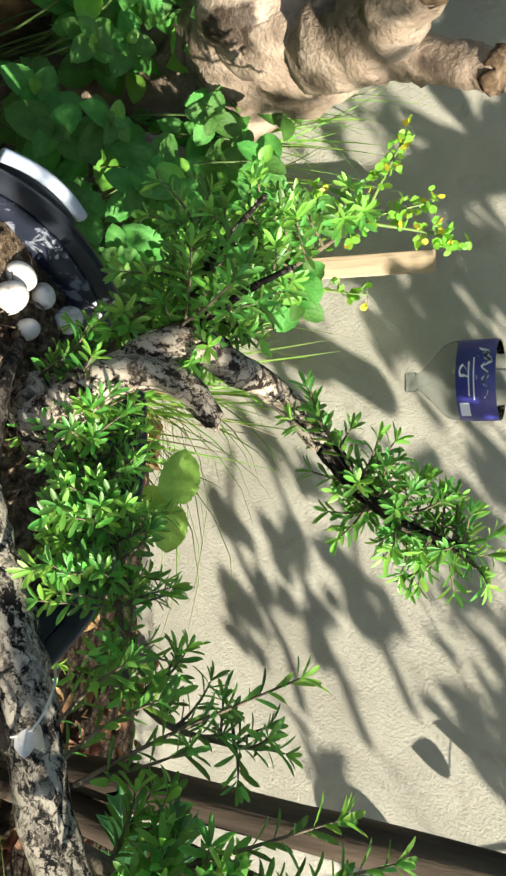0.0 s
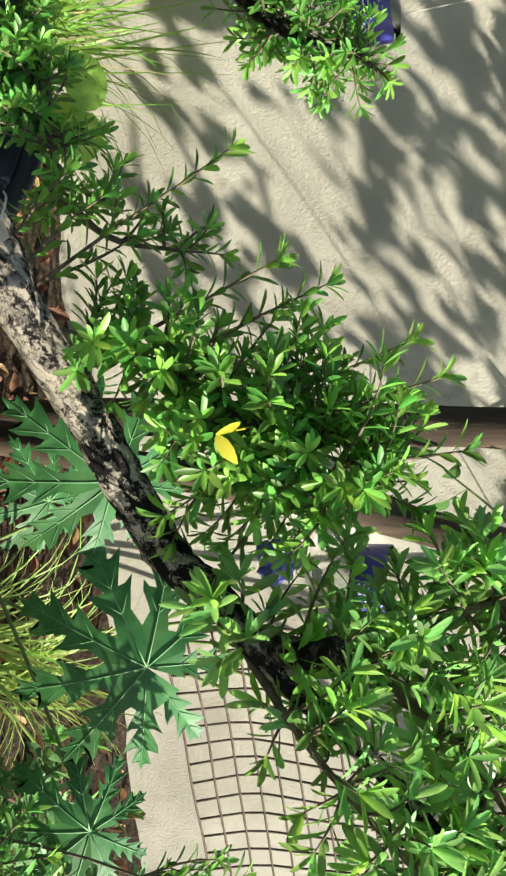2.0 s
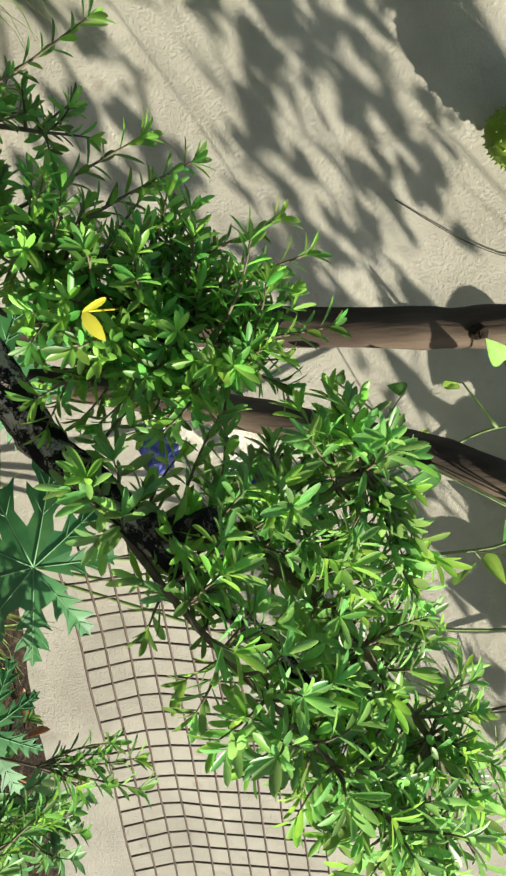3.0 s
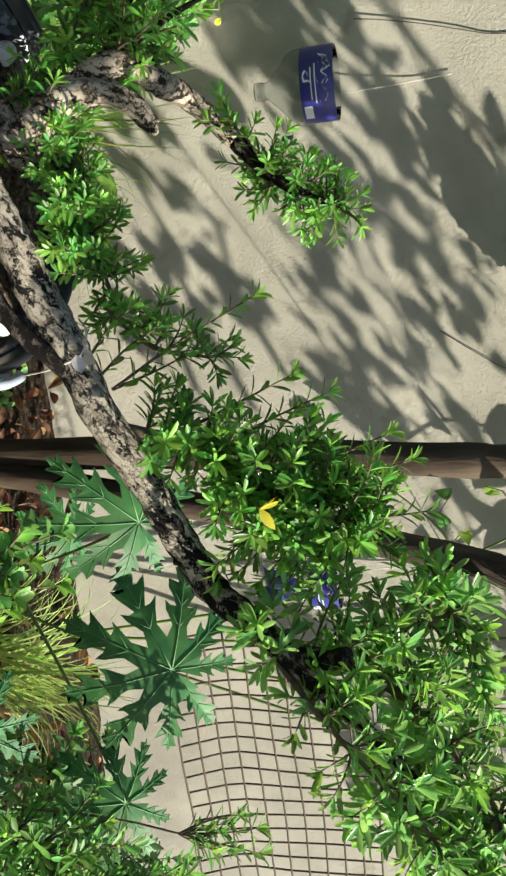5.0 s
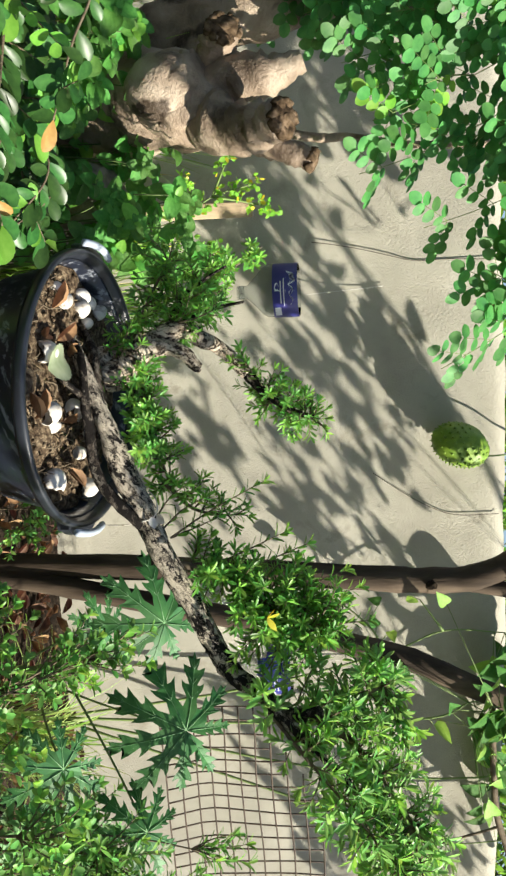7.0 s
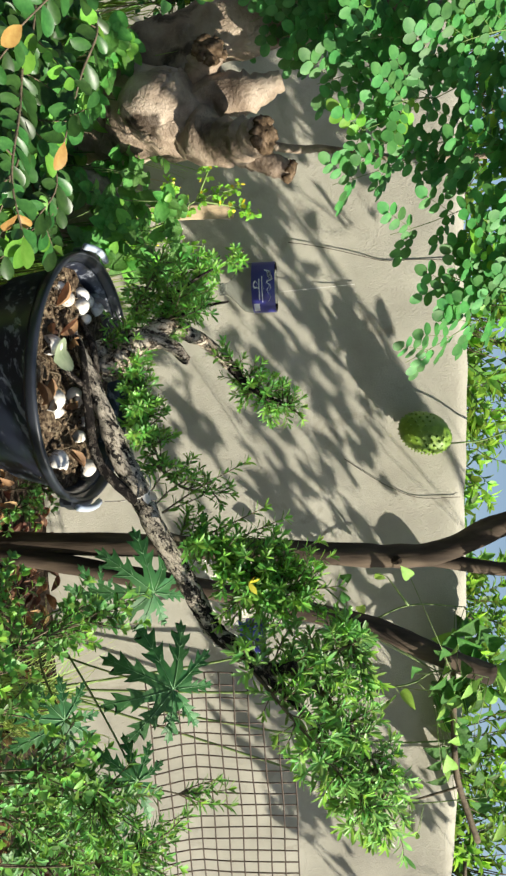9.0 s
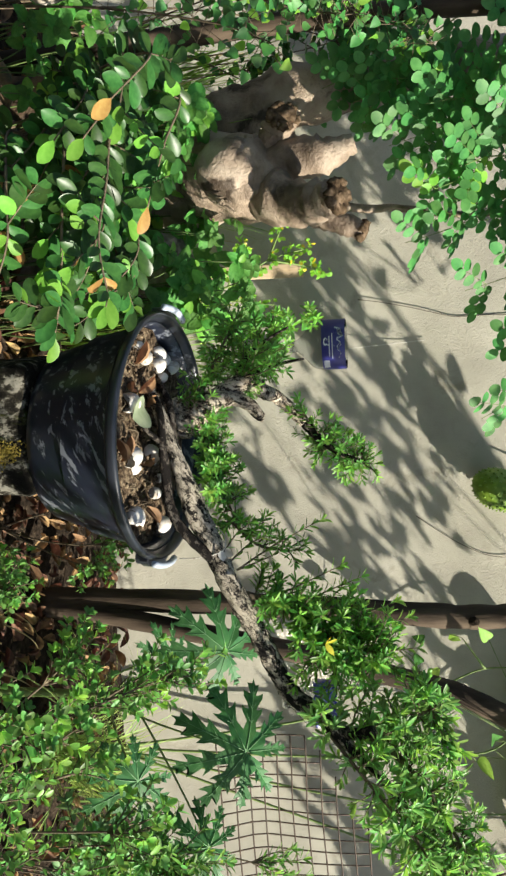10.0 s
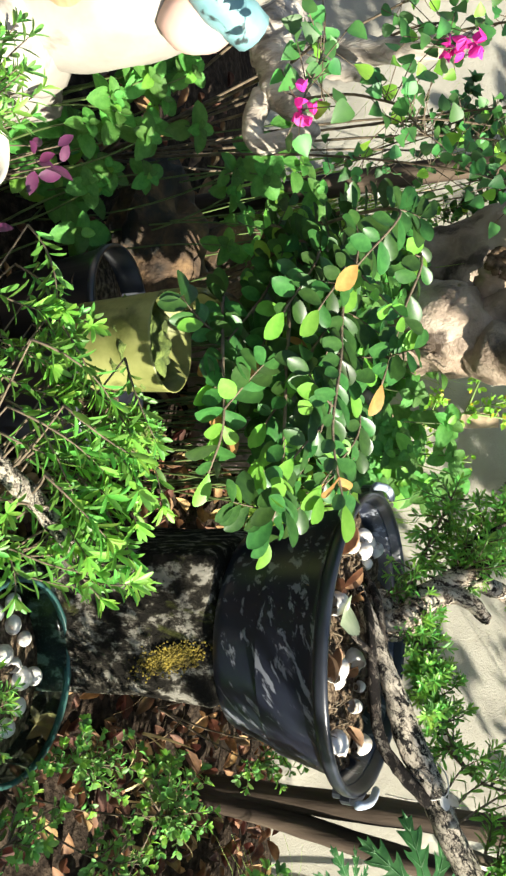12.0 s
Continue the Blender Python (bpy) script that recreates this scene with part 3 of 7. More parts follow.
def build_pot():
    pot = thing("plant_pot", "large black plastic plant pot, scuffed and shiny, on a mossy block", "plant pot", (POT_AT.x, POT_AT.y, POT_AT.z - POT_H))
    r, h = POT_R, POT_H
    s = Shape()
    outer = [(0.0, -h), (r * 0.66, -h), (r * 0.70, -h + 0.005), (r * 0.718, -h + 0.02), (r * 0.77, -0.155), (r * 0.85, -0.085), (r * 0.905, -0.036), (r * 0.93, -0.018)]
    inner = [(r * 0.915, -0.02), (r * 0.87, -0.07), (r * 0.82, -0.13)]
    s.lathe(outer + inner, (0, 0, 0), 80)
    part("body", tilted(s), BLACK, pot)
    s = Shape()
    s.lathe([(r * 0.935, -0.024), (r * 0.985, -0.022), (r * 1.0, -0.014), (r * 1.0, -0.005), (r * 0.99, 0.0), (r * 0.965, 0.0), (r * 0.95, -0.006), (r * 0.925, -0.024)], (0, 0, 0), 80)
    part("rim", tilted(s), RIM_GREY, pot, "shiny rolled rim")
    for mid in (-12, 163):                      # two lugs on the rim, each with a wire grip in a pale sleeve
        s = Shape()
        for lo, hi, r0, r1, z0, z1 in ((-13, 13, 0.985, 1.055, -0.026, -0.010), (-5, 5, 0.95, 1.04, -0.050, -0.024)):
            verts = []
            for i in range(13):
                a = radians(mid + lo + (hi - lo) * i / 12)
                w = 1 - 0.45 * abs(i / 6 - 1) ** 4
                for rr, z in ((r0, z0), (r0 + (r1 - r0) * w, z0), (r0 + (r1 - r0) * w, z1), (r0, z1)):
                    verts.append((r * rr * math.cos(a), r * rr * math.sin(a), z))
            faces = [(4 * i + k, 4 * i + (k + 1) % 4, 4 * i + 4 + (k + 1) % 4, 4 * i + 4 + k) for i in range(12) for k in range(4)]
            s.add(verts, faces + [(0, 1, 2, 3), (51, 50, 49, 48)])
        grip = part("handle", tilted(s), RIM_GREY, pot, smooth=False)
        s = Shape()
        arc = [radians(mid - 11 + 25 * i / 10) for i in range(11)]
        s.tube([(r * 1.038 * math.cos(a), r * 1.038 * math.sin(a), 0.002 + 0.006 * math.sin(i * 0.31)) for i, a in enumerate(arc)], 0.0070, 10)
        part("tape", tilted(s), TAB, grip, "pale blue sleeve on the wire grip")
    s = Shape()
    n = 44
    verts, faces = [(0, 0, -0.045)], []
    for i in range(1, 17):
        for k in range(n):
            ang, q = 2 * math.pi * k / n, r * 0.885 * i / 16
            x, y = q * math.cos(ang), q * math.sin(ang)
            verts.append((x, y, -0.048 + 0.020 * noise.noise(Vector((x * 14, y * 14, 0))) + 0.010 * noise.noise(Vector((x * 45, y * 45, 0))) + 0.006 * noise.noise(Vector((x * 110, y * 110, 0)))))
    faces += [(0, 1 + k, 1 + (k + 1) % n) for k in range(n)]
    faces += [(1 + (i - 1) * n + k, 1 + i * n + k, 1 + i * n + (k + 1) % n, 1 + (i - 1) * n + (k + 1) % n) for i in range(1, 16) for k in range(n)]
    s.add(verts, faces)
    part("soil", tilted(s), POT_SOIL, pot, "dry crumbly soil with root hairs")
    r0 = random.Random(3)
    roots = Shape()
    for _ in range(90):
        ang, q = r0.uniform(0, 6.28), r * 0.82 * math.sqrt(r0.random())
        x, y = q * math.cos(ang), q * math.sin(ang)
        w = Vector((r0.uniform(-1, 1), r0.uniform(-1, 1), 0)).normalized() * r0.uniform(0.015, 0.05)
        roots.tube(smooth_path([(x, y, -0.052), (x + w.x * 0.5 + r0.uniform(-0.01, 0.01), y + w.y * 0.5, -0.036 + r0.uniform(0, 0.008)), (x + w.x, y + w.y, -0.052)], 3), r0.uniform(0.0007, 0.0018), 4)
    tagged(part("root_mat", tilted(roots), TWIG, pot, "tangle of thin brown roots"), kind="stuff")
    s = Shape()
    for _ in range(260):
        ang, q = r0.uniform(0, 6.28), r * 0.84 * math.sqrt(r0.random())
        k = r0.uniform(0.003, 0.008)
        s.lump((q * math.cos(ang), q * math.sin(ang), -0.046 + 0.008 * r0.random()), (k, k * 0.8, k * 0.7), 0, 0.4, 2, 1, seed=_)
    tagged(part("crumb_layer", tilted(s), POT_SOIL, pot, "crumbs of soil and bark"), kind="stuff")


def eggshell_mesh(whole):
    s = Shape()
    r = random.Random(5)
    n, prof = 22, []
    for i in range(9):
        a = math.pi * (0.02 + (0.62 if not whole else 0.96) * i / 8)
        prof.append((0.021 * math.sin(a), -0.026 * math.cos(a)))
    verts = []
    for layer in (1.0, 0.94):
        for i, (rad, z) in enumerate(prof):
            for k in range(n):
                a = 2 * math.pi * k / n
                jag = 0.006 * noise.noise(Vector((math.cos(a) * 3, math.sin(a) * 3, 1))) if i == 8 and not whole else 0
                verts.append((rad * layer * math.cos(a), rad * layer * math.sin(a), z * layer + jag))
    rows = len(prof)
    faces = []
    for lay in range(2):
        o = lay * rows * n
        faces += [(o + i * n + k, o + i * n + (k + 1) % n, o + (i + 1) * n + (k + 1) % n, o + (i + 1) * n + k) for i in range(rows - 1) for k in range(n)]
    o1, o2 = (rows - 1) * n, rows * n + (rows - 1) * n
    faces += [(o1 + k, o1 + (k + 1) % n, o2 + (k + 1) % n, o2 + k) for k in range(n)]
    s.add(verts, faces)
    return s.mesh("eggshell", SHELL)


SHELL_HALF, SHELL_WHOLE = eggshell_mesh(False), eggshell_mesh(True)


def put_shell(x, y, z, rx, ry, rz, size=1.0, whole=False, where="on the pot soil"):
    ob = new("eggshell", SHELL_WHOLE if whole else SHELL_HALF)
    ob.matrix_basis = pose(x, y, z, rx, ry, rz) @ Matrix.Scale(size, 4)
    tagged(ob, ("whole white eggshell lying " if whole else "broken half of a white eggshell ") + where, "eggshell", "eggshells")


def build_bonsai():
    tree = thing("bonsai_tree", "cascading bonsai tree with mottled bark and narrow green leaves", "bonsai", (-0.03, 0.65, 0.80))
    r = random.Random(11)
    main = smooth_path([(-0.105, 0.60, 0.79), (-0.045, 0.565, 0.822), (0.03, 0.547, 0.850), (0.081, 0.537, 0.870), (0.14, 0.535, 0.888), (0.185, 0.533, 0.905), (0.215, 0.525, 0.921), (0.292, 0.505, 0.956),
                        (0.382, 0.497, 1.004), (0.464, 0.493, 1.043), (0.515, 0.485, 1.073), (0.540, 0.455, 1.128), (0.585, 0.425, 1.185), (0.68, 0.43, 1.265), (0.79, 0.45, 1.325), (0.88, 0.47, 1.36)], 7)
    n = len(main)
    rad = [0.011 + 0.0125 * min(1, i / 28) ** 1.5 if i < 36 else 0.0235 - 0.0050 * (i - 36) / 34 if i < 70 else 0.0185 - 0.0125 * min(1, (i - 70) / 24) for i in range(n)]
    s = Shape()
    s.tube(main, rad, 18, 0, 0.2)
    r2 = random.Random(2)
    for _ in range(14):
        i = r2.randrange(4, n - 12)
        q = main[i] + any_way(r2) * rad[i] * 0.8
        s.lump(q, (0.007, 0.007, 0.006), 0, 0.5, 2.0, 2, seed=_)
    part("trunk", s, BARK, tree, "black and pale mottled bark")
    for pts, r0, r1 in (([(-0.10, 0.60, 0.792), (-0.05, 0.545, 0.828), (0.02, 0.520, 0.836), (0.08, 0.522, 0.838), (0.14, 0.515, 0.845), (0.19, 0.505, 0.875), (0.24, 0.508, 0.925)], 0.007, 0.012),
                        ([(-0.10, 0.66, 0.80), (-0.06, 0.60, 0.835), (0.0, 0.57, 0.845), (0.06, 0.55, 0.86)], 0.006, 0.010), ([(0.03, 0.55, 0.845), (-0.02, 0.50, 0.815), (-0.06, 0.49, 0.785)], 0.007, 0.003)):
        s = Shape()
        root = smooth_path(pts, 6)
        s.tube(root, graded(r0, r1, len(root)), 12, 0, 0.25, seed=r0 * 900)
        part("root", s, BARK_DARK, tree, "dark twisted root over the soil")
    s = Shape()
    stub = smooth_path([(0.565, 0.44, 1.155), (0.56, 0.42, 1.20), (0.545, 0.405, 1.235)], 5)
    s.tube(stub, graded(0.012, 0.010, len(stub)), 12, 0, 0.3)
    part("stub", s, BARK_DARK, tree, "black cut stub")
    s = Shape()
    low = smooth_path([(-0.03, 0.66, 0.83), (-0.055, 0.665, 0.90), (-0.093, 0.68, 0.978), (-0.069, 0.705, 1.016), (-0.045, 0.755, 1.045), (0.008, 0.752, 1.096)], 6)
    s.tube(low, graded(0.024, 0.012, len(low)), 20, 0, 0.16)
    snag = smooth_path([(-0.01, 0.63, 0.85), (-0.023, 0.622, 0.878), (-0.052, 0.64, 0.908), (-0.062, 0.66, 0.948), (-0.049, 0.67, 0.985), (-0.016, 0.68, 1.012)], 6)
    s.tube(snag, graded(0.027, 0.011, len(snag)), 20, 0, 0.22, seed=4)
    s.lump((-0.03, 0.655, 0.835), (0.035, 0.03, 0.035), 0, 0.5, 2, 3)
    s.lump((-0.018, 0.68, 1.01), (0.012, 0.010, 0.008), 0, 0.5, 2, 2)
    part("branch", s, BARK_PALE, tree, "sun-bleached bare branch with a broken snag")
    s = Shape()
    upper = smooth_path([(0.008, 0.752, 1.096), (0.05, 0.75, 1.134), (0.085, 0.752, 1.181), (0.10, 0.755, 1.225)], 6)
    s.tube(upper, graded(0.012, 0.004, len(upper)), 10, 0, 0.25)
    twigs_c = [smooth_path([(-0.085, 0.69, 0.95), (-0.11, 0.675, 1.0), (-0.13, 0.65, 1.06), (-0.14, 0.62, 1.115)], 5),
               smooth_path([(-0.085, 0.69, 0.95), (-0.145, 0.69, 0.985), (-0.18, 0.66, 1.035), (-0.205, 0.63, 1.085)], 5)]
    part("dark_branch", s, BARK_DARK, tree, "thin dark branch")
    for c in twigs_c:
        s = Shape()
        s.tube(c, graded(0.0065, 0.0022, len(c)), 8, 0, 0.25)
        part("dark_branch", s, BARK_DARK, tree, "thin dark branch")

    # Boughs that carry the leaf masses: (bough points, thickness, masses of middle, radii, twigs)
    def bough(name, points, thick, masses, seed, size=0.025, reach=0.13, gap=0.0047, mats=None):
        rr = random.Random(seed)
        path = smooth_path(points, 5)
        wood, leaves = Shape(), Shape()
        wood.tube(path, graded(thick, thick * 0.35, len(path)), 8, 0, 0.25)
        for c, rad3, count in masses:
            for _ in range(count):
                end = in_ball(rr, c, rad3)
                at = path[near_on(path, end)]
                if (end - at).length > reach:
                    mid = at + (end - at) * 0.55 + any_way(rr) * 0.01
                    wood.tube(twig_to(rr, at, mid, 0.2, 4), graded(thick * 0.35, 0.0018, 4), 5)
                    at = mid
                if (end - at).length < 0.03:
                    end = at + any_way(rr) * 0.05
                spray(rr, leaves, wood, twig_to(rr, at, end, -0.2), "narrow", size, gap, 52, 0.15, young=0.45)
        b = part("bough", wood, TWIG, tree, "dark bough with fine twigs")
        part("foliage", leaves, mats or [L_BONSAI, L_YOUNG], b, name)
        return b

    def sprig(pts, seed, size=0.026, gap=0.0065):
        rr = random.Random(seed)
        wood, leaves = Shape(), Shape()
        path = smooth_path(pts, 5)
        spray(rr, leaves, wood, path, "narrow", size, gap, 48, 0.12, young=0.4, twig=0.0013)
        b = part("sprig", wood, TWIG, tree, "thin leafy twig")
        part("foliage", leaves, [L_BONSAI, L_YOUNG], b)

    bough("dense tufts of narrow glossy leaves", [(0.31, 0.505, 0.965), (0.35, 0.53, 1.06), (0.41, 0.53, 1.14), (0.46, 0.52, 1.23)], 0.010,
          [((0.30, 0.53, 1.03), (0.04, 0.04, 0.04), 10), ((0.35, 0.53, 1.10), (0.07, 0.07, 0.07), 28), ((0.40, 0.53, 1.16), (0.09, 0.09, 0.08), 40), ((0.46, 0.52, 1.20), (0.08, 0.09, 0.08), 32), ((0.42, 0.53, 1.25), (0.08, 0.08, 0.05), 24), ((0.36, 0.53, 1.18), (0.06, 0.06, 0.05), 14), ((0.45, 0.47, 1.12), (0.08, 0.06, 0.05), 18), ((0.34, 0.49, 1.05), (0.05, 0.05, 0.04), 10)], 21)
    for k, pts in enumerate(([(0.27, 0.52, 0.97), (0.235, 0.545, 1.03), (0.205, 0.56, 1.09), (0.180, 0.565, 1.14)], [(0.27, 0.52, 0.97), (0.255, 0.54, 1.02), (0.24, 0.545, 1.055)], [(0.26, 0.52, 0.95), (0.225, 0.54, 0.99), (0.205, 0.545, 1.03)],
                             [(0.32, 0.53, 1.06), (0.295, 0.54, 1.12), (0.272, 0.55, 1.175)], [(0.34, 0.53, 1.10), (0.315, 0.54, 1.16), (0.295, 0.55, 1.215)], [(0.38, 0.53, 1.18), (0.36, 0.54, 1.24), (0.345, 0.545, 1.28)],
                             [(0.40, 0.53, 1.20), (0.385, 0.53, 1.26), (0.372, 0.53, 1.305)], [(0.44, 0.52, 1.22), (0.435, 0.52, 1.28), (0.43, 0.52, 1.32)], [(0.24, 0.52, 0.94), (0.20, 0.545, 0.97), (0.18, 0.55, 1.0)])):
        sprig(pts, 50 + k)
    bough("dense tufts of narrow glossy leaves", [(0.562, 0.46, 1.135), (0.62, 0.48, 1.25), (0.70, 0.49, 1.32), (0.82, 0.49, 1.39)], 0.009,
          [((0.56, 0.48, 1.22), (0.08, 0.08, 0.07), 16), ((0.60, 0.50, 1.29), (0.10, 0.09, 0.07), 18), ((0.70, 0.49, 1.33), (0.12, 0.10, 0.08), 26), ((0.82, 0.49, 1.37), (0.12, 0.10, 0.08), 28), ((0.92, 0.48, 1.40), (0.12, 0.10, 0.09), 20), ((0.80, 0.44, 1.32), (0.09, 0.08, 0.06), 12)], 22, 0.030, gap=0.0058, mats=[L_PALE_NARROW, L_YOUNG])
    bough("tufts of narrow leaves before the trunk", [(0.562, 0.45, 1.135), (0.62, 0.40, 1.20), (0.72, 0.39, 1.28), (0.86, 0.42, 1.36)], 0.004,
          [((0.545, 0.43, 1.14), (0.05, 0.04, 0.03), 7), ((0.61, 0.40, 1.23), (0.06, 0.04, 0.04), 11), ((0.68, 0.39, 1.28), (0.07, 0.04, 0.04), 14), ((0.77, 0.40, 1.32), (0.08, 0.05, 0.05), 17), ((0.87, 0.43, 1.37), (0.09, 0.06, 0.06), 18)], 29, 0.031, gap=0.0058, mats=[L_PALE_NARROW, L_YOUNG])
    bough("leafy sprigs of narrow leaves", [(0.60, 0.46, 1.20), (0.58, 0.50, 1.28), (0.56, 0.52, 1.34)], 0.006, [((0.56, 0.50, 1.30), (0.08, 0.08, 0.06), 20), ((0.54, 0.50, 1.35), (0.06, 0.06, 0.05), 12), ((0.62, 0.50, 1.36), (0.06, 0.06, 0.05), 10)], 23, 0.031, gap=0.006, mats=[L_PALE_NARROW, L_YOUNG])
    for k, pts in enumerate(([(0.66, 0.42, 1.245), (0.675, 0.41, 1.225), (0.69, 0.40, 1.195)], [(0.60, 0.425, 1.195), (0.62, 0.41, 1.18), (0.64, 0.40, 1.17)], [(0.74, 0.435, 1.295), (0.765, 0.42, 1.27), (0.785, 0.41, 1.24)])):
        sprig(pts, 40 + k, 0.028)
    bough("sprigs of narrow leaves", [(-0.06, 0.64, 0.84), (0.02, 0.66, 0.89), (0.10, 0.65, 0.92), (0.19, 0.62, 0.95)], 0.006,
          [((-0.04, 0.66, 0.90), (0.08, 0.08, 0.04), 26), ((0.06, 0.65, 0.915), (0.10, 0.09, 0.040), 44), ((0.15, 0.63, 0.935), (0.09, 0.08, 0.042), 32), ((0.10, 0.58, 0.92), (0.09, 0.05, 0.035), 16)], 24, 0.021, gap=0.0046)
    bough("drooping sprig of narrow leaves", [(0.19, 0.60, 0.95), (0.24, 0.60, 1.0), (0.26, 0.62, 1.06)], 0.005, [((0.22, 0.60, 1.01), (0.05, 0.05, 0.04), 8), ((0.25, 0.62, 1.08), (0.04, 0.04, 0.05), 6)], 28, 0.022)
    bough("tip cluster of narrow leaves", [(0.008, 0.752, 1.096), (0.05, 0.75, 1.134), (0.085, 0.752, 1.181), (0.10, 0.755, 1.225)], 0.006,
          [((0.04, 0.755, 1.14), (0.06, 0.06, 0.05), 26), ((0.08, 0.755, 1.19), (0.06, 0.06, 0.05), 28), ((0.09, 0.76, 1.225), (0.04, 0.04, 0.03), 10), ((-0.03, 0.74, 1.07), (0.03, 0.03, 0.03), 5)], 25, 0.020)
    bough("sprigs of narrow leaves", [(-0.085, 0.69, 0.95), (-0.14, 0.76, 1.0), (-0.18, 0.80, 1.04), (-0.24, 0.83, 1.13)], 0.005,
          [((-0.13, 0.71, 0.99), (0.08, 0.08, 0.06), 34), ((-0.19, 0.71, 1.04), (0.07, 0.08, 0.05), 26), ((-0.14, 0.64, 1.05), (0.05, 0.05, 0.05), 10), ((-0.225, 0.74, 1.12), (0.03, 0.03, 0.025), 5)], 26, 0.022)
    bough("sprigs of narrow leaves", [(-0.06, 0.67, 0.88), (-0.14, 0.72, 0.91), (-0.22, 0.76, 0.95)], 0.005, [((-0.12, 0.70, 0.92), (0.08, 0.06, 0.055), 26), ((-0.21, 0.75, 0.95), (0.07, 0.06, 0.06), 24)], 27, 0.021)


build_pot()
for x, y, rx, ry, rz, size, whole in (
        (0.040, 0.575, 60, 25, 30, 0.98, False), (0.197, 0.612, 150, 20, 40, 0.92, False), (0.150, 0.478, 100, 20, 80, 0.98, False), (0.026, 0.474, 115, 10, 20, 1.0, False), (0.052, 0.500, 60, 30, 200, 0.62, False),
        (-0.184, 0.551, 100, 60, 0, 0.58, True), (-0.161, 0.578, 80, 30, 20, 0.72, True), (-0.140, 0.640, 140, 10, 60, 0.78, False), (-0.165, 0.657, 60, 10, 130, 0.66, True), (-0.129, 0.726, 150, 10, 90, 0.70, False),
        (0.124, 0.595, 140, 30, 10, 0.62, False), (-0.080, 0.480, 130, 20, 10, 0.95, False), (-0.150, 0.690, 30, 60, 10, 0.60, True), (-0.112, 0.668, 150, 0, 40, 0.55, False), (0.10, 0.63, 130, 30, 10, 0.5, False)):
    put_shell(*on_soil(x, y, 0.012 * size), rx, ry, rz, size, whole)
build_bonsai()


def build_yellow_leaf():
    s = Shape()
    s.leaf("long", (0.385, 0.43, 1.150), (0.7, -0.2, 0.5), (0.1, -1, 0.4), 0.027)
    s.leaf("narrow", (0.385, 0.43, 1.150), (-0.3, -0.2, 0.7), (0.1, -1, 0.4), 0.024)
    s.tube([(0.40, 0.50, 1.155), (0.385, 0.43, 1.150)], 0.001, 4)
    single("yellow_leaf", s, L_YELLOW, "single yellow leaf caught on the bonsai twigs", "leaf")


build_yellow_leaf()


def build_wrapper():
    s = Shape()
    s.lump((0.583, 0.635, 1.118), (0.022, 0.016, 0.020), 0, 0.7, 2.2, 3, seed=4.0)
    single("plastic_wrapper", s, WRAP_BLUE, "crumpled shiny blue plastic scrap caught on the bonsai", "wrapper", smooth=False)


build_wrapper()


# ---- block under the pot ----
def build_block():
    s = Shape()
    s.box((-0.170, 0.435, 0.0), (0.092, 0.76, 0.598), 0, None, 0.02, 0.012)
    block = single("concrete_block", s, MOSSY, "dark concrete block crusted with lichen and moss", "block")
    block2 = Shape()
    r = random.Random(9)
    for _ in range(1500):
        k, u = r.uniform(0.0010, 0.0024), r.gauss(0, 0.026)
        block2.lump((0.012 - 0.25 * u + r.gauss(0, 0.010), 0.434 - 0.004 * r.random(), 0.515 + u), (k, k * 0.9, k), 0, 0.4, 2.0, 1, seed=_)
    single("moss_patch", block2, GOLD_MOSS, "golden moss tuft growing on the block", "moss", kind="stuff")


build_block()


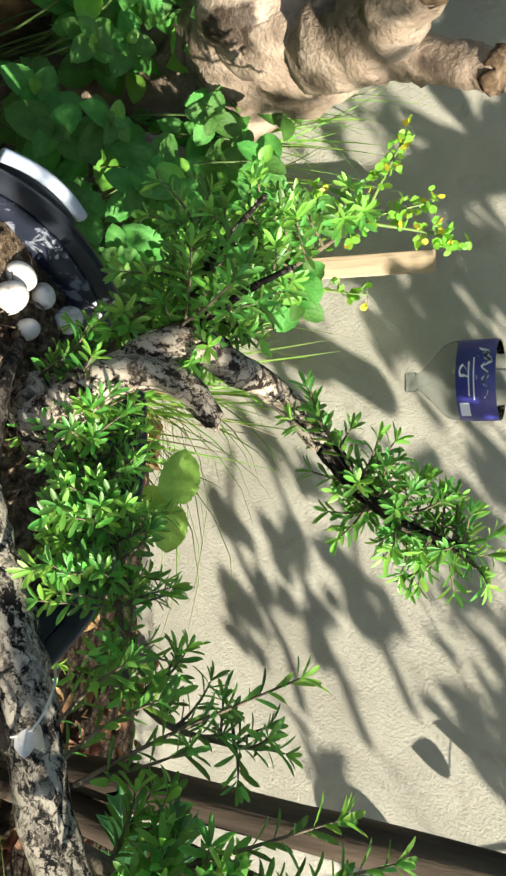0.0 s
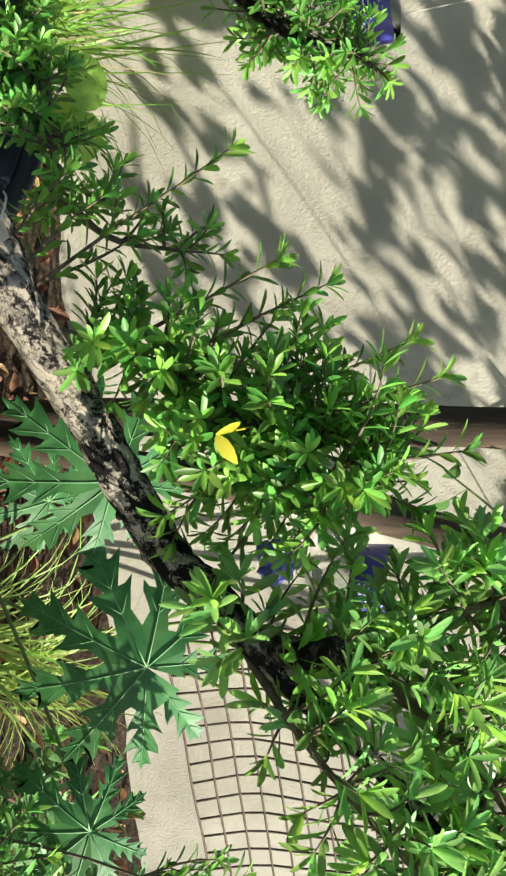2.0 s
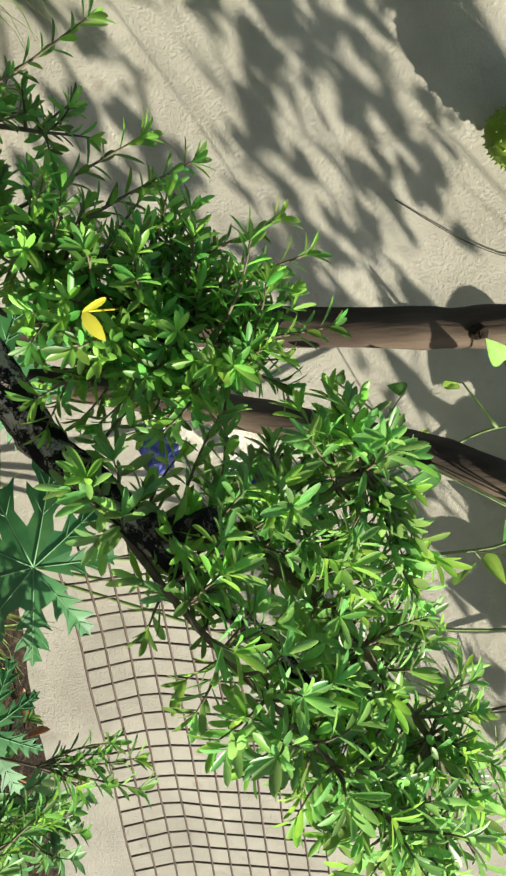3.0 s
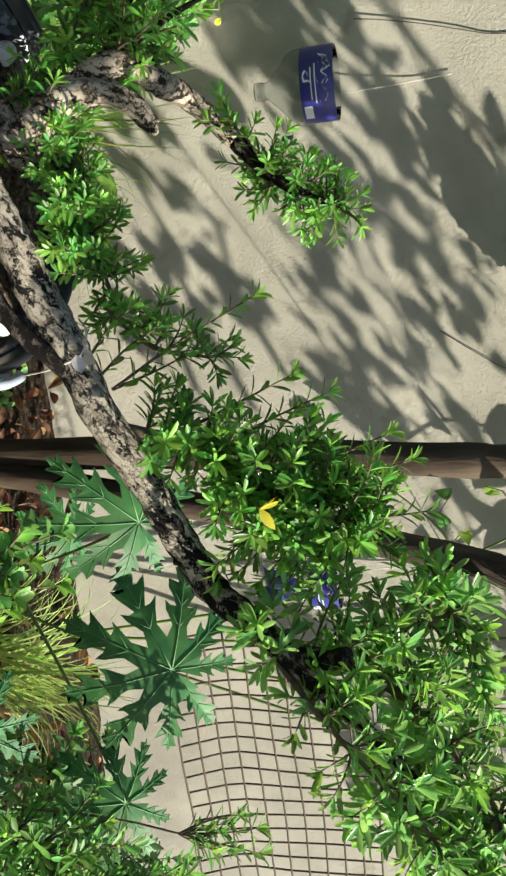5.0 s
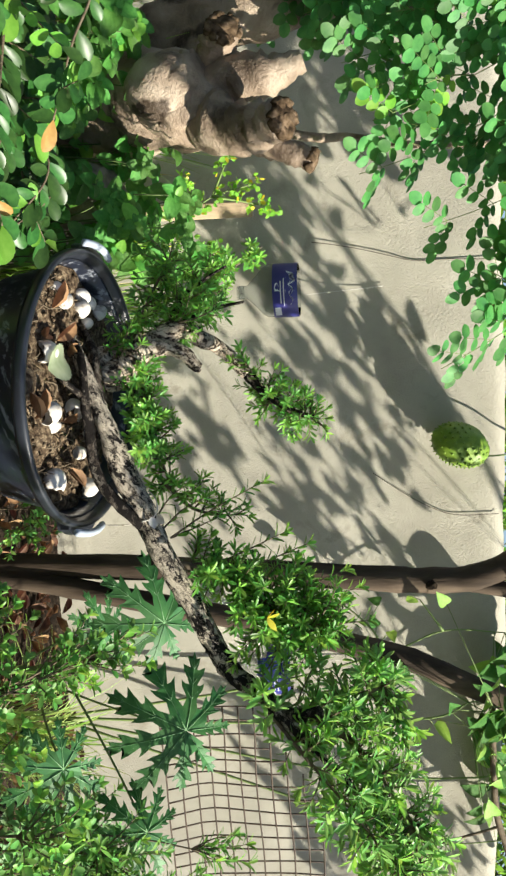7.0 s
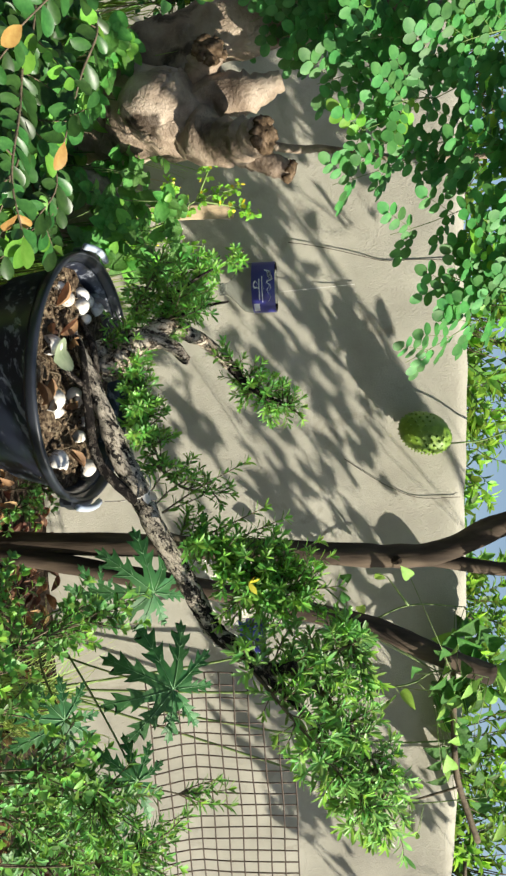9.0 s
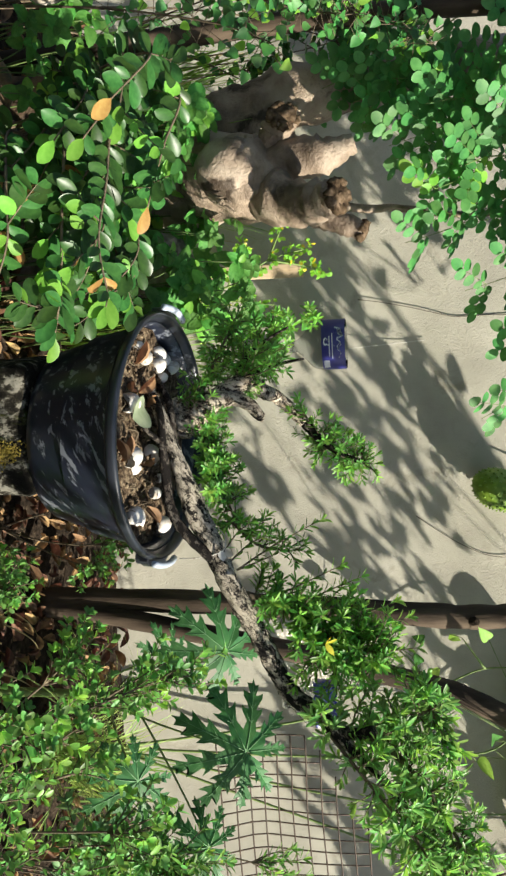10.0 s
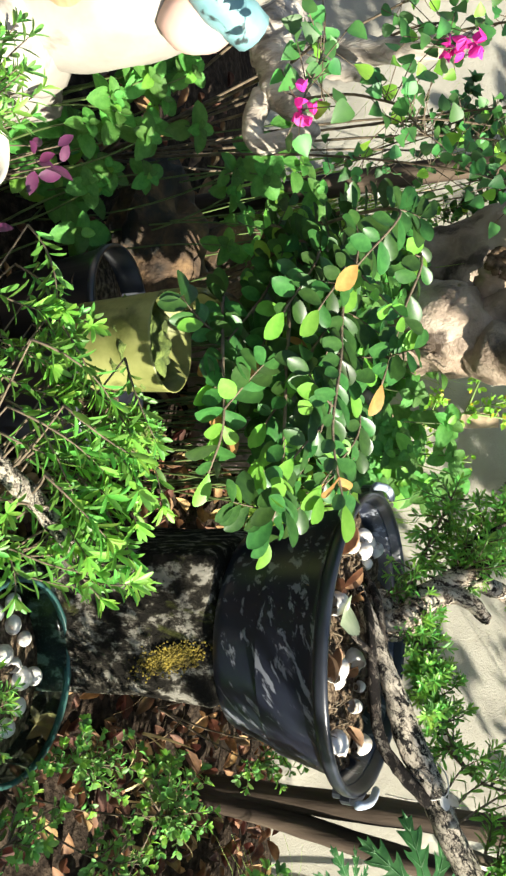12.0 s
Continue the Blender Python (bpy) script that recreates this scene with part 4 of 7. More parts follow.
# ---- bottles hung on the wall ----
def build_bottle(x, z, radius, y):
    b = thing("hanging_bottle", "cut clear plastic bottle hung neck down, blue label", "bottle", (x, y, z - 0.10), "bottles hung on the wall")
    k = radius / 0.08
    s = Shape()
    out = [(0.017 * k, -0.100 * k), (0.019 * k, -0.098 * k), (0.019 * k, -0.076 * k), (0.024 * k, -0.070 * k), (0.048 * k, -0.046 * k), (0.072 * k, -0.024 * k), (0.079 * k, -0.008 * k), (0.080 * k, 0.0),
           (0.080 * k, 0.0845 * k)]
    inn = [(r0 - 0.0012, z0) for r0, z0 in reversed(out)]
    s.lathe(out + inn, (x, y, z), 40)
    part("body", s, CLEAR, b, "clear ribbed plastic with a cut edge").visible_shadow = False
    s = Shape()
    s.lathe([(0.0808 * k, 0.010 * k), (0.0812 * k, 0.011 * k), (0.0812 * k, 0.083 * k), (0.0808 * k, 0.084 * k)], (x, y, z), 48, start=radians(-195), sweep=radians(210))
    label = part("label", s, LABEL_BLUE, b, "dark blue wrap label")
    s = Shape()
    s.lathe([(0.0, -0.106 * k), (0.018 * k, -0.106 * k), (0.0205 * k, -0.103 * k), (0.0205 * k, -0.086 * k), (0.019 * k, -0.084 * k)], (x, y, z), 24)
    part("cap", s, CLEAR, b, "clear screw cap").visible_shadow = False

    def strip(a0, a1, z0, z1, name="print_bar", steps=10):
        q = Shape()
        rr = 0.0817 * k
        verts = []
        for i in range(steps + 1):
            a = radians(a0 + (a1 - a0) * i / steps)
            for zz in (z0, z1):
                verts.append((x + rr * math.sin(a), y - rr * math.cos(a), z + (0.006 + 0.92 * zz) * k))
        q.add(verts, [(2 * i, 2 * i + 2, 2 * i + 3, 2 * i + 1) for i in range(steps)])
        part(name, q, LABEL_WHITE, label, "white print")
    strip(-28, 32, 0.040, 0.043)
    strip(-22, 26, 0.030, 0.033)
    strip(36, 62, 0.010, 0.030, "bar_code")
    # emblem: a slanted feather-like stroke, and a ring, in white
    def stroke(points, wide, name="emblem"):
        q = Shape()
        rr, verts = 0.0817 * k, []
        for i, (a, zz) in enumerate(points):
            w = wide * math.sin(math.pi * (i + 0.6) / len(points))
            for da, dz in ((-w * 60, -w * 0.02), (w * 60, w * 0.02)):
                aa = radians(a + da)
                verts.append((x + rr * math.sin(aa), y - rr * math.cos(aa), z + (0.006 + 0.92 * zz + dz) * k))
        q.add(verts, [(2 * i, 2 * i + 1, 2 * i + 3, 2 * i + 2) for i in range(len(points) - 1)])
        part(name, q, LABEL_WHITE, label, "white printed stroke")
    stroke([(-4, 0.012), (-8, 0.016), (-10, 0.022), (-6, 0.028), (0, 0.032)], 0.15)
    stroke([(-44, 0.050), (-36, 0.072), (-30, 0.060), (-24, 0.078), (-14, 0.056)], 0.085)
    stroke([(-14, 0.056), (-4, 0.072), (6, 0.058), (16, 0.070), (30, 0.062)], 0.065)
    stroke([(-30, 0.050), (0, 0.047), (30, 0.050)], 0.04)
    s = Shape()
    s.tube(smooth_path([(x + 0.02, y + radius * 0.95, z + 0.09 * k), (x + 0.012, wall_y(x) - 0.008, z + 0.24), (x + 0.006, wall_y(x) - 0.006, z + 0.34)], 4), 0.0012, 5)
    part("string", s, STRING, b, "thin pale string")


build_bottle(-0.125, 1.058, 0.080, 1.672)
build_bottle(1.085, 0.985, 0.080, 1.600)


def build_wall_bits():
    # thread trailing down the wall and a staple at its top
    s = Shape()
    pts = [(-0.265, 1.18), (-0.255, 1.24), (-0.235, 1.33), (-0.21, 1.42), (-0.19, 1.50), (-0.19, 1.60), (-0.18, 1.76)]
    s.tube(smooth_path([(x, wall_y(x) - 0.006, z) for x, z in pts], 4), 0.0013, 5)
    single("thread", s, DARK_STRING, "thin dark thread hanging down the wall", "thread")
    s = Shape()
    pts = [(0.47, 1.35), (0.52, 1.42), (0.57, 1.50), (0.61, 1.60), (0.61, 1.74)]
    s.tube(smooth_path([(x, wall_y(x) - 0.006, z) for x, z in pts], 4), 0.0012, 5)
    single("thread", s, DARK_STRING, "thin dark thread hanging down the wall", "thread")
    s = Shape()
    s.tube(smooth_path([(-0.02, wall_y(0) - 0.012, 1.70), (-0.022, wall_y(0) - 0.014, 1.735), (-0.02, wall_y(0) + 0.02, 1.775), (-0.015, wall_y(0) + 0.03, 1.74)], 4), 0.003, 6)
    single("wire_hook", s, LABEL_WHITE, "bent pale wire hook over the wall top", "hook")


build_wall_bits()


def build_fruit():
    c = Vector((0.370, 1.660, 1.615))
    f = thing("hanging_fruit", "green spiny fruit hanging against the wall on a thin stalk", "fruit", c)
    s = Shape()
    s.lump((0, 0, 0), (0.066, 0.064, 0.088), 0, 0.10, 1.4, 4)
    turn = Euler((radians(6), radians(24), 0)).to_matrix()
    s.v[0] = np.array([turn @ Vector(v) + c for v in s.v[0]])
    part("flesh", s, FRUIT_SKIN, f)
    s = Shape()
    for i in range(170):
        zz = 1 - 2 * (i + 0.5) / 170
        a = i * 2.39996
        rr = math.sqrt(1 - zz * zz)
        nrm = Vector((rr * math.cos(a) / 0.066, rr * math.sin(a) / 0.064, zz / 0.088)).normalized()
        p = Vector((rr * math.cos(a) * 0.065, rr * math.sin(a) * 0.063, zz * 0.087))
        q = turn @ p + c
        d = turn @ nrm
        s.tube([q, q + d * 0.003, q + d * 0.006 + Vector((0, 0, -0.002))], [0.0055, 0.003, 0.0004], 5)
    part("spiny_cover", s, FRUIT_SKIN, f, "soft curved spines")
    s = Shape()
    top = turn @ Vector((0, 0, 0.086)) + c
    s.tube(smooth_path([top, top + Vector((0.0, 0.01, 0.05)), top + Vector((0.005, 0.06, 0.12)), top + Vector((0.01, 0.3, 0.30))], 5), 0.0028, 7)
    part("stalk", s, GREEN_STEM, f, "thin woody stalk over the wall top")


build_fruit()


# ---- posts, stake, wire mesh ----
def build_posts():
    s = Shape()
    p = smooth_path([(0.546, 1.145, 0.100), (0.552, 1.145, 0.377), (0.564, 1.145, 0.787), (0.595, 1.145, 1.310), (0.604, 1.145, 1.479), (0.592, 1.145, 1.607), (0.515, 1.145, 1.771), (0.454, 1.165, 2.017)], 8)
    post = thing("wooden_post", "weathered round wooden post with a forked top, half in shade", "post", (0.546, 1.145, 0.100))
    s.tube(p, [0.033 + 0.0015 * math.sin(i) for i in range(len(p))], 16, 0, 0.05)
    part("trunk", s, POST, post)
    s = Shape()
    q = smooth_path([(0.605, 1.145, 1.535), (0.620, 1.140, 1.627), (0.639, 1.135, 1.750), (0.658, 1.135, 1.966)], 6)
    s.tube(q, graded(0.022, 0.018, len(q)), 12, 0, 0.06)
    part("fork", s, POST, post, "thinner fork of the post")
    s = Shape()
    s.lump((0.602, 1.104, 1.479), (0.012, 0.008, 0.014), 0, 0.3)
    part("knot", s, SOIL, post, "dark knot hole")
    post2 = thing("wooden_post", "leaning weathered wooden pole beside the mesh", "post", (0.57, 1.10, 0.12))
    s = Shape()
    p = smooth_path([(0.570, 1.13, 0.12), (0.581, 1.12, 0.39), (0.637, 1.11, 0.71), (0.70, 1.10, 1.05), (0.759, 1.10, 1.277), (0.801, 1.10, 1.43), (0.876, 1.10, 1.582), (0.95, 1.12, 1.74)], 8)
    s.tube(p, graded(0.027, 0.030, len(p)), 14, 0, 0.07)
    part("pole", s, POST, post2)
    s = Shape()
    turn = Euler((radians(-1.5), radians(1.2), radians(8))).to_matrix()
    s.box((-0.400, 1.644, 0.15), (-0.354, 1.662, 1.016), 0, turn, 0.003)
    single("wooden_stake", s, STAKE, "flat sawn wooden stake standing against the wall", "stake")


def build_mesh():
    net = thing("wire_mesh", "rusty welded wire mesh panel, sagging and bent", "wire mesh", (1.3, 1.05, 0.45))
    pitch = 0.040
    def bend(x, z):
        y = 1.03 + 0.05 * math.sin((x - 0.9) * 2.2) + 0.012 * noise.noise(Vector((x * 5, z * 5, 0)))
        y -= max(0.0, 0.88 - z) * 0.35
        return (x + 0.010 * noise.noise(Vector((x * 4, z * 4, 8))), y, z + 0.012 * noise.noise(Vector((x * 3, z * 3, 3))))
    nx, nz = 26, 12
    x0, z0 = 0.90, 0.78
    for i in range(nx):
        s = Shape()
        x = x0 + i * pitch
        top = 11 if i > 6 else 7 + i // 2
        s.tube([bend(x, z0 + j * pitch) for j in range(top)], 0.0023, 5)
        part("wire", s, WIRE, net)
    for j in range(nz - 1):
        s = Shape()
        z = z0 + j * pitch
        start = max(0, (j - 7) * 2 + 1)
        s.tube([Vector(bend(x0 + i * pitch, z)) + Vector((0, -0.0024, 0)) for i in range(start, nx)], 0.0023, 5)
        part("wire", s, WIRE, net)


build_posts()
build_mesh()


# ---- stump and driftwood ----
def build_stump():
    st = thing("tree_stump", "gnarled old trunk with sawn-off limbs in front of the wall", "tree trunk", (-0.62, 1.25, 0.26))
    s = Shape()
    rk = random.Random(77)

    def limb(pts, r0, r1, rough=0.25, seed=0.0, steps=7):
        p = smooth_path(pts, steps)
        s.tube(p, graded(r0, r1, len(p)), 18, 0, rough, seed=seed)
    limb([(-0.60, 1.25, 0.15), (-0.60, 1.22, 0.50), (-0.60, 1.17, 0.75), (-0.585, 1.10, 0.90), (-0.56, 1.04, 1.0)], 0.14, 0.10, 0.22)
    limb([(-0.66, 1.24, 0.70), (-0.74, 1.22, 0.88), (-0.78, 1.20, 1.02), (-0.80, 1.2, 1.25), (-0.84, 1.22, 1.6)], 0.09, 0.06, 0.25, 2)
    limb([(-0.57, 1.05, 0.95), (-0.60, 1.02, 1.06), (-0.60, 1.0, 1.15), (-0.62, 1.0, 1.22)], 0.075, 0.022, 0.3, 3)
    limb([(-0.54, 1.02, 0.98), (-0.49, 0.96, 1.06), (-0.475, 0.88, 1.13), (-0.478, 0.82, 1.18)], 0.062, 0.034, 0.35, 5)
    limb([(-0.50, 0.98, 1.05), (-0.46, 0.96, 1.12), (-0.43, 0.945, 1.19), (-0.412, 0.94, 1.235)], 0.032, 0.022, 0.25, 6)
    limb([(-0.62, 1.04, 1.0), (-0.665, 1.0, 1.04), (-0.69, 0.97, 1.06)], 0.042, 0.032, 0.3, 7)
    limb([(-0.52, 1.10, 1.05), (-0.49, 1.17, 1.22), (-0.486, 1.2, 1.32), (-0.458, 1.2, 1.485), (-0.44, 1.2, 1.9)], 0.012, 0.007, 0.2, 8)
    s.lump((-0.57, 1.02, 0.95), (0.10, 0.08, 0.10), 0, 0.25, 2, 3)
    for i in range(7):                 # burrs and old scars
        w = any_way(rk)
        q = Vector((-0.57 + 0.085 * w.x, 1.0 - 0.07 * abs(w.y), 0.97 + 0.09 * w.z))
        k = rk.uniform(0.006, 0.012)
        s.lump(q, (k, k * 0.6, k), 0, 0.4, 2.0, 2, seed=i)
    s.lump((-0.585, 0.985, 0.92), (0.075, 0.055, 0.085), 0, 0.10, 1.5, 4)
    part("trunk", s, STUMP, st)
    for c, d, rad in (((-0.478, 0.812, 1.189), (0, -0.6, 0.8), 0.030), ((-0.411, 0.938, 1.237), (0.35, -0.1, 0.9), 0.021), ((-0.692, 0.968, 1.061), (-0.5, -0.8, 0.3), 0.032)):
        q = Shape()
        d = Vector(d).normalized()
        q.tube([Vector(c), Vector(c) + d * 0.006], [rad, rad * 0.9], 16, 0, 0.2)
        q.tube([Vector(c) + d * 0.002, Vector(c) + d * 0.009], [rad * 0.45, rad * 0.3], 12, 0, 0.3)
        o = d.orthogonal().normalized()
        for i in range(11):            # swollen bark healing over the cut
            w = Matrix.Rotation(i * 0.571 + rk.uniform(-0.2, 0.2), 3, d) @ o
            k = rad * rk.uniform(0.26, 0.46)
            q.lump(Vector(c) + w * rad * 0.95 - d * 0.004, (k, k, k * 1.1), 0, 0.6, 2.5, 2, seed=i + rad * 90)
        part("cut_end", q, CUT_WOOD, st, "dark gnarled sawn end")


def build_driftwood():
    d = thing("driftwood", "pale bleached driftwood with twisted grain and stub arms", "driftwood", (-1.02, 0.62, 0.2))

    def limb(name, pts, r0, r1, rough=0.25, seed=0.0):
        p = smooth_path(pts, 7)
        s = Shape()
        s.tube(p, graded(r0, r1, len(p)), 16, 0, rough, seed=seed)
        s.lump(p[-1], (r1 * 1.05, r1 * 1.05, r1 * 1.05), 0, 0.3, 2.0, 2, seed=seed)
        part(name, s, DRIFT, d)
    limb("trunk", [(-1.15, 0.64, 0.2), (-1.15, 0.60, 0.5), (-1.11, 0.55, 0.66), (-1.02, 0.50, 0.72), (-0.955, 0.47, 0.735)], 0.06, 0.044, 0.35)
    limb("arm", [(-0.965, 0.475, 0.735), (-0.91, 0.455, 0.735), (-0.875, 0.445, 0.755)], 0.044, 0.026, 0.4, 2)
    limb("arm", [(-0.90, 0.45, 0.705), (-0.85, 0.435, 0.69), (-0.815, 0.43, 0.70), (-0.815, 0.43, 0.745), (-0.822, 0.43, 0.785)], 0.019, 0.014, 0.15, 4)
    limb("arm", [(-1.0, 0.50, 0.73), (-0.975, 0.50, 0.82), (-0.94, 0.47, 0.91), (-0.93, 0.47, 1.02)], 0.030, 0.016, 0.3, 6)
    limb("arm", [(-0.95, 0.47, 0.76), (-0.925, 0.46, 0.82), (-0.905, 0.45, 0.865)], 0.020, 0.013, 0.25, 7)


build_stump()
build_driftwood()


# ---- statue, small pots and basins at the left ----
def build_statue():
    s = Shape()
    s.lump((-1.05, 0.30, 0.53), (0.135, 0.13, 0.21), 0, 0.10, 1.2, 4)
    s.lump((-0.99, 0.27, 0.37), (0.11, 0.12, 0.07), 0, 0.2, 1.4, 3)
    s.lump((-1.01, 0.225, 0.52), (0.055, 0.055, 0.075), 1, 0.1, 1.4, 3)
    s.lump((-0.945, 0.27, 0.67), (0.05, 0.05, 0.06), 2, 0.1, 1.4, 3)
    s.tube(smooth_path([(-1.10, 0.22, 0.66), (-1.02, 0.20, 0.685), (-0.95, 0.23, 0.71), (-0.92, 0.29, 0.74)], 6), graded(0.05, 0.03, 19), 14, 3, 0.1)
    s.lump((-1.01, 0.27, 0.745), (0.06, 0.06, 0.06), 0, 0.1, 1.4, 3)
    s.box((-1.18, 0.16, 0.09), (-0.90, 0.44, 0.36), 0, None, 0.03, 0.01)
    single("garden_statue", s, [STATUE_WHITE, STATUE_BROWN, STATUE_PINK, STATUE_TEAL], "weathered painted garden statue, white with brown and teal parts", "statue")


def build_left_pots():
    # pale pot close to the path
    pot = thing("plant_pot", "small cream glazed pot with a leafy plant", "plant pot", (-0.735, 0.05, 0.305))
    s = Shape()
    s.lathe([(0.0, 0.0), (0.038, 0.0), (0.040, 0.01), (0.052, 0.10), (0.056, 0.143), (0.052, 0.143), (0.046, 0.10), (0.036, 0.014), (0.0, 0.012)], (-0.735, 0.05, 0.305), 40)
    part("body", s, WHITE_POT, pot)
    s = Shape()
    s.lathe([(0.0545, 0.138), (0.059, 0.140), (0.061, 0.146), (0.060, 0.154), (0.056, 0.157), (0.051, 0.154), (0.050, 0.142)], (-0.735, 0.05, 0.305), 40)
    part("rim", s, WHITE_POT, pot, "rounded rim")
    s = Shape()
    s.lathe([(0.0, 0.125), (0.03, 0.128), (0.0495, 0.122), (0.044, 0.09), (0.0, 0.09)], (-0.735, 0.05, 0.305), 24, 0, wobble=0.05)
    part("soil", s, POT_SOIL, pot)
    s = Shape()
    s.box((-0.84, -0.05, 0.08), (-0.64, 0.15, 0.305), 0, None, 0.02, 0.012)
    single("concrete_block", s, MOSSY, "rough dark block under a small cream pot", "block")
    r = random.Random(61)
    leaves, wood = Shape(), Shape()
    for _ in range(30):
        end = in_ball(r, (-0.80, 0.03, 0.49), (0.13, 0.09, 0.065))
        spray(r, leaves, wood, twig_to(r, Vector((-0.745, 0.05, 0.43)), end), "narrow", 0.026, 0.008, 50, 0.40, young=0.5)
    plant = thing("potted_shrub", "small shrub with light green narrow leaves in a cream pot", "shrub", (-0.745, 0.05, 0.43))
    part("twig_frame", wood, TWIG, plant)
    part("foliage", leaves, [L_SMALL, L_YOUNG], plant)
    # cut yellowed container and black pots behind it
    c = thing("cut_container", "yellow-green plastic container cut open, holding moss", "container", (-0.50, 0.44, 0.30))
    s = Shape()
    s.lathe([(0.074, 0.0), (0.076, 0.01), (0.084, 0.155), (0.0855, 0.160), (0.083, 0.160), (0.074, 0.012)], (-0.515, 0.44, 0.375), 40)
    s.lathe([(0.0848, 0.155), (0.086, 0.20), (0.080, 0.235), (0.066, 0.255), (0.065, 0.252), (0.078, 0.233), (0.084, 0.20), (0.0828, 0.155)], (-0.515, 0.44, 0.375), 30, 0, start=radians(135), sweep=radians(75))
    part("wall", s, YELLOW_POT, c)
    s = Shape()
    s.lump((-0.515, 0.44, 0.475), (0.074, 0.074, 0.045), 0, 0.35, 3.0, 4)
    part("moss", s, MOSS, c, "dark green moss filling")
    for x, y, z, rr, h in ((-0.60, 0.52, 0.40, 0.105, 0.20), (-0.44, 0.47, 0.40, 0.125, 0.20)):
        p = thing("plant_pot", "black plastic pot with a pale dusty rim", "plant pot", (x, y, z - h), "black pots at the back")
        s = Shape()
        s.lathe([(0, -h), (rr * 0.7, -h), (rr * 0.95, -0.01), (rr, -0.008), (rr, 0.006), (rr * 0.93, 0.006), (rr * 0.88, -0.06)], (x, y, z), 40)
        part("body", s, RIM_GREY, p)
        s = Shape()
        s.lathe([(0.0, -0.035), (rr * 0.5, -0.03), (rr * 0.9, -0.04)], (x, y, z), 30, 0, wobble=0.1)
        part("soil", s, POT_SOIL, p)
    s = Shape()
    s.lump((-0.36, 0.43, 0.45), (0.036, 0.034, 0.05), 0, 0.5, 3, 3)
    for _ in range(900):
        w = any_way(r)
        q = Vector((-0.36, 0.43, 0.46)) + Vector((w.x * 0.046, w.y * 0.042, w.z * 0.052)) * r.uniform(0.75, 1.1)
        s.leaf("oval", q, w + any_way(r) * 0.6, any_way(r) + Vector((0, -0.5, 0.6)), r.uniform(0.006, 0.011), 1 if r.random() < 0.75 else 2)
    single("moss_clump", s, [MOSS, L_SMALL, L_YOUNG], "bright green fluffy mossy clump in a pot", "moss", kind="stuff")
    s = Shape()
    s.lump((-0.76, 0.78, 0.37), (0.17, 0.09, 0.10), 0, 0.35, 1.8, 4)
    single("stone", s, STONE, "brown stone lit by a patch of sun", "stone")
    s = Shape()
    s.lump((-0.37, 1.08, 0.70), (0.09, 0.08, 0.09), 0, 0.25, 1.6, 4)
    s.lump((-0.36, 1.14, 0.50), (0.13, 0.12, 0.2), 0, 0.2, 1.6, 3)
    single("stone", s, GREY_STONE, "rough grey stone among soft leaves", "stone")
    s = Shape()
    s.lump((-0.72, 0.95, 0.62), (0.06, 0.05, 0.05), 0, 0.3, 1.6, 3)
    s.lump((-0.72, 0.97, 0.45), (0.12, 0.1, 0.16), 0, 0.3, 1.6, 3)
    single("stone", s, STONE, "reddish brown stone under the leaves", "stone")


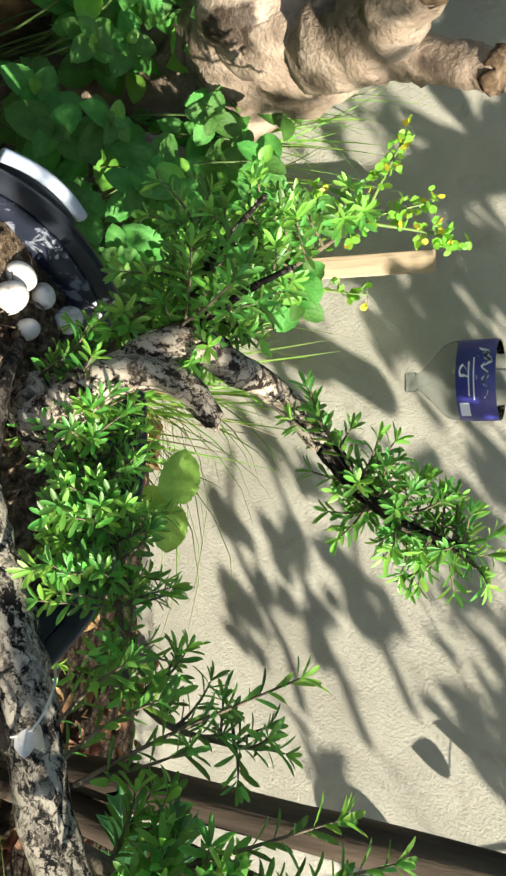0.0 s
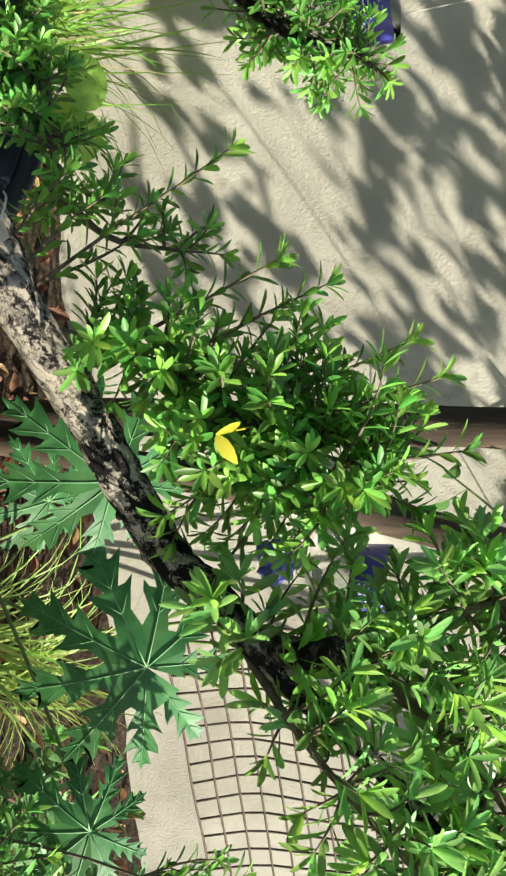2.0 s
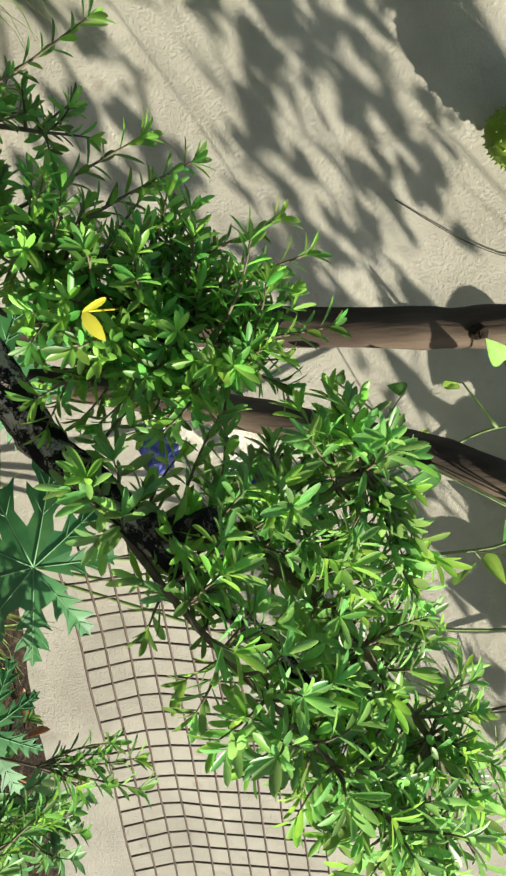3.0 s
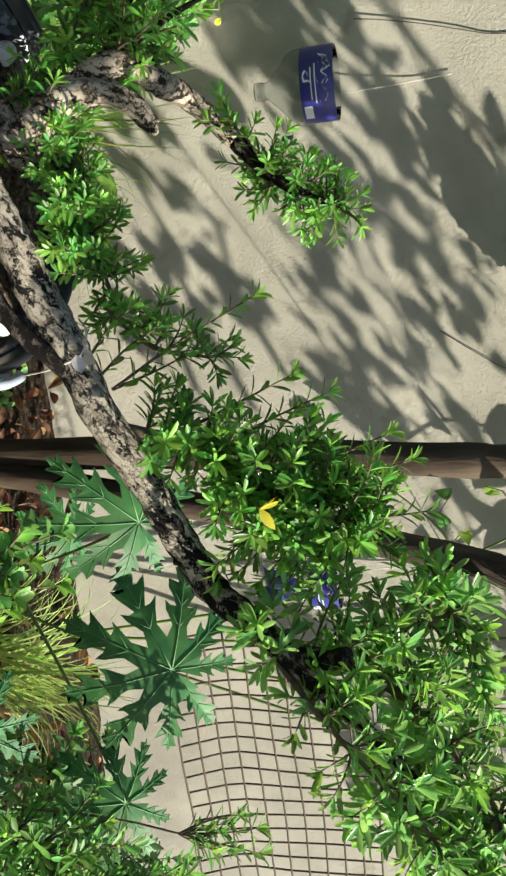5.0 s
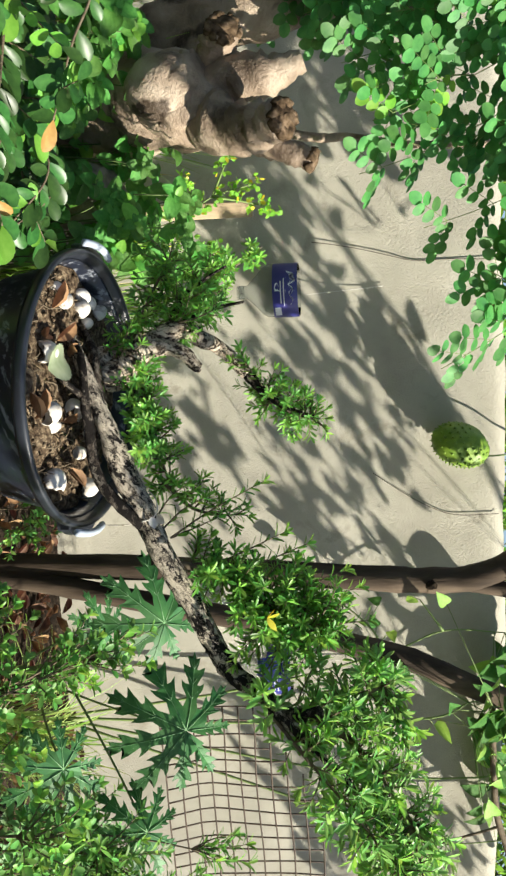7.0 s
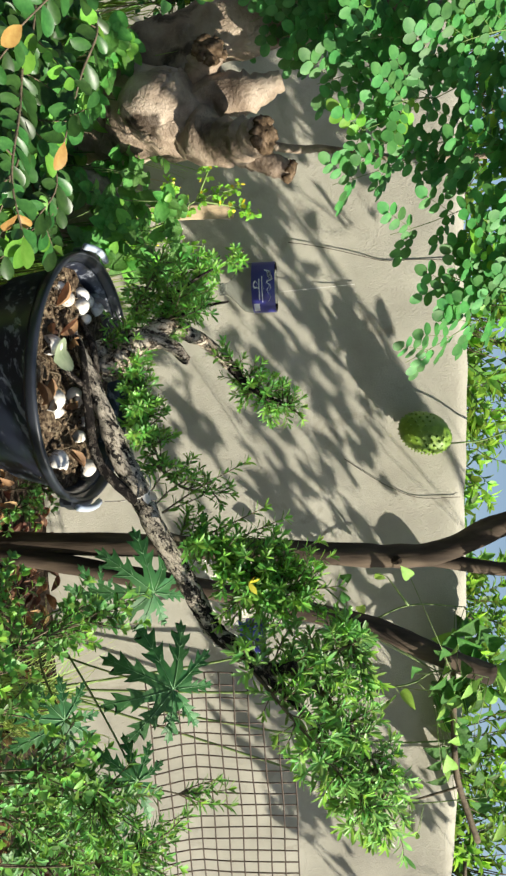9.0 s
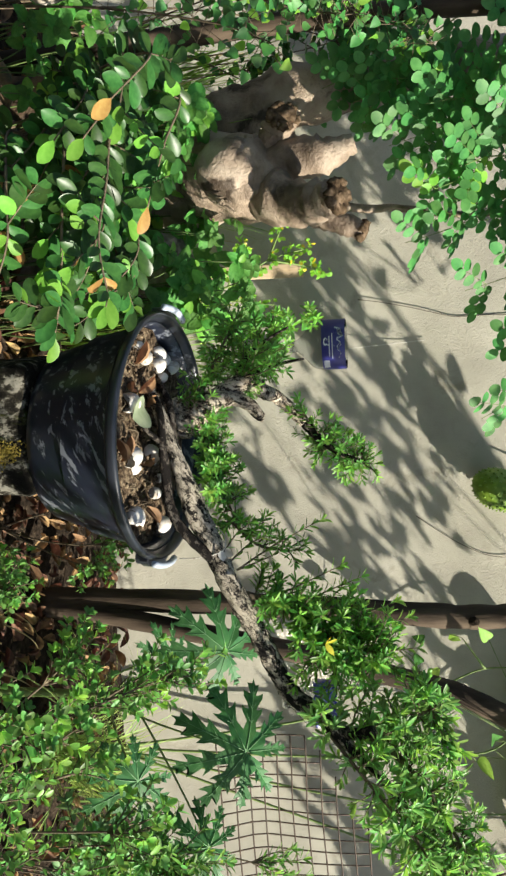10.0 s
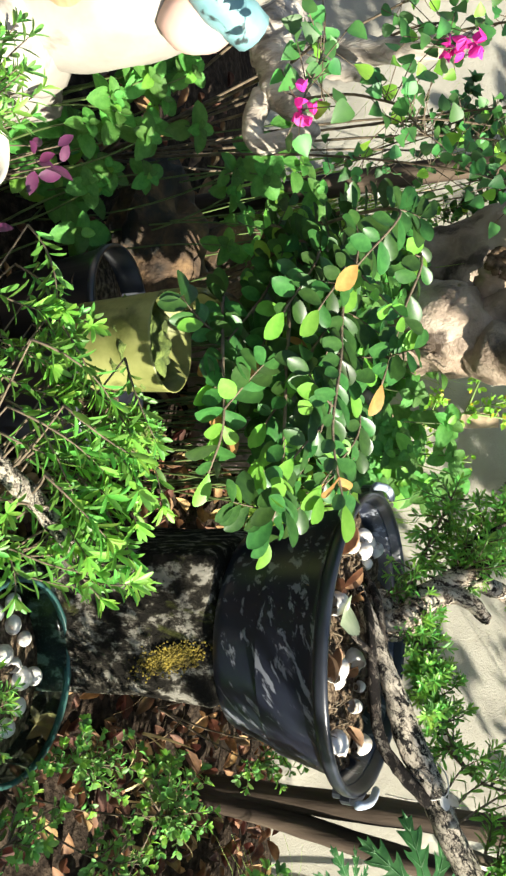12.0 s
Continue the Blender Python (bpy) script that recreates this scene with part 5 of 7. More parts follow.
def build_basin():
    b = thing("basin", "green translucent plastic basin holding soil and eggshells", "basin", (0.015, 0.285, 0.115))
    c = (0.015, 0.285, 0.115)
    s = Shape()
    s.lathe([(0.0, 0.0), (0.10, 0.0), (0.112, 0.01), (0.148, 0.19), (0.158, 0.197), (0.160, 0.204), (0.152, 0.207), (0.144, 0.19), (0.108, 0.014), (0.0, 0.008)], c, 56)
    part("bowl", s, GREEN_TINT, b)
    s = Shape()
    s.lathe([(0.155, 0.196), (0.1595, 0.198), (0.161, 0.203), (0.158, 0.2085), (0.1525, 0.2075), (0.151, 0.202)], c, 56)
    part("rim", s, BASIN_RIM, b, "dark teal rolled rim")
    s = Shape()
    s.lathe([(0.0, 0.160), (0.05, 0.168), (0.10, 0.156), (0.134, 0.155), (0.106, 0.02), (0.0, 0.012)], c, 30, 0, wobble=0.04)
    part("soil", s, POT_SOIL, b)
    for x, y, z, a in ((-0.030, 0.360, 0.285, 20), (-0.06, 0.33, 0.285, 80), (0.040, 0.385, 0.283, 140), (0.075, 0.335, 0.285, 60), (-0.09, 0.28, 0.285, 200), (0.005, 0.325, 0.287, 33), (-0.095, 0.335, 0.283, 75), (-0.020, 0.295, 0.287, 250), (-0.055, 0.255, 0.285, 48), (0.030, 0.345, 0.287, 310), (0.100, 0.305, 0.281, 170)):
        put_shell(x, y, z, 60 + a * 0.4, a * 0.3, a, 0.55 + 0.0011 * a, a % 4 == 0, "in the green basin")
    r = random.Random(71)
    tree = thing("bonsai_tree", "leafy bonsai with light green pointed leaves by the path", "bonsai", (-0.40, -0.02, 0.10))
    path = smooth_path([(-0.40, -0.02, 0.10), (-0.41, 0.0, 0.30), (-0.36, 0.05, 0.42), (-0.30, 0.08, 0.48), (-0.24, 0.10, 0.52), (-0.18, 0.12, 0.55)], 6)
    s = Shape()
    s.tube(path, graded(0.024, 0.008, len(path)), 12, 0, 0.25)
    part("trunk", s, BARK, tree)
    leaves, wood = Shape(), Shape()
    for k in range(74):                # long sprays that lean out over the basin and the block
        x = r.uniform(-0.53, -0.15)
        deep = k % 3 == 0
        far = 0.665 - 0.3 * max(0.0, x + 0.28) - 0.70 * max(0.0, -0.36 - x)
        end = Vector((x, r.uniform(-0.02, 0.05) if deep else r.uniform(0.05, 0.17), r.uniform(0.40, 0.50) if deep else r.uniform(0.50, far)))
        d = (Vector((0.45, -0.05, 0.80)) + any_way(r) * 0.55).normalized()
        at = end - d * r.uniform(0.10, 0.16)
        wood.tube(twig_to(r, path[near_on(path, at)], at, 0.1, 5), graded(0.0020, 0.0012, 5), 5)
        spray(r, leaves, wood, twig_to(r, at, end, -0.3), "narrow", 0.032, 0.0066, 46, 0.10, young=0.5, tuft=6)
    part("twig_frame", wood, TWIG, tree)
    part("foliage", leaves, [L_BONSAI, L_YOUNG], tree, "light green pointed leaves")
    leaves, wood = Shape(), Shape()
    for _ in range(32):
        end = in_ball(r, (0.05, 0.23, 0.30), (0.08, 0.06, 0.05))
        spray(r, leaves, wood, twig_to(r, Vector((0.05, 0.24, 0.235)), end, -0.3), "narrow", 0.020, 0.006, 55, 0.3, young=0.3)
    herb = thing("potted_shrub", "low bushy seedling with small leaves in the basin", "shrub", (0.05, 0.24, 0.235))
    part("twig_frame", wood, TWIG, herb)
    part("foliage", leaves, [L_SMALL, L_YOUNG], herb)


build_statue()
build_left_pots()
build_basin()


# ---- broad-leaved plants ----
def one_leaf(kind, mat, name):
    s = Shape()
    s.leaf(kind, (0, 0, 0), (0, 1, 0), (0, 0, 1), 1.0)
    return s.mesh(name, mat)


GLOSSY_LEAF, GLOSSY_FRESH, GLOSSY_OLD = one_leaf("obovate", L_GLOSSY, "leaf"), one_leaf("obovate", L_GLOSSY_YOUNG, "leaf"), one_leaf("obovate", L_ORANGE, "leaf")
SOFT_LEAF, SOFT_FRESH = one_leaf("round", L_OREGANO, "leaf"), one_leaf("round", L_GLOSSY_YOUNG, "leaf")


def build_glossy_shrub():
    """Arching canes with two ranks of oval leaves."""
    sh = thing("glossy_shrub", "arching shrub with glossy oval leaves, some turning orange", "shrub", (-0.72, 0.72, 0.24))
    r = random.Random(81)
    lines = [[(-0.72, 0.72, 0.24), (-0.72, 0.60, 0.62), (-0.66, 0.46, 0.86), (-0.61, 0.39, 0.95), (-0.52, 0.34, 0.93), (-0.42, 0.32, 0.90)],
             [(-0.72, 0.72, 0.24), (-0.70, 0.55, 0.66), (-0.60, 0.36, 0.82), (-0.48, 0.25, 0.86), (-0.36, 0.18, 0.86), (-0.27, 0.16, 0.875)],
             [(-0.72, 0.72, 0.24), (-0.68, 0.52, 0.60), (-0.57, 0.33, 0.76), (-0.42, 0.22, 0.79), (-0.30, 0.20, 0.785), (-0.215, 0.22, 0.758)],
             [(-0.72, 0.72, 0.24), (-0.66, 0.50, 0.55), (-0.56, 0.30, 0.68), (-0.46, 0.19, 0.715), (-0.37, 0.155, 0.725), (-0.31, 0.15, 0.705)],
             [(-0.72, 0.72, 0.24), (-0.72, 0.52, 0.70), (-0.69, 0.42, 0.83), (-0.66, 0.36, 0.86), (-0.61, 0.31, 0.875), (-0.56, 0.29, 0.87)],
             [(-0.72, 0.72, 0.24), (-0.72, 0.56, 0.60), (-0.68, 0.42, 0.72), (-0.60, 0.38, 0.78), (-0.50, 0.38, 0.82), (-0.42, 0.40, 0.84)],
             [(-0.72, 0.72, 0.24), (-0.68, 0.62, 0.62), (-0.60, 0.52, 0.76), (-0.50, 0.44, 0.77), (-0.38, 0.42, 0.79), (-0.30, 0.42, 0.79)]]
    for _ in range(26):
        e = Vector((r.uniform(-0.62, -0.26), r.uniform(0.16, 0.36), r.uniform(0.70, 0.90)))
        if e.x < -0.5:
            e.z = max(e.z, 0.80)
        elif e.x > -0.45:
            e.z = min(e.z, 0.80)
        top = Vector((e.x - r.uniform(0.06, 0.12), e.y + r.uniform(0.06, 0.14), e.z + r.uniform(0.0, 0.05)))
        lines.append([(-0.72, 0.72, 0.24), (-0.70, 0.60, 0.60), tuple(top.lerp(Vector((-0.70, 0.58, 0.64)), 0.5)), tuple(top), tuple(e)])
    for li, pts in enumerate(lines):
        foot = (pts[2][0] * 0.5 - 0.34 + r.uniform(-0.05, 0.05), 0.84 + r.uniform(-0.05, 0.05), 0.26)
        pts = [foot, (foot[0] * 0.6 + pts[2][0] * 0.4, 0.72, 0.55)] + list(pts[2:])
        path = smooth_path(pts, 8)
        n = len(path)
        stick = Shape()
        stick.tube(path, graded(0.0042, 0.0013, n), 7, 0, 0.1)
        cane = part("cane", stick, TWIG, sh, "thin brown cane")
        done, step = 0.0, 0.0
        side = 1
        for i in range(int(n * 0.40), n - 1):
            seg = path[i + 1] - path[i]
            step += seg.length
            if step < 0.0165:
                continue
            step = 0.0
            side = -side
            d = seg.normalized()
            flat = d.cross(Vector((0, -0.35, 1))).normalized() * side
            tip = i > n * 0.9
            k = r.random()
            me = GLOSSY_OLD if (tip and k < 0.10) or k < 0.006 else GLOSSY_FRESH if k < 0.07 else GLOSSY_LEAF
            way = d * 0.5 + flat * 0.85 + any_way(r) * 0.15
            leaf_part("leaf", me, cane, path[i], way, Vector((0.1, -0.6, 0.7)) + any_way(r) * 0.6, r.uniform(0.030, 0.050))
            if r.random() < 0.92:
                leaf_part("leaf", me, cane, path[i], d * 0.5 - flat * 0.85 + any_way(r) * 0.15, Vector((0.1, -0.6, 0.7)) + any_way(r) * 0.6, r.uniform(0.028, 0.046))
        for _ in range(2):
            i0 = r.randrange(int(n * 0.5), n - 3)
            tw = twig_to(r, path[i0], path[i0] + Vector((r.uniform(-0.07, 0.09), r.uniform(-0.09, 0.05), r.uniform(-0.07, 0.07))), 0.1, 6)
            side_twig = Shape()
            side_twig.tube(tw, graded(0.0016, 0.0008, 6), 5)
            part("side_twig", side_twig, TWIG, cane)
            for q in range(1, 6):
                d = (tw[q] - tw[q - 1]).normalized()
                for sgn in (-1, 1):
                    flat = d.cross(Vector((0, -0.35, 1))).normalized() * sgn
                    leaf_part("leaf", GLOSSY_FRESH if r.random() < 0.14 else GLOSSY_LEAF, cane, tw[q], d * 0.5 + flat * 0.85 + any_way(r) * 0.2, Vector((0.1, -0.6, 0.7)) + any_way(r) * 0.5, r.uniform(0.028, 0.046))
        leaf_part("leaf", GLOSSY_OLD if li % 6 == 0 else GLOSSY_FRESH, cane, path[-1], path[-1] - path[-2], (0, -0.5, 0.8), 0.046)


def build_soft_herb(name, label, spots, seed, size=(0.036, 0.060)):
    herb = thing(name, label, "herb", (spots[0][0], spots[0][1], ground_z(spots[0][0], spots[0][1])))
    r = random.Random(seed)
    for x, y, z, tall in spots:
        base = Vector((x + r.uniform(-0.05, 0.05), y + 0.06, ground_z(x, y)))
        top = Vector((x, y, z))
        path = twig_to(r, base, top, -0.4, 8)
        stick = Shape()
        stick.tube(path, graded(0.0026, 0.0014, 8), 6)
        stem = part("stem", stick, HERB_STEM, herb)
        axis = (Vector((0.0, -0.6, 0.8)) + any_way(r) * 0.35).normalized()
        o = axis.orthogonal().normalized()
        a0, grow = r.random() * 6.28, r.uniform(*size)
        for k, (back, scale, tip_up) in enumerate(((0.0, 0.42, 0.7), (0.004, 0.72, 0.35), (0.012, 1.0, 0.12), (0.030, 1.05, -0.05))):
            for j in range(2):
                w = Matrix.Rotation(a0 + k * 1.57 + j * 3.14 + r.uniform(-0.2, 0.2), 3, axis) @ o
                leaf_part("leaf", SOFT_FRESH if r.random() < 0.07 + 0.1 * (k == 0) else SOFT_LEAF, stem, top - axis * back, w + axis * tip_up, axis - w * tip_up + any_way(r) * 0.15, grow * scale * r.uniform(0.88, 1.1))


build_glossy_shrub()
rs = random.Random(91)
build_soft_herb("soft_leaved_herb", "low herb with broad soft scalloped green leaves", [(rs.uniform(-0.75, -0.22), rs.uniform(0.78, 1.15), rs.uniform(0.60, 0.88), 0) for _ in range(104)], 92)
build_soft_herb("soft_leaved_herb", "low herb with broad soft scalloped green leaves", [(rs.uniform(-0.48, -0.2), rs.uniform(0.95, 1.25), rs.uniform(0.78, 0.95), 0) for _ in range(14)], 96)
build_soft_herb("soft_leaved_herb", "patch of broad-leaved herb in shade", [(rs.uniform(-1.05, -0.72), rs.uniform(0.46, 0.66), rs.uniform(0.24, 0.35), 0) for _ in range(16)], 93, (0.04, 0.06))


def build_seedling():
    """Three broad pale leaves on one thin stem."""
    herb = thing("seedling", "seedling with three broad pale green leaves behind the pot", "seedling", (0.10, 1.02, ground_z(0.10, 1.02)))
    path = smooth_path([(0.10, 1.02, ground_z(0.10, 1.02)), (0.09, 1.0, 0.55), (0.085, 0.97, 0.77), (0.075, 0.955, 0.82)], 6)
    s = Shape()
    s.tube(path, graded(0.003, 0.0018, len(path)), 6)
    part("stem", s, GREEN_STEM, herb)
    me = one_leaf("round", L_FRESH_BROAD, "leaf")
    for way, face, size in (((-0.9, 0.1, 0.25), (0.1, -0.8, 0.6), 0.074), ((0.9, -0.1, -0.05), (-0.1, -0.85, 0.5), 0.066), ((-0.2, -0.2, -0.9), (0.0, -0.85, 0.4), 0.052)):
        leaf_part("leaf", me, herb, (0.083, 0.95, 0.812), way, face, size)


build_seedling()
build_soft_herb("soft_leaved_herb", "leafy herbs below the driftwood", [(rs.uniform(-0.98, -0.66), rs.uniform(0.58, 0.9), rs.uniform(0.56, 0.72), 0) for _ in range(18)], 95, (0.035, 0.05))


def build_papaya():
    pl = thing("papaya_plant", "young papaya plant with deeply lobed dark leaves", "papaya", (0.70, 0.85, 0.16))
    s = Shape()
    stem = smooth_path([(0.70, 0.85, 0.14), (0.69, 0.83, 0.40), (0.68, 0.80, 0.62)], 6)
    s.tube(stem, graded(0.014, 0.008, len(stem)), 10)
    part("stem", s, GREEN_STEM, pl)
    r = random.Random(101)

    # one lobe, half of it: place along the midrib, place along the edge, distance of the edge from the midrib
    half = ((0.20, 0.280, 0.0964), (0.32, 0.40, 0.070), (0.39, 0.46, 0.095), (0.44, 0.53, 0.140), (0.48, 0.615, 0.170), (0.53, 0.575, 0.105), (0.58, 0.575, 0.055), (0.64, 0.65, 0.090), (0.69, 0.73, 0.135), (0.73, 0.815, 0.165),
            (0.77, 0.77, 0.095), (0.81, 0.765, 0.045), (0.86, 0.85, 0.070), (0.90, 0.925, 0.090), (0.93, 0.90, 0.035), (1.0, 1.0, 0.0))

    def leaf(c, nrm, size, spin):
        c, nrm = Vector(c), Vector(nrm).normalized()
        ux = nrm.cross(Vector((0.0, 0.2, 1))).normalized()
        uy = nrm.cross(ux)
        blade, veins = Shape(), Shape()
        sag = r.uniform(0.28, 0.40)

        def at(px, py, lift=0.0):
            d = math.hypot(px, py)
            w = 0.05 * math.sin(7 * math.atan2(py, px) + spin * 3) * d + 0.02 * noise.noise(Vector((px * 6, py * 6, spin)))
            return c + (ux * px + uy * py) * size + nrm * (size * (-sag * d * d + w * 0.5) + lift)
        for k in range(9):
            a = spin + radians(-152 + 38 * k)
            ln = (0.66, 0.80, 0.93, 1.0, 1.05, 1.0, 0.93, 0.80, 0.66)[k] * r.uniform(0.94, 1.06)
            ca, sa = math.cos(a), math.sin(a)
            mids, sides = [at(0, 0)], {-1: [at(0, 0)], 1: [at(0, 0)]}
            for i, (tm, te, w) in enumerate(half):
                scale = 1.0 if i == 0 else ln
                mids.append(at(ca * tm * scale, sa * tm * scale))
                for sd in (-1, 1):
                    j = 1.0 if i == 0 else r.uniform(0.92, 1.08)
                    e, ww = te * scale, sd * w * j * (1.0 if i == 0 else ln)
                    sides[sd].append(at(ca * e - sa * ww, sa * e + ca * ww, size * 0.02 * (w / 0.2)))
            m = len(mids)
            for sd in (-1, 1):
                quads = [(i, i + 1, m + i + 1, m + i) for i in range(m - 1)]
                blade.add(mids + sides[sd], quads if sd > 0 else [q[::-1] for q in quads])
                for i, tip in ((3, 5), (7, 10), (11, 14)):
                    veins.tube([mids[i] + nrm * 0.0006, mids[i].lerp(sides[sd][tip], 0.5) + nrm * 0.001, mids[i].lerp(sides[sd][tip], 0.9) + nrm * 0.0006], [0.00045, 0.0003, 0.00015], 4)
            veins.tube([p + nrm * 0.0009 for p in mids], graded(0.0009, 0.0002, m), 5)
        lf = part("leaf", blade, L_PAPAYA, pl)
        part("vein_web", veins, L_VEIN, lf, "pale raised veins")
        st = Shape()
        st.tube(twig_to(r, stem[-1 - r.randrange(4)], c, 0.3), graded(0.0030, 0.0022, 7), 6)
        part("leaf_stalk", st, GREEN_STEM, lf, "long pale stalk")

    for c, nrm, size, spin in (((0.734, 0.650, 0.938), (-0.35, -0.8, 0.45), 0.165, 1.05), ((0.531, 0.730, 0.890), (-0.15, -0.75, 0.55), 0.150, 0.8), ((0.943, 0.605, 0.848), (-0.35, -0.75, 0.5), 0.125, 1.5),
                               ((0.673, 0.417, 0.763), (-0.2, -0.75, 0.5), 0.12, 2.0), ((0.60, 0.84, 0.72), (0, -0.5, 0.8), 0.10, 0.9)):
        leaf(c, nrm, size, spin)


build_papaya()
build_soft_herb("soft_leaved_herb", "light green herbs crowding under the driftwood", [(rs.uniform(-1.0, -0.78), rs.uniform(0.36, 0.50), rs.uniform(0.38, 0.62), 0) for _ in range(22)], 97, (0.030, 0.044))


def build_bush(name, label, category, root, masses, seed, kind, size, mats, gap=0.007, reach=0.16, young=0.4, lean=50, kindtag=""):
    """A shrub: stems from the root to each mass, and leafy twigs inside it."""
    bush = thing(name, label, category, root, kind=kindtag)
    r = random.Random(seed)
    wood, leaves = Shape(), Shape()
    for c, rad3, count in masses:
        stem = twig_to(r, Vector(root), Vector(c), -0.3, 12)
        wood.tube(stem, graded(0.0028, 0.0016, 12), 6, 0, 0.15)
        for _ in range(count):
            end = in_ball(r, c, rad3)
            i = near_on(stem, end)
            i = max(0, i - 1)
            at = stem[i]
            if (end - at).length > reach:
                mid = at.lerp(end, 0.6) + any_way(r) * 0.02
                wood.tube(twig_to(r, at, mid, 0.1, 4), graded(0.0025, 0.0016, 4), 4)
                at = mid
            spray(r, leaves, wood, twig_to(r, at, end, -0.2), kind, size, gap, lean, 0.2, young=young)
    part("woody_stem", wood, TWIG, bush)
    part("foliage", leaves, mats, bush)


build_bush("small_leaved_shrub", "sunlit shrub with small oval leaves below the bonsai", "shrub", (0.70, 0.32, 0.12),
           [((0.38, 0.37, 0.68), (0.10, 0.10, 0.07), 18), ((0.48, 0.30, 0.74), (0.12, 0.12, 0.08), 7), ((0.383, 0.32, 0.92), (0.05, 0.05, 0.06), 9), ((0.42, 0.30, 0.85), (0.07, 0.06, 0.05), 12), ((0.50, 0.19, 0.79), (0.08, 0.07, 0.06), 8), ((0.54, 0.07, 0.90), (0.07, 0.06, 0.06), 10), ((0.50, 0.48, 0.77), (0.06, 0.06, 0.05), 14), ((0.44, 0.44, 0.81), (0.06, 0.06, 0.04), 10), ((0.80, 0.30, 0.70), (0.12, 0.12, 0.09), 8), ((0.36, 0.28, 0.52), (0.11, 0.12, 0.1), 12), ((0.55, 0.22, 0.58), (0.14, 0.12, 0.1), 18), ((0.30, 0.62, 0.42), (0.07, 0.08, 0.09), 14), ((0.75, 0.2, 0.6), (0.14, 0.12, 0.1), 10)],
           111, "obovate", 0.021, [L_SMALL, L_YOUNG], 0.0095)
build_bush("small_leaved_shrub", "shrub with small pointed leaves in front of the mesh", "shrub", (0.95, 0.45, 0.14),
           [((0.86, 0.42, 0.84), (0.12, 0.10, 0.10), 36), ((1.0, 0.45, 0.90), (0.12, 0.12, 0.12), 40), ((0.92, 0.40, 0.70), (0.14, 0.14, 0.1), 22), ((1.08, 0.5, 0.75), (0.14, 0.14, 0.12), 34), ((0.93, 0.52, 1.02), (0.05, 0.05, 0.06), 7)],
           112, "narrow", 0.028, [L_SMALL, L_YOUNG], 0.0075)
build_bush("small_leaved_shrub", "leafy shrub growing at the foot of the mesh", "shrub", (1.15, 0.80, 0.18),
           [((1.05, 0.78, 0.66), (0.10, 0.10, 0.08), 14), ((1.18, 0.80, 0.66), (0.14, 0.12, 0.10), 20), ((1.32, 0.8, 0.72), (0.14, 0.12, 0.12), 30), ((1.05, 0.72, 0.52), (0.16, 0.12, 0.1), 26), ((1.28, 0.74, 0.52), (0.16, 0.12, 0.1), 24)],
           114, "long", 0.036, [L_DUSTY, L_SMALL], 0.010)
build_bush("small_leaved_shrub", "shade-side shrub with small leaves by the path", "shrub", (0.42, 0.05, 0.12),
           [((0.34, 0.0, 0.80), (0.08, 0.07, 0.08), 16), ((0.32, 0.04, 0.66), (0.10, 0.09, 0.1), 16), ((0.50, 0.05, 0.66), (0.12, 0.1, 0.12), 20), ((0.24, 0.25, 0.34), (0.08, 0.08, 0.09), 18)],
           113, "obovate", 0.021, [L_SMALL, L_YOUNG], 0.009)

build_bush("small_leaved_shrub", "low bushy weed with tiny leaves beside the basin", "shrub", (0.16, 0.36, 0.115),
           [((0.15, 0.33, 0.42), (0.08, 0.06, 0.08), 34)], 115, "obovate", 0.015, [L_SMALL, L_YOUNG], 0.006)
build_bush("straggling_vine", "straggling vine with heart-shaped leaves behind the stump", "vine", (-1.0, 1.42, 0.26),
           [((-1.10, 1.28, 1.02), (0.10, 0.08, 0.10), 16), ((-1.0, 1.30, 1.16), (0.11, 0.08, 0.10), 18), ((-0.96, 1.25, 1.32), (0.10, 0.08, 0.08), 16), ((-0.92, 1.32, 1.0), (0.08, 0.06, 0.08), 9), ((-1.14, 1.25, 1.28), (0.10, 0.08, 0.10), 14)], 118, "heart", 0.034, [L_BOUGAIN, L_LIME], 0.020, young=0.12, lean=70)
build_bush("small_leaved_shrub", "light green weeds at the wall foot behind the pot", "shrub", (0.30, 1.0, 0.22),
           [((0.22, 0.95, 0.55), (0.08, 0.07, 0.08), 18), ((0.32, 0.92, 0.60), (0.08, 0.07, 0.08), 18), ((0.40, 0.95, 0.50), (0.08, 0.07, 0.08), 14)], 117, "obovate", 0.019, [L_SMALL, L_YOUNG], 0.009)
build_bush("small_leaved_shrub", "low weed with small leaves among the litter", "shrub", (0.30, 0.50, 0.13),
           [((0.29, 0.48, 0.50), (0.09, 0.07, 0.09), 26), ((0.37, 0.42, 0.42), (0.08, 0.07, 0.08), 20)], 116, "obovate", 0.018, [L_SMALL, L_YOUNG], 0.008)


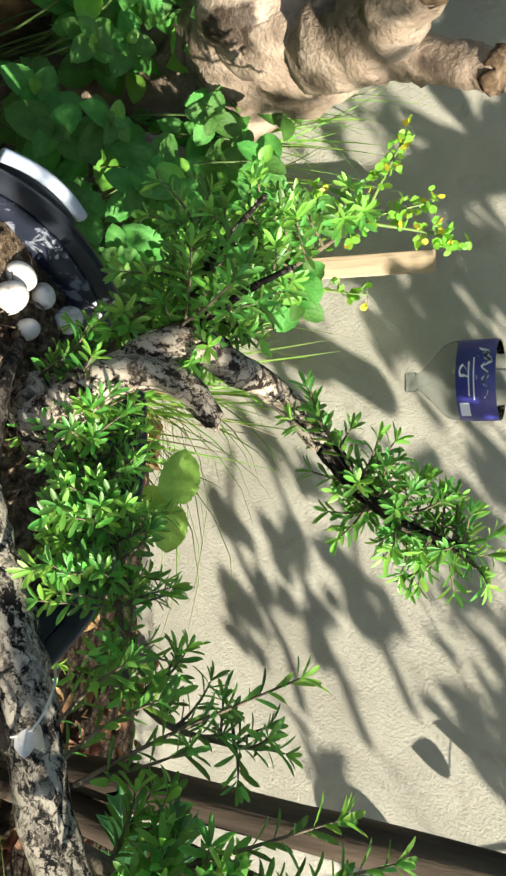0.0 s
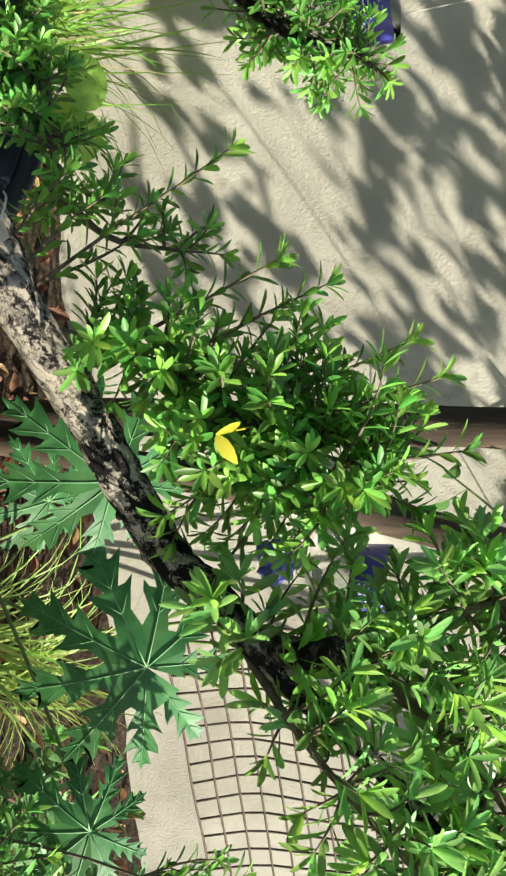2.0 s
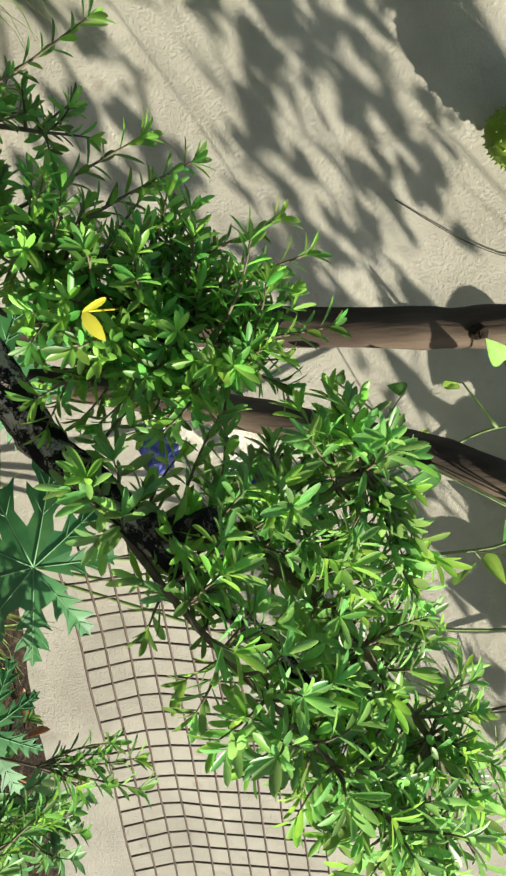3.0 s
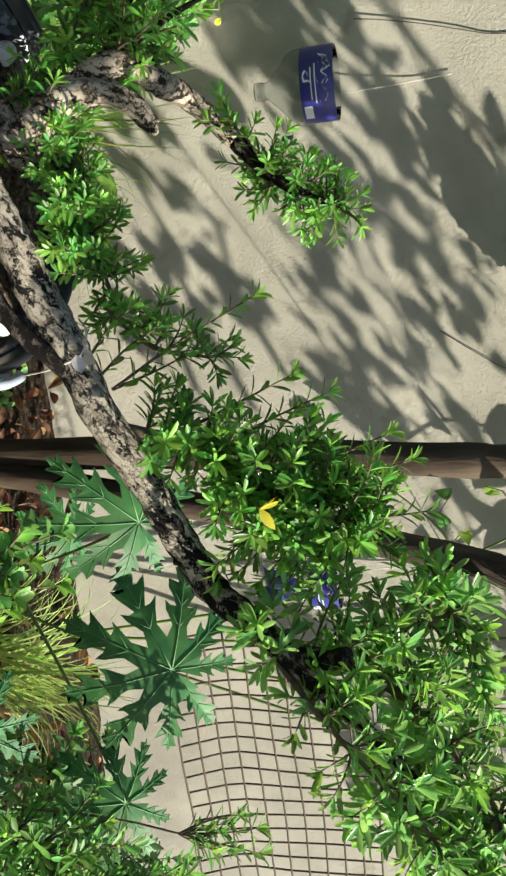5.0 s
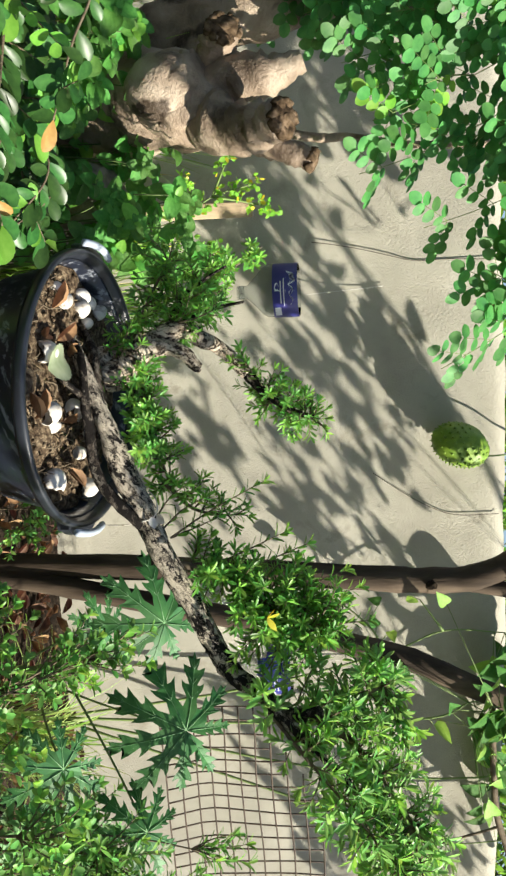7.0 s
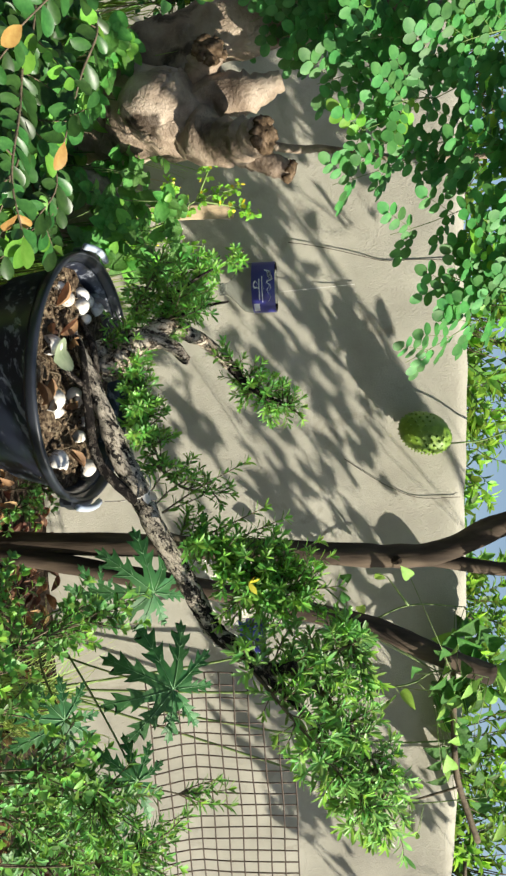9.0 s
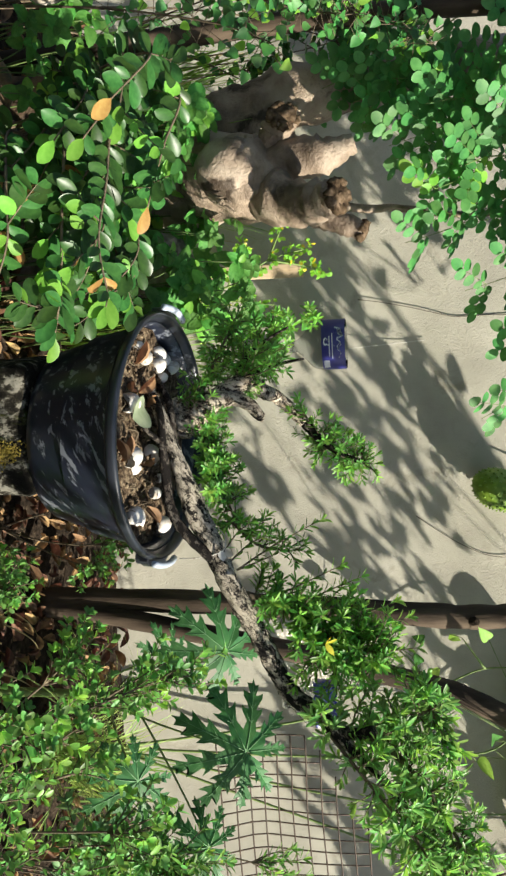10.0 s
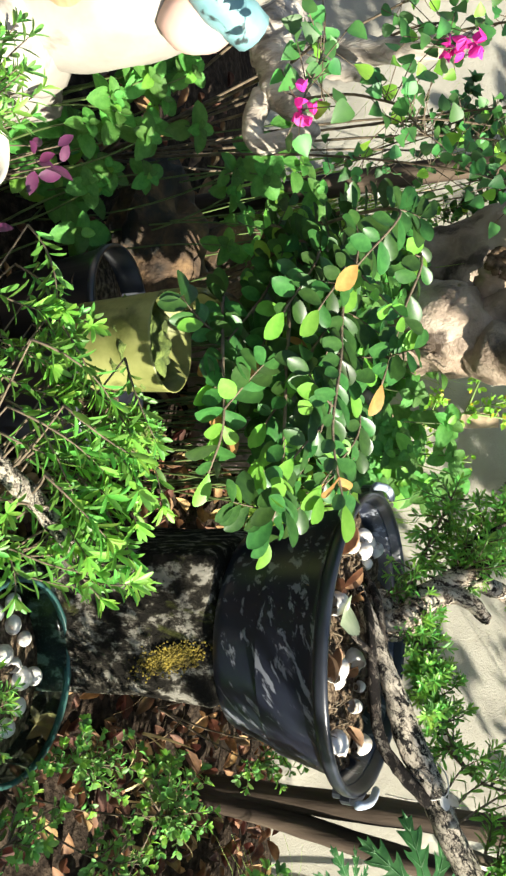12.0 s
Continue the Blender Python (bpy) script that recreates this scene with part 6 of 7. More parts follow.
def build_grass(label, centre, spread, count, length, seed, mats, lean=0.5):
    r = random.Random(seed)
    s = Shape()
    for _ in range(count):
        x, y = centre[0] + r.gauss(0, spread), centre[1] + r.gauss(0, spread * 0.7)
        z = centre[2]
        a, ln = r.uniform(0, 6.28), length * r.uniform(0.5, 1.15)
        out = Vector((math.cos(a), math.sin(a) - 0.25, 0))
        k = r.uniform(0.2, 1.0) * lean
        wide = r.uniform(0.0020, 0.0042)
        side = out.cross(Vector((0, 0, 1))).normalized()
        verts = []
        for i in range(7):
            t = i / 6
            p = Vector((x, y, z)) + out * (ln * k * t ** 1.3) + Vector((0, 0, ln * (t * (1 - 0.25 * k) - 0.55 * k * t ** 3)))
            w = wide * (1 - t ** 2) + 0.0002
            verts += [p - side * w, p + Vector((0, 0, -0.0006)), p + side * w]
        s.add(verts, [f for i in range(6) for f in ((3 * i, 3 * i + 1, 3 * i + 4, 3 * i + 3), (3 * i + 1, 3 * i + 2, 3 * i + 5, 3 * i + 4))], 1 if r.random() < 0.10 else 0)
    single("grass_clump", s, mats, label, "grass", kind="stuff")


build_grass("clump of long green grass at the wall foot", (-0.17, 1.45, 0.30), 0.06, 300, 0.62, 121, [L_GRASS, L_STRAW], 0.75)
build_grass("clump of long green grass at the wall foot", (-0.27, 1.48, 0.30), 0.05, 110, 0.56, 122, [L_GRASS, L_STRAW], 0.7)
build_grass("tall grass behind the stump", (-0.86, 1.44, 0.28), 0.10, 330, 0.82, 123, [L_GRASS, L_STRAW])
build_grass("tuft of pale arching grass beside the mesh", (0.94, 1.00, 0.24), 0.034, 120, 0.56, 124, [L_TUFT, L_GRASS], 0.9)
build_grass("tuft of pale arching grass beside the mesh", (1.16, 1.24, 0.25), 0.035, 90, 0.44, 125, [L_TUFT, L_GRASS], 0.9)
build_grass("dry grass on the litter", (0.45, 0.85, 0.22), 0.09, 24, 0.20, 126, [L_STRAW, L_GRASS], 0.9)
build_grass("tall grass at the left end of the wall", (-0.70, 1.58, 0.28), 0.08, 80, 0.80, 127, [L_GRASS, L_STRAW])


def build_lime_sprigs():
    sp = thing("lime_sprig", "wiry plant with lime green and yellow leaflets by the stake", "weed", (-0.26, 1.36, 0.28))
    r = random.Random(131)
    stems, leaves = Shape(), Shape()
    for pts in ([(-0.26, 1.36, 0.28), (-0.27, 1.36, 0.60), (-0.32, 1.38, 0.82), (-0.39, 1.40, 0.94), (-0.42, 1.43, 1.06)], [(-0.39, 1.40, 0.94), (-0.48, 1.42, 0.98), (-0.55, 1.44, 1.01)], [(-0.27, 1.36, 0.60), (-0.28, 1.38, 0.80), (-0.26, 1.40, 0.95)],
                [(-0.32, 1.38, 0.82), (-0.40, 1.36, 0.86), (-0.44, 1.36, 0.88)], [(-0.27, 1.37, 0.7), (-0.33, 1.37, 0.76), (-0.36, 1.36, 0.84)], [(-0.39, 1.40, 0.94), (-0.37, 1.43, 1.04), (-0.35, 1.44, 1.10)]):
        path = smooth_path(pts, 6)
        stems.tube(path, graded(0.004, 0.0015, len(path)), 6)
        for i in range(len(path) // 3, len(path)):
            for _ in range(3):
                if r.random() < 0.9:
                    q = path[i] + any_way(r) * 0.020
                    stems.tube([path[i], q], 0.0007, 3)
                    for k in range(3):
                        leaves.leaf("leaflet", q, any_way(r) + Vector((0, 0, 0.3)), any_way(r) + Vector((0, -0.6, 0.6)), r.uniform(0.011, 0.018), 1 if r.random() < 0.09 else 0)
    part("woody_stem", stems, GREEN_STEM, sp)
    part("foliage", leaves, [L_LIME, L_YELLOW], sp)


build_lime_sprigs()


def pinnate(r, leaves, wood, path, pairs_gap, leaflet, slot_young=0.03):
    """A twice-feathered frond: pairs of side stalks, each with pairs of round leaflets lying in one plane."""
    n = len(path)
    wood.tube(path, graded(0.0022, 0.0008, n), 5)
    run = 0.0
    for i in range(1, n - 1):
        run += (path[i + 1] - path[i]).length
        if run < pairs_gap:
            continue
        run = 0.0
        d = (path[i + 1] - path[i]).normalized()
        face = (Vector((0.25, -0.70, 0.60)) + any_way(r) * 0.25).normalized()
        flat = d.cross(face).normalized()
        k = 1 - 0.5 * i / n
        for sd in (-1, 1):
            way = (d * 0.6 + flat * sd + any_way(r) * 0.12).normalized()
            ln = 0.115 * k
            tip = path[i] + way * ln + Vector((0, 0, -0.014))
            wood.tube([path[i], tip], 0.0007, 3)
            m = max(2, int(ln / (leaflet * 0.66)))
            face2 = (face + any_way(r) * 0.22).normalized()
            perp = way.cross(face2).normalized()
            slot = 1 if r.random() < slot_young else 0
            for j in range(m):
                q = path[i].lerp(tip, (j + 0.55) / m)
                for s2 in (-1, 1):
                    leaves.leaf("leaflet", q, way * 0.35 + perp * s2 + any_way(r) * 0.08, face2 + any_way(r) * 0.12, leaflet * r.uniform(0.85, 1.1) * (0.8 + 0.25 * (j + 1) / m), slot)
            leaves.leaf("leaflet", tip, way, face2, leaflet * 1.1, slot)


def build_feathery_tree():
    t = thing("feathery_tree", "slender tree with feathery round leaflets hanging before the wall", "tree", (-0.84, 1.22, 0.27))
    r = random.Random(141)
    wood, leaves = Shape(), Shape()
    trunk = smooth_path([(-0.92, 1.10, 0.24), (-0.93, 1.08, 0.9), (-0.90, 1.02, 1.5), (-0.80, 0.95, 1.95), (-0.60, 0.92, 2.15)], 6)
    wood.tube(trunk, graded(0.03, 0.016, len(trunk)), 10, 0, 0.1)
    part("trunk", wood, POST, t)
    wood = Shape()
    for start, mids, end in (((-0.60, 0.92, 2.15), (-0.20, 0.91, 1.95), (0.035, 0.915, 1.49)), ((-0.60, 0.92, 2.15), (-0.30, 0.92, 1.95), (-0.12, 0.93, 1.56)), ((-0.70, 0.93, 2.1), (-0.35, 0.93, 1.88), (-0.26, 0.94, 1.46)),
                             ((-0.80, 0.95, 1.95), (-0.46, 0.95, 1.75), (-0.38, 0.97, 1.33)), ((-0.80, 0.95, 1.95), (-0.58, 0.93, 1.72), (-0.48, 0.94, 1.36)), ((-0.86, 0.98, 1.7), (-0.66, 0.95, 1.62), (-0.60, 0.96, 1.30)),
                             ((-0.80, 0.95, 1.95), (-0.66, 0.88, 1.78), (-0.62, 0.86, 1.52)), ((-0.70, 0.93, 2.1), (-0.48, 0.88, 1.92), (-0.40, 0.86, 1.60)),
                             ((-0.60, 0.92, 2.15), (-0.38, 0.86, 1.98), (-0.24, 0.85, 1.70)), ((-0.90, 1.02, 1.5), (-0.86, 1.1, 1.40), (-0.78, 1.12, 1.14)), ((-0.86, 0.98, 1.7), (-0.76, 1.02, 1.55), (-0.70, 1.05, 1.28))):
        s, m, e = Vector(start), Vector(mids), Vector(end)
        path = [s.lerp(m, k / 17).lerp(m.lerp(e, k / 17), k / 17) for k in range(18)]
        pinnate(r, leaves, wood, path, 0.050, 0.031)
        for _ in range(4):
            q = path[7 + r.randrange(8)]
            e2 = q + Vector((r.uniform(-0.09, 0.09), r.uniform(-0.10, 0.04), r.uniform(-0.16, -0.05)))
            pinnate(r, leaves, wood, twig_to(r, q, e2, -0.2, 8), 0.042, 0.029)
    part("twig_frame", wood, GREEN_STEM, t)
    part("foliage", leaves, [L_MORINGA, L_LIME], t, "round leaflets in feathered fronds")


build_feathery_tree()


def build_bougainvillea():
    b = thing("bougainvillea", "straggling bougainvillea with heart-shaped leaves and magenta flowers", "bougainvillea", (-0.95, 0.75, 0.24))
    r = random.Random(151)
    wood, leaves = Shape(), Shape()
    for pts in ([(-0.95, 0.75, 0.24), (-0.95, 0.5, 0.7), (-0.85, 0.2, 0.86), (-0.70, 0.03, 0.87)], [(-0.95, 0.75, 0.24), (-0.98, 0.55, 0.8), (-0.92, 0.36, 0.98), (-0.86, 0.313, 1.01)], [(-0.95, 0.75, 0.24), (-0.90, 0.65, 0.8), (-0.84, 0.5, 1.06), (-0.78, 0.42, 1.16)],
                [(-0.95, 0.75, 0.24), (-1.05, 0.7, 0.9), (-1.0, 0.6, 1.2), (-0.9, 0.5, 1.32)], [(-0.95, 0.75, 0.24), (-0.92, 0.8, 0.9), (-0.84, 0.75, 1.15), (-0.80, 0.68, 1.25)], [(-0.95, 0.75, 0.24), (-0.88, 0.45, 0.75), (-0.80, 0.3, 0.92), (-0.72, 0.22, 0.98)],
                [(-0.95, 0.75, 0.24), (-1.1, 0.5, 0.8), (-1.06, 0.36, 1.02), (-1.0, 0.3, 1.1)], [(-0.95, 0.75, 0.24), (-1.0, 0.9, 0.8), (-0.95, 0.95, 1.1), (-0.85, 0.9, 1.3), (-0.78, 0.85, 1.4)], [(-0.95, 0.75, 0.24), (-1.15, 0.8, 0.8), (-1.2, 0.75, 1.1), (-1.1, 0.7, 1.35)], [(-0.95, 0.75, 0.24), (-0.85, 0.6, 0.7), (-0.76, 0.5, 0.98), (-0.70, 0.46, 1.10)], [(-0.95, 0.75, 0.24), (-1.0, 1.1, 0.8), (-0.96, 1.25, 1.1), (-0.88, 1.3, 1.25)], [(-0.95, 0.75, 0.24), (-1.1, 1.2, 0.7), (-1.12, 1.35, 1.0), (-1.02, 1.4, 1.2)], [(-0.95, 0.75, 0.24), (-0.95, 1.2, 0.7), (-0.86, 1.35, 0.95), (-0.80, 1.38, 1.12)]):
        path = smooth_path(pts, 9)
        n = len(path)
        wood.tube(path, graded(0.0034, 0.0012, n), 6, 0, 0.1)
        front = pts[-1][1] < 0.45
        for i in range(int(n * (0.6 if front else 0.4)), n):
            for _ in range(3 if front else 5):
                q = path[i] + any_way(r) * r.uniform(0.01, 0.07)
                wood.tube([path[i], q], 0.0008, 3)
                leaves.leaf("heart", q, any_way(r) + Vector((0, -0.3, -0.3)), Vector((0.2, -0.7, 0.6)) + any_way(r) * 0.4, r.uniform(0.017, 0.027), 1 if r.random() < 0.14 else 0)
    part("woody_stem", wood, TWIG, b)
    part("foliage", leaves, [L_BOUGAIN, L_LIME], b)
    for c, k in (((-0.70, 0.025, 0.877), 5), ((-0.863, 0.313, 1.019), 6), ((-0.905, 0.585, 1.195), 22), ((-0.775, 0.12, 1.049), 4)):
        s = Shape()
        for _ in range(k):
            m = Vector(c) + any_way(r) * 0.014 + Vector((0, 0, -0.0045 * _ if k > 8 else 0))
            ax = any_way(r)
            o = ax.orthogonal().normalized()
            for j in range(3):
                w = Matrix.Rotation(j * 2.094, 3, ax) @ o
                s.leaf("bract", m, w + ax * 0.9, ax - w * 0.2, r.uniform(0.012, 0.018))
        part("flower", s, BRACT, b, "cluster of magenta papery bracts")


build_bougainvillea()


def build_right_tree():
    """The tree at the right whose branches throw the dappled shade on the wall."""
    t = thing("broadleaf_tree", "small broad-leaved tree shading the wall", "tree", (4.05, 0.80, 0.22))
    wood = Shape()
    trunk = smooth_path([(4.05, 0.80, 0.15), (4.02, 0.82, 1.0), (3.95, 0.85, 2.0), (3.9, 0.88, 2.8), (3.85, 0.85, 3.5)], 6)
    wood.tube(trunk, graded(0.06, 0.03, len(trunk)), 12, 0, 0.12)
    part("trunk", wood, POST, t)

    def shade(stops, d, seed, per=7, size=0.105, spread=0.055):
        """A bough of long hanging leaves, d metres out from the wall towards the sun, over each stop (x, z) on the wall or (x, y, z) on the pots."""
        rr = random.Random(seed)
        pts = [Vector((s[0], wall_y(s[0]), s[1])) + SUN_WAY * (d / -SUN_WAY.y) if len(s) == 2 else Vector(s) + SUN_WAY * d for s in stops]
        over = trunk[-1].lerp(pts[-1], 0.6) + Vector((0, 0, 0.3))
        w, lv = Shape(), Shape()
        path = smooth_path([trunk[-1], over] + pts[::-1], 8)
        w.tube(path, graded(0.006, 0.0007, len(path), 0.09), 6, 0, 0.1)
        for p in pts:
            for _ in range(per):
                q = p + Vector((rr.gauss(0, spread), rr.gauss(0, spread), rr.gauss(0, spread * 0.6)))
                w.tube(twig_to(rr, p, q, 0.2, 4), 0.0012, 4)
                way = Vector((-0.80, 0.0, -0.45)) + any_way(rr) * 0.35
                lv.leaf("long", q, way, SUN_WAY + any_way(rr) * 0.7, size * rr.uniform(0.65, 1.15), 1 if rr.random() < 0.15 else 0)
        b = part("bough", w, TWIG, t)
        part("foliage", lv, [L_FAR, L_YOUNG], b)

    def shade_stem(stops, clumps, d, seed):
        """A leafy stem d metres out from the wall towards the sun, along the stops (x, z), with bunches of leaves at the clumps."""
        rr = random.Random(seed)
        out = SUN_WAY * (d / -SUN_WAY.y)
        pts = [Vector((x, wall_y(x), z)) + out for x, z in stops]
        w, lv = Shape(), Shape()
        stem = smooth_path(pts, 6)
        w.tube(stem, graded(0.005, 0.009, len(stem)), 7, 0, 0.15)
        w.tube(smooth_path([pts[-1], trunk[-1].lerp(pts[-1], 0.6) + Vector((0, 0, 0.3)), trunk[-1]], 8), 0.0009, 5)
        for x, z in clumps:
            c = Vector((x, wall_y(x), z)) + out
            for _ in range(6):
                q = c + Vector((rr.gauss(0, 0.016), rr.gauss(0, 0.016), rr.gauss(0, 0.016)))
                w.tube([stem[near_on(stem, q)], q], 0.0015, 4)
                lv.leaf("oval", q, Vector((-0.80, 0.0, -0.35)) + any_way(rr) * 0.5, SUN_WAY + any_way(rr) * 0.4, rr.uniform(0.05, 0.085), 0)
        part("foliage", lv, [L_FAR, L_YOUNG], part("bough", w, TWIG, t))

    shade([(-0.43, 1.10), (-0.30, 1.15), (-0.12, 1.19), (0.0, 1.22), (0.06, 1.29), (0.19, 1.21), (0.27, 1.32), (0.38, 1.43)], 0.80, 162, 12, 0.115)
    shade([(-0.42, 1.23), (-0.31, 1.27), (-0.13, 1.33), (0.02, 1.38), (0.18, 1.47)], 0.66, 163, 6)
    shade([(-0.20, 1.02), (0.09, 1.10), (0.31, 1.06), (0.45, 1.13), (0.56, 1.09), (0.69, 1.17)], 0.92, 164, 11, 0.115)
    shade([(0.40, 1.24), (0.55, 1.30), (0.71, 1.37)], 0.75, 165, 10)
    shade_stem([(0.009, 0.512), (0.208, 0.519), (0.343, 0.587), (0.471, 0.665), (0.587, 0.704)], [(0.38, 0.55), (0.48, 0.575), (0.22, 0.53), (0.36, 0.60)], 0.85, 169)
    shade_stem([(0.032, 0.603), (0.18, 0.669), (0.291, 0.696), (0.419, 0.747), (0.542, 0.808), (0.642, 0.854)], [(0.043, 0.609), (0.269, 0.681), (0.30, 0.70), (0.397, 0.747), (0.522, 0.796)], 0.9, 172)
    shade_stem([(0.12, 0.78), (0.185, 0.811), (0.325, 0.837), (0.428, 0.884), (0.56, 0.95)], [(0.306, 0.803), (0.33, 0.84), (0.418, 0.878), (0.15, 0.79)], 0.95, 170)
    shade([(0.725, 0.765), (0.77, 0.80), (0.80, 0.85)], 0.9, 179, 4, 0.10, 0.02)
    shade([(1.26, 0.98), (1.41, 1.05), (1.52, 1.09), (1.63, 1.13), (1.78, 1.20), (1.85, 1.16)], 0.75, 166, 15, 0.13)
    shade([(1.12, 1.43), (1.30, 1.46), (1.62, 1.53), (1.75, 1.6)], 0.6, 167, 9, 0.11)
    shade([(-0.58, 0.78), (-0.44, 0.82), (-0.33, 0.86), (-0.25, 0.93), (-0.17, 1.0)], 0.85, 173, 6)
    shade([(-1.15, 1.0), (-1.0, 1.12), (-0.85, 1.08), (-0.95, 1.3), (-0.75, 1.22), (-0.65, 1.12), (-0.72, 1.42), (-0.58, 1.32), (-1.25, 1.2), (-1.12, 1.35)], 0.75, 174, 18, 0.13)
    shade([(-0.14, 0.45, 0.74), (-0.07, 0.41, 0.66), (0.0, 0.40, 0.74), (0.06, 0.41, 0.60), (0.12, 0.42, 0.70), (-0.03, 0.42, 0.56)], 2.3, 175, 7, 0.095, 0.035)
    shade([(-0.1, 0.15, 0.12), (0.1, 0.10, 0.12), (0.22, 0.25, 0.12), (0.35, 0.05, 0.12), (0.22, 0.42, 0.15), (0.42, 0.28, 0.14), (0.5, 0.1, 0.12)], 2.5, 176, 24, 0.14, 0.09)
    shade([(0.325, 1.60, 1.59), (0.335, 1.60, 1.63), (0.35, 1.60, 1.66), (0.345, 1.60, 1.60)], 0.55, 177, 14, 0.085, 0.016)
    shade([(-0.62, 0.95, 0.60), (-0.52, 0.92, 0.68), (-0.44, 0.95, 0.62)], 2.4, 178, 14, 0.11, 0.07)
    shade([(-0.40, 1.06), (-0.33, 1.03), (-0.24, 1.0), (-0.15, 1.015)], 0.8, 180, 13, 0.10, 0.030)
    shade([(-0.70, 0.86), (-0.56, 0.90), (-0.47, 0.98), (-0.55, 1.02)], 0.9, 171, 8)

    # bough that reaches over the path and dapples the pots
    w, lv, rr = Shape(), Shape(), random.Random(168)
    path = smooth_path([trunk[-1], (2.6, 0.5, 3.4), (1.7, 0.35, 2.9), (1.1, -0.15, 2.35), (0.75, -0.30, 2.08), (0.45, -0.42, 1.98), (0.15, -0.50, 1.95)], 8)
    w.tube(path, graded(0.014, 0.003, len(path)), 8, 0, 0.1)
    for _ in range(46):
        at = path[rr.randrange(int(len(path) * 0.45), len(path))]
        end = at + Vector((rr.uniform(-0.2, 0.2), rr.uniform(-0.2, 0.2), rr.uniform(-0.04, 0.2)))
        spray(rr, lv, w, twig_to(rr, at, end, 0.2), "long", 0.055, 0.03, 45, 0.15, young=0.1, twig=0.0014, tuft=3)
    part("foliage", lv, [L_FAR, L_YOUNG], part("bough", w, TWIG, t))


build_right_tree()


POLE_LEAVES = ((0.90, 1.57, 3), (0.86, 1.62, 5), (0.93, 1.67, 6), (0.97, 1.60, 5), (1.05, 1.66, 5), (1.13, 1.61, 4), (0.69, 1.46, 1), (0.80, 1.36, 2))      # x, z and number along the pole


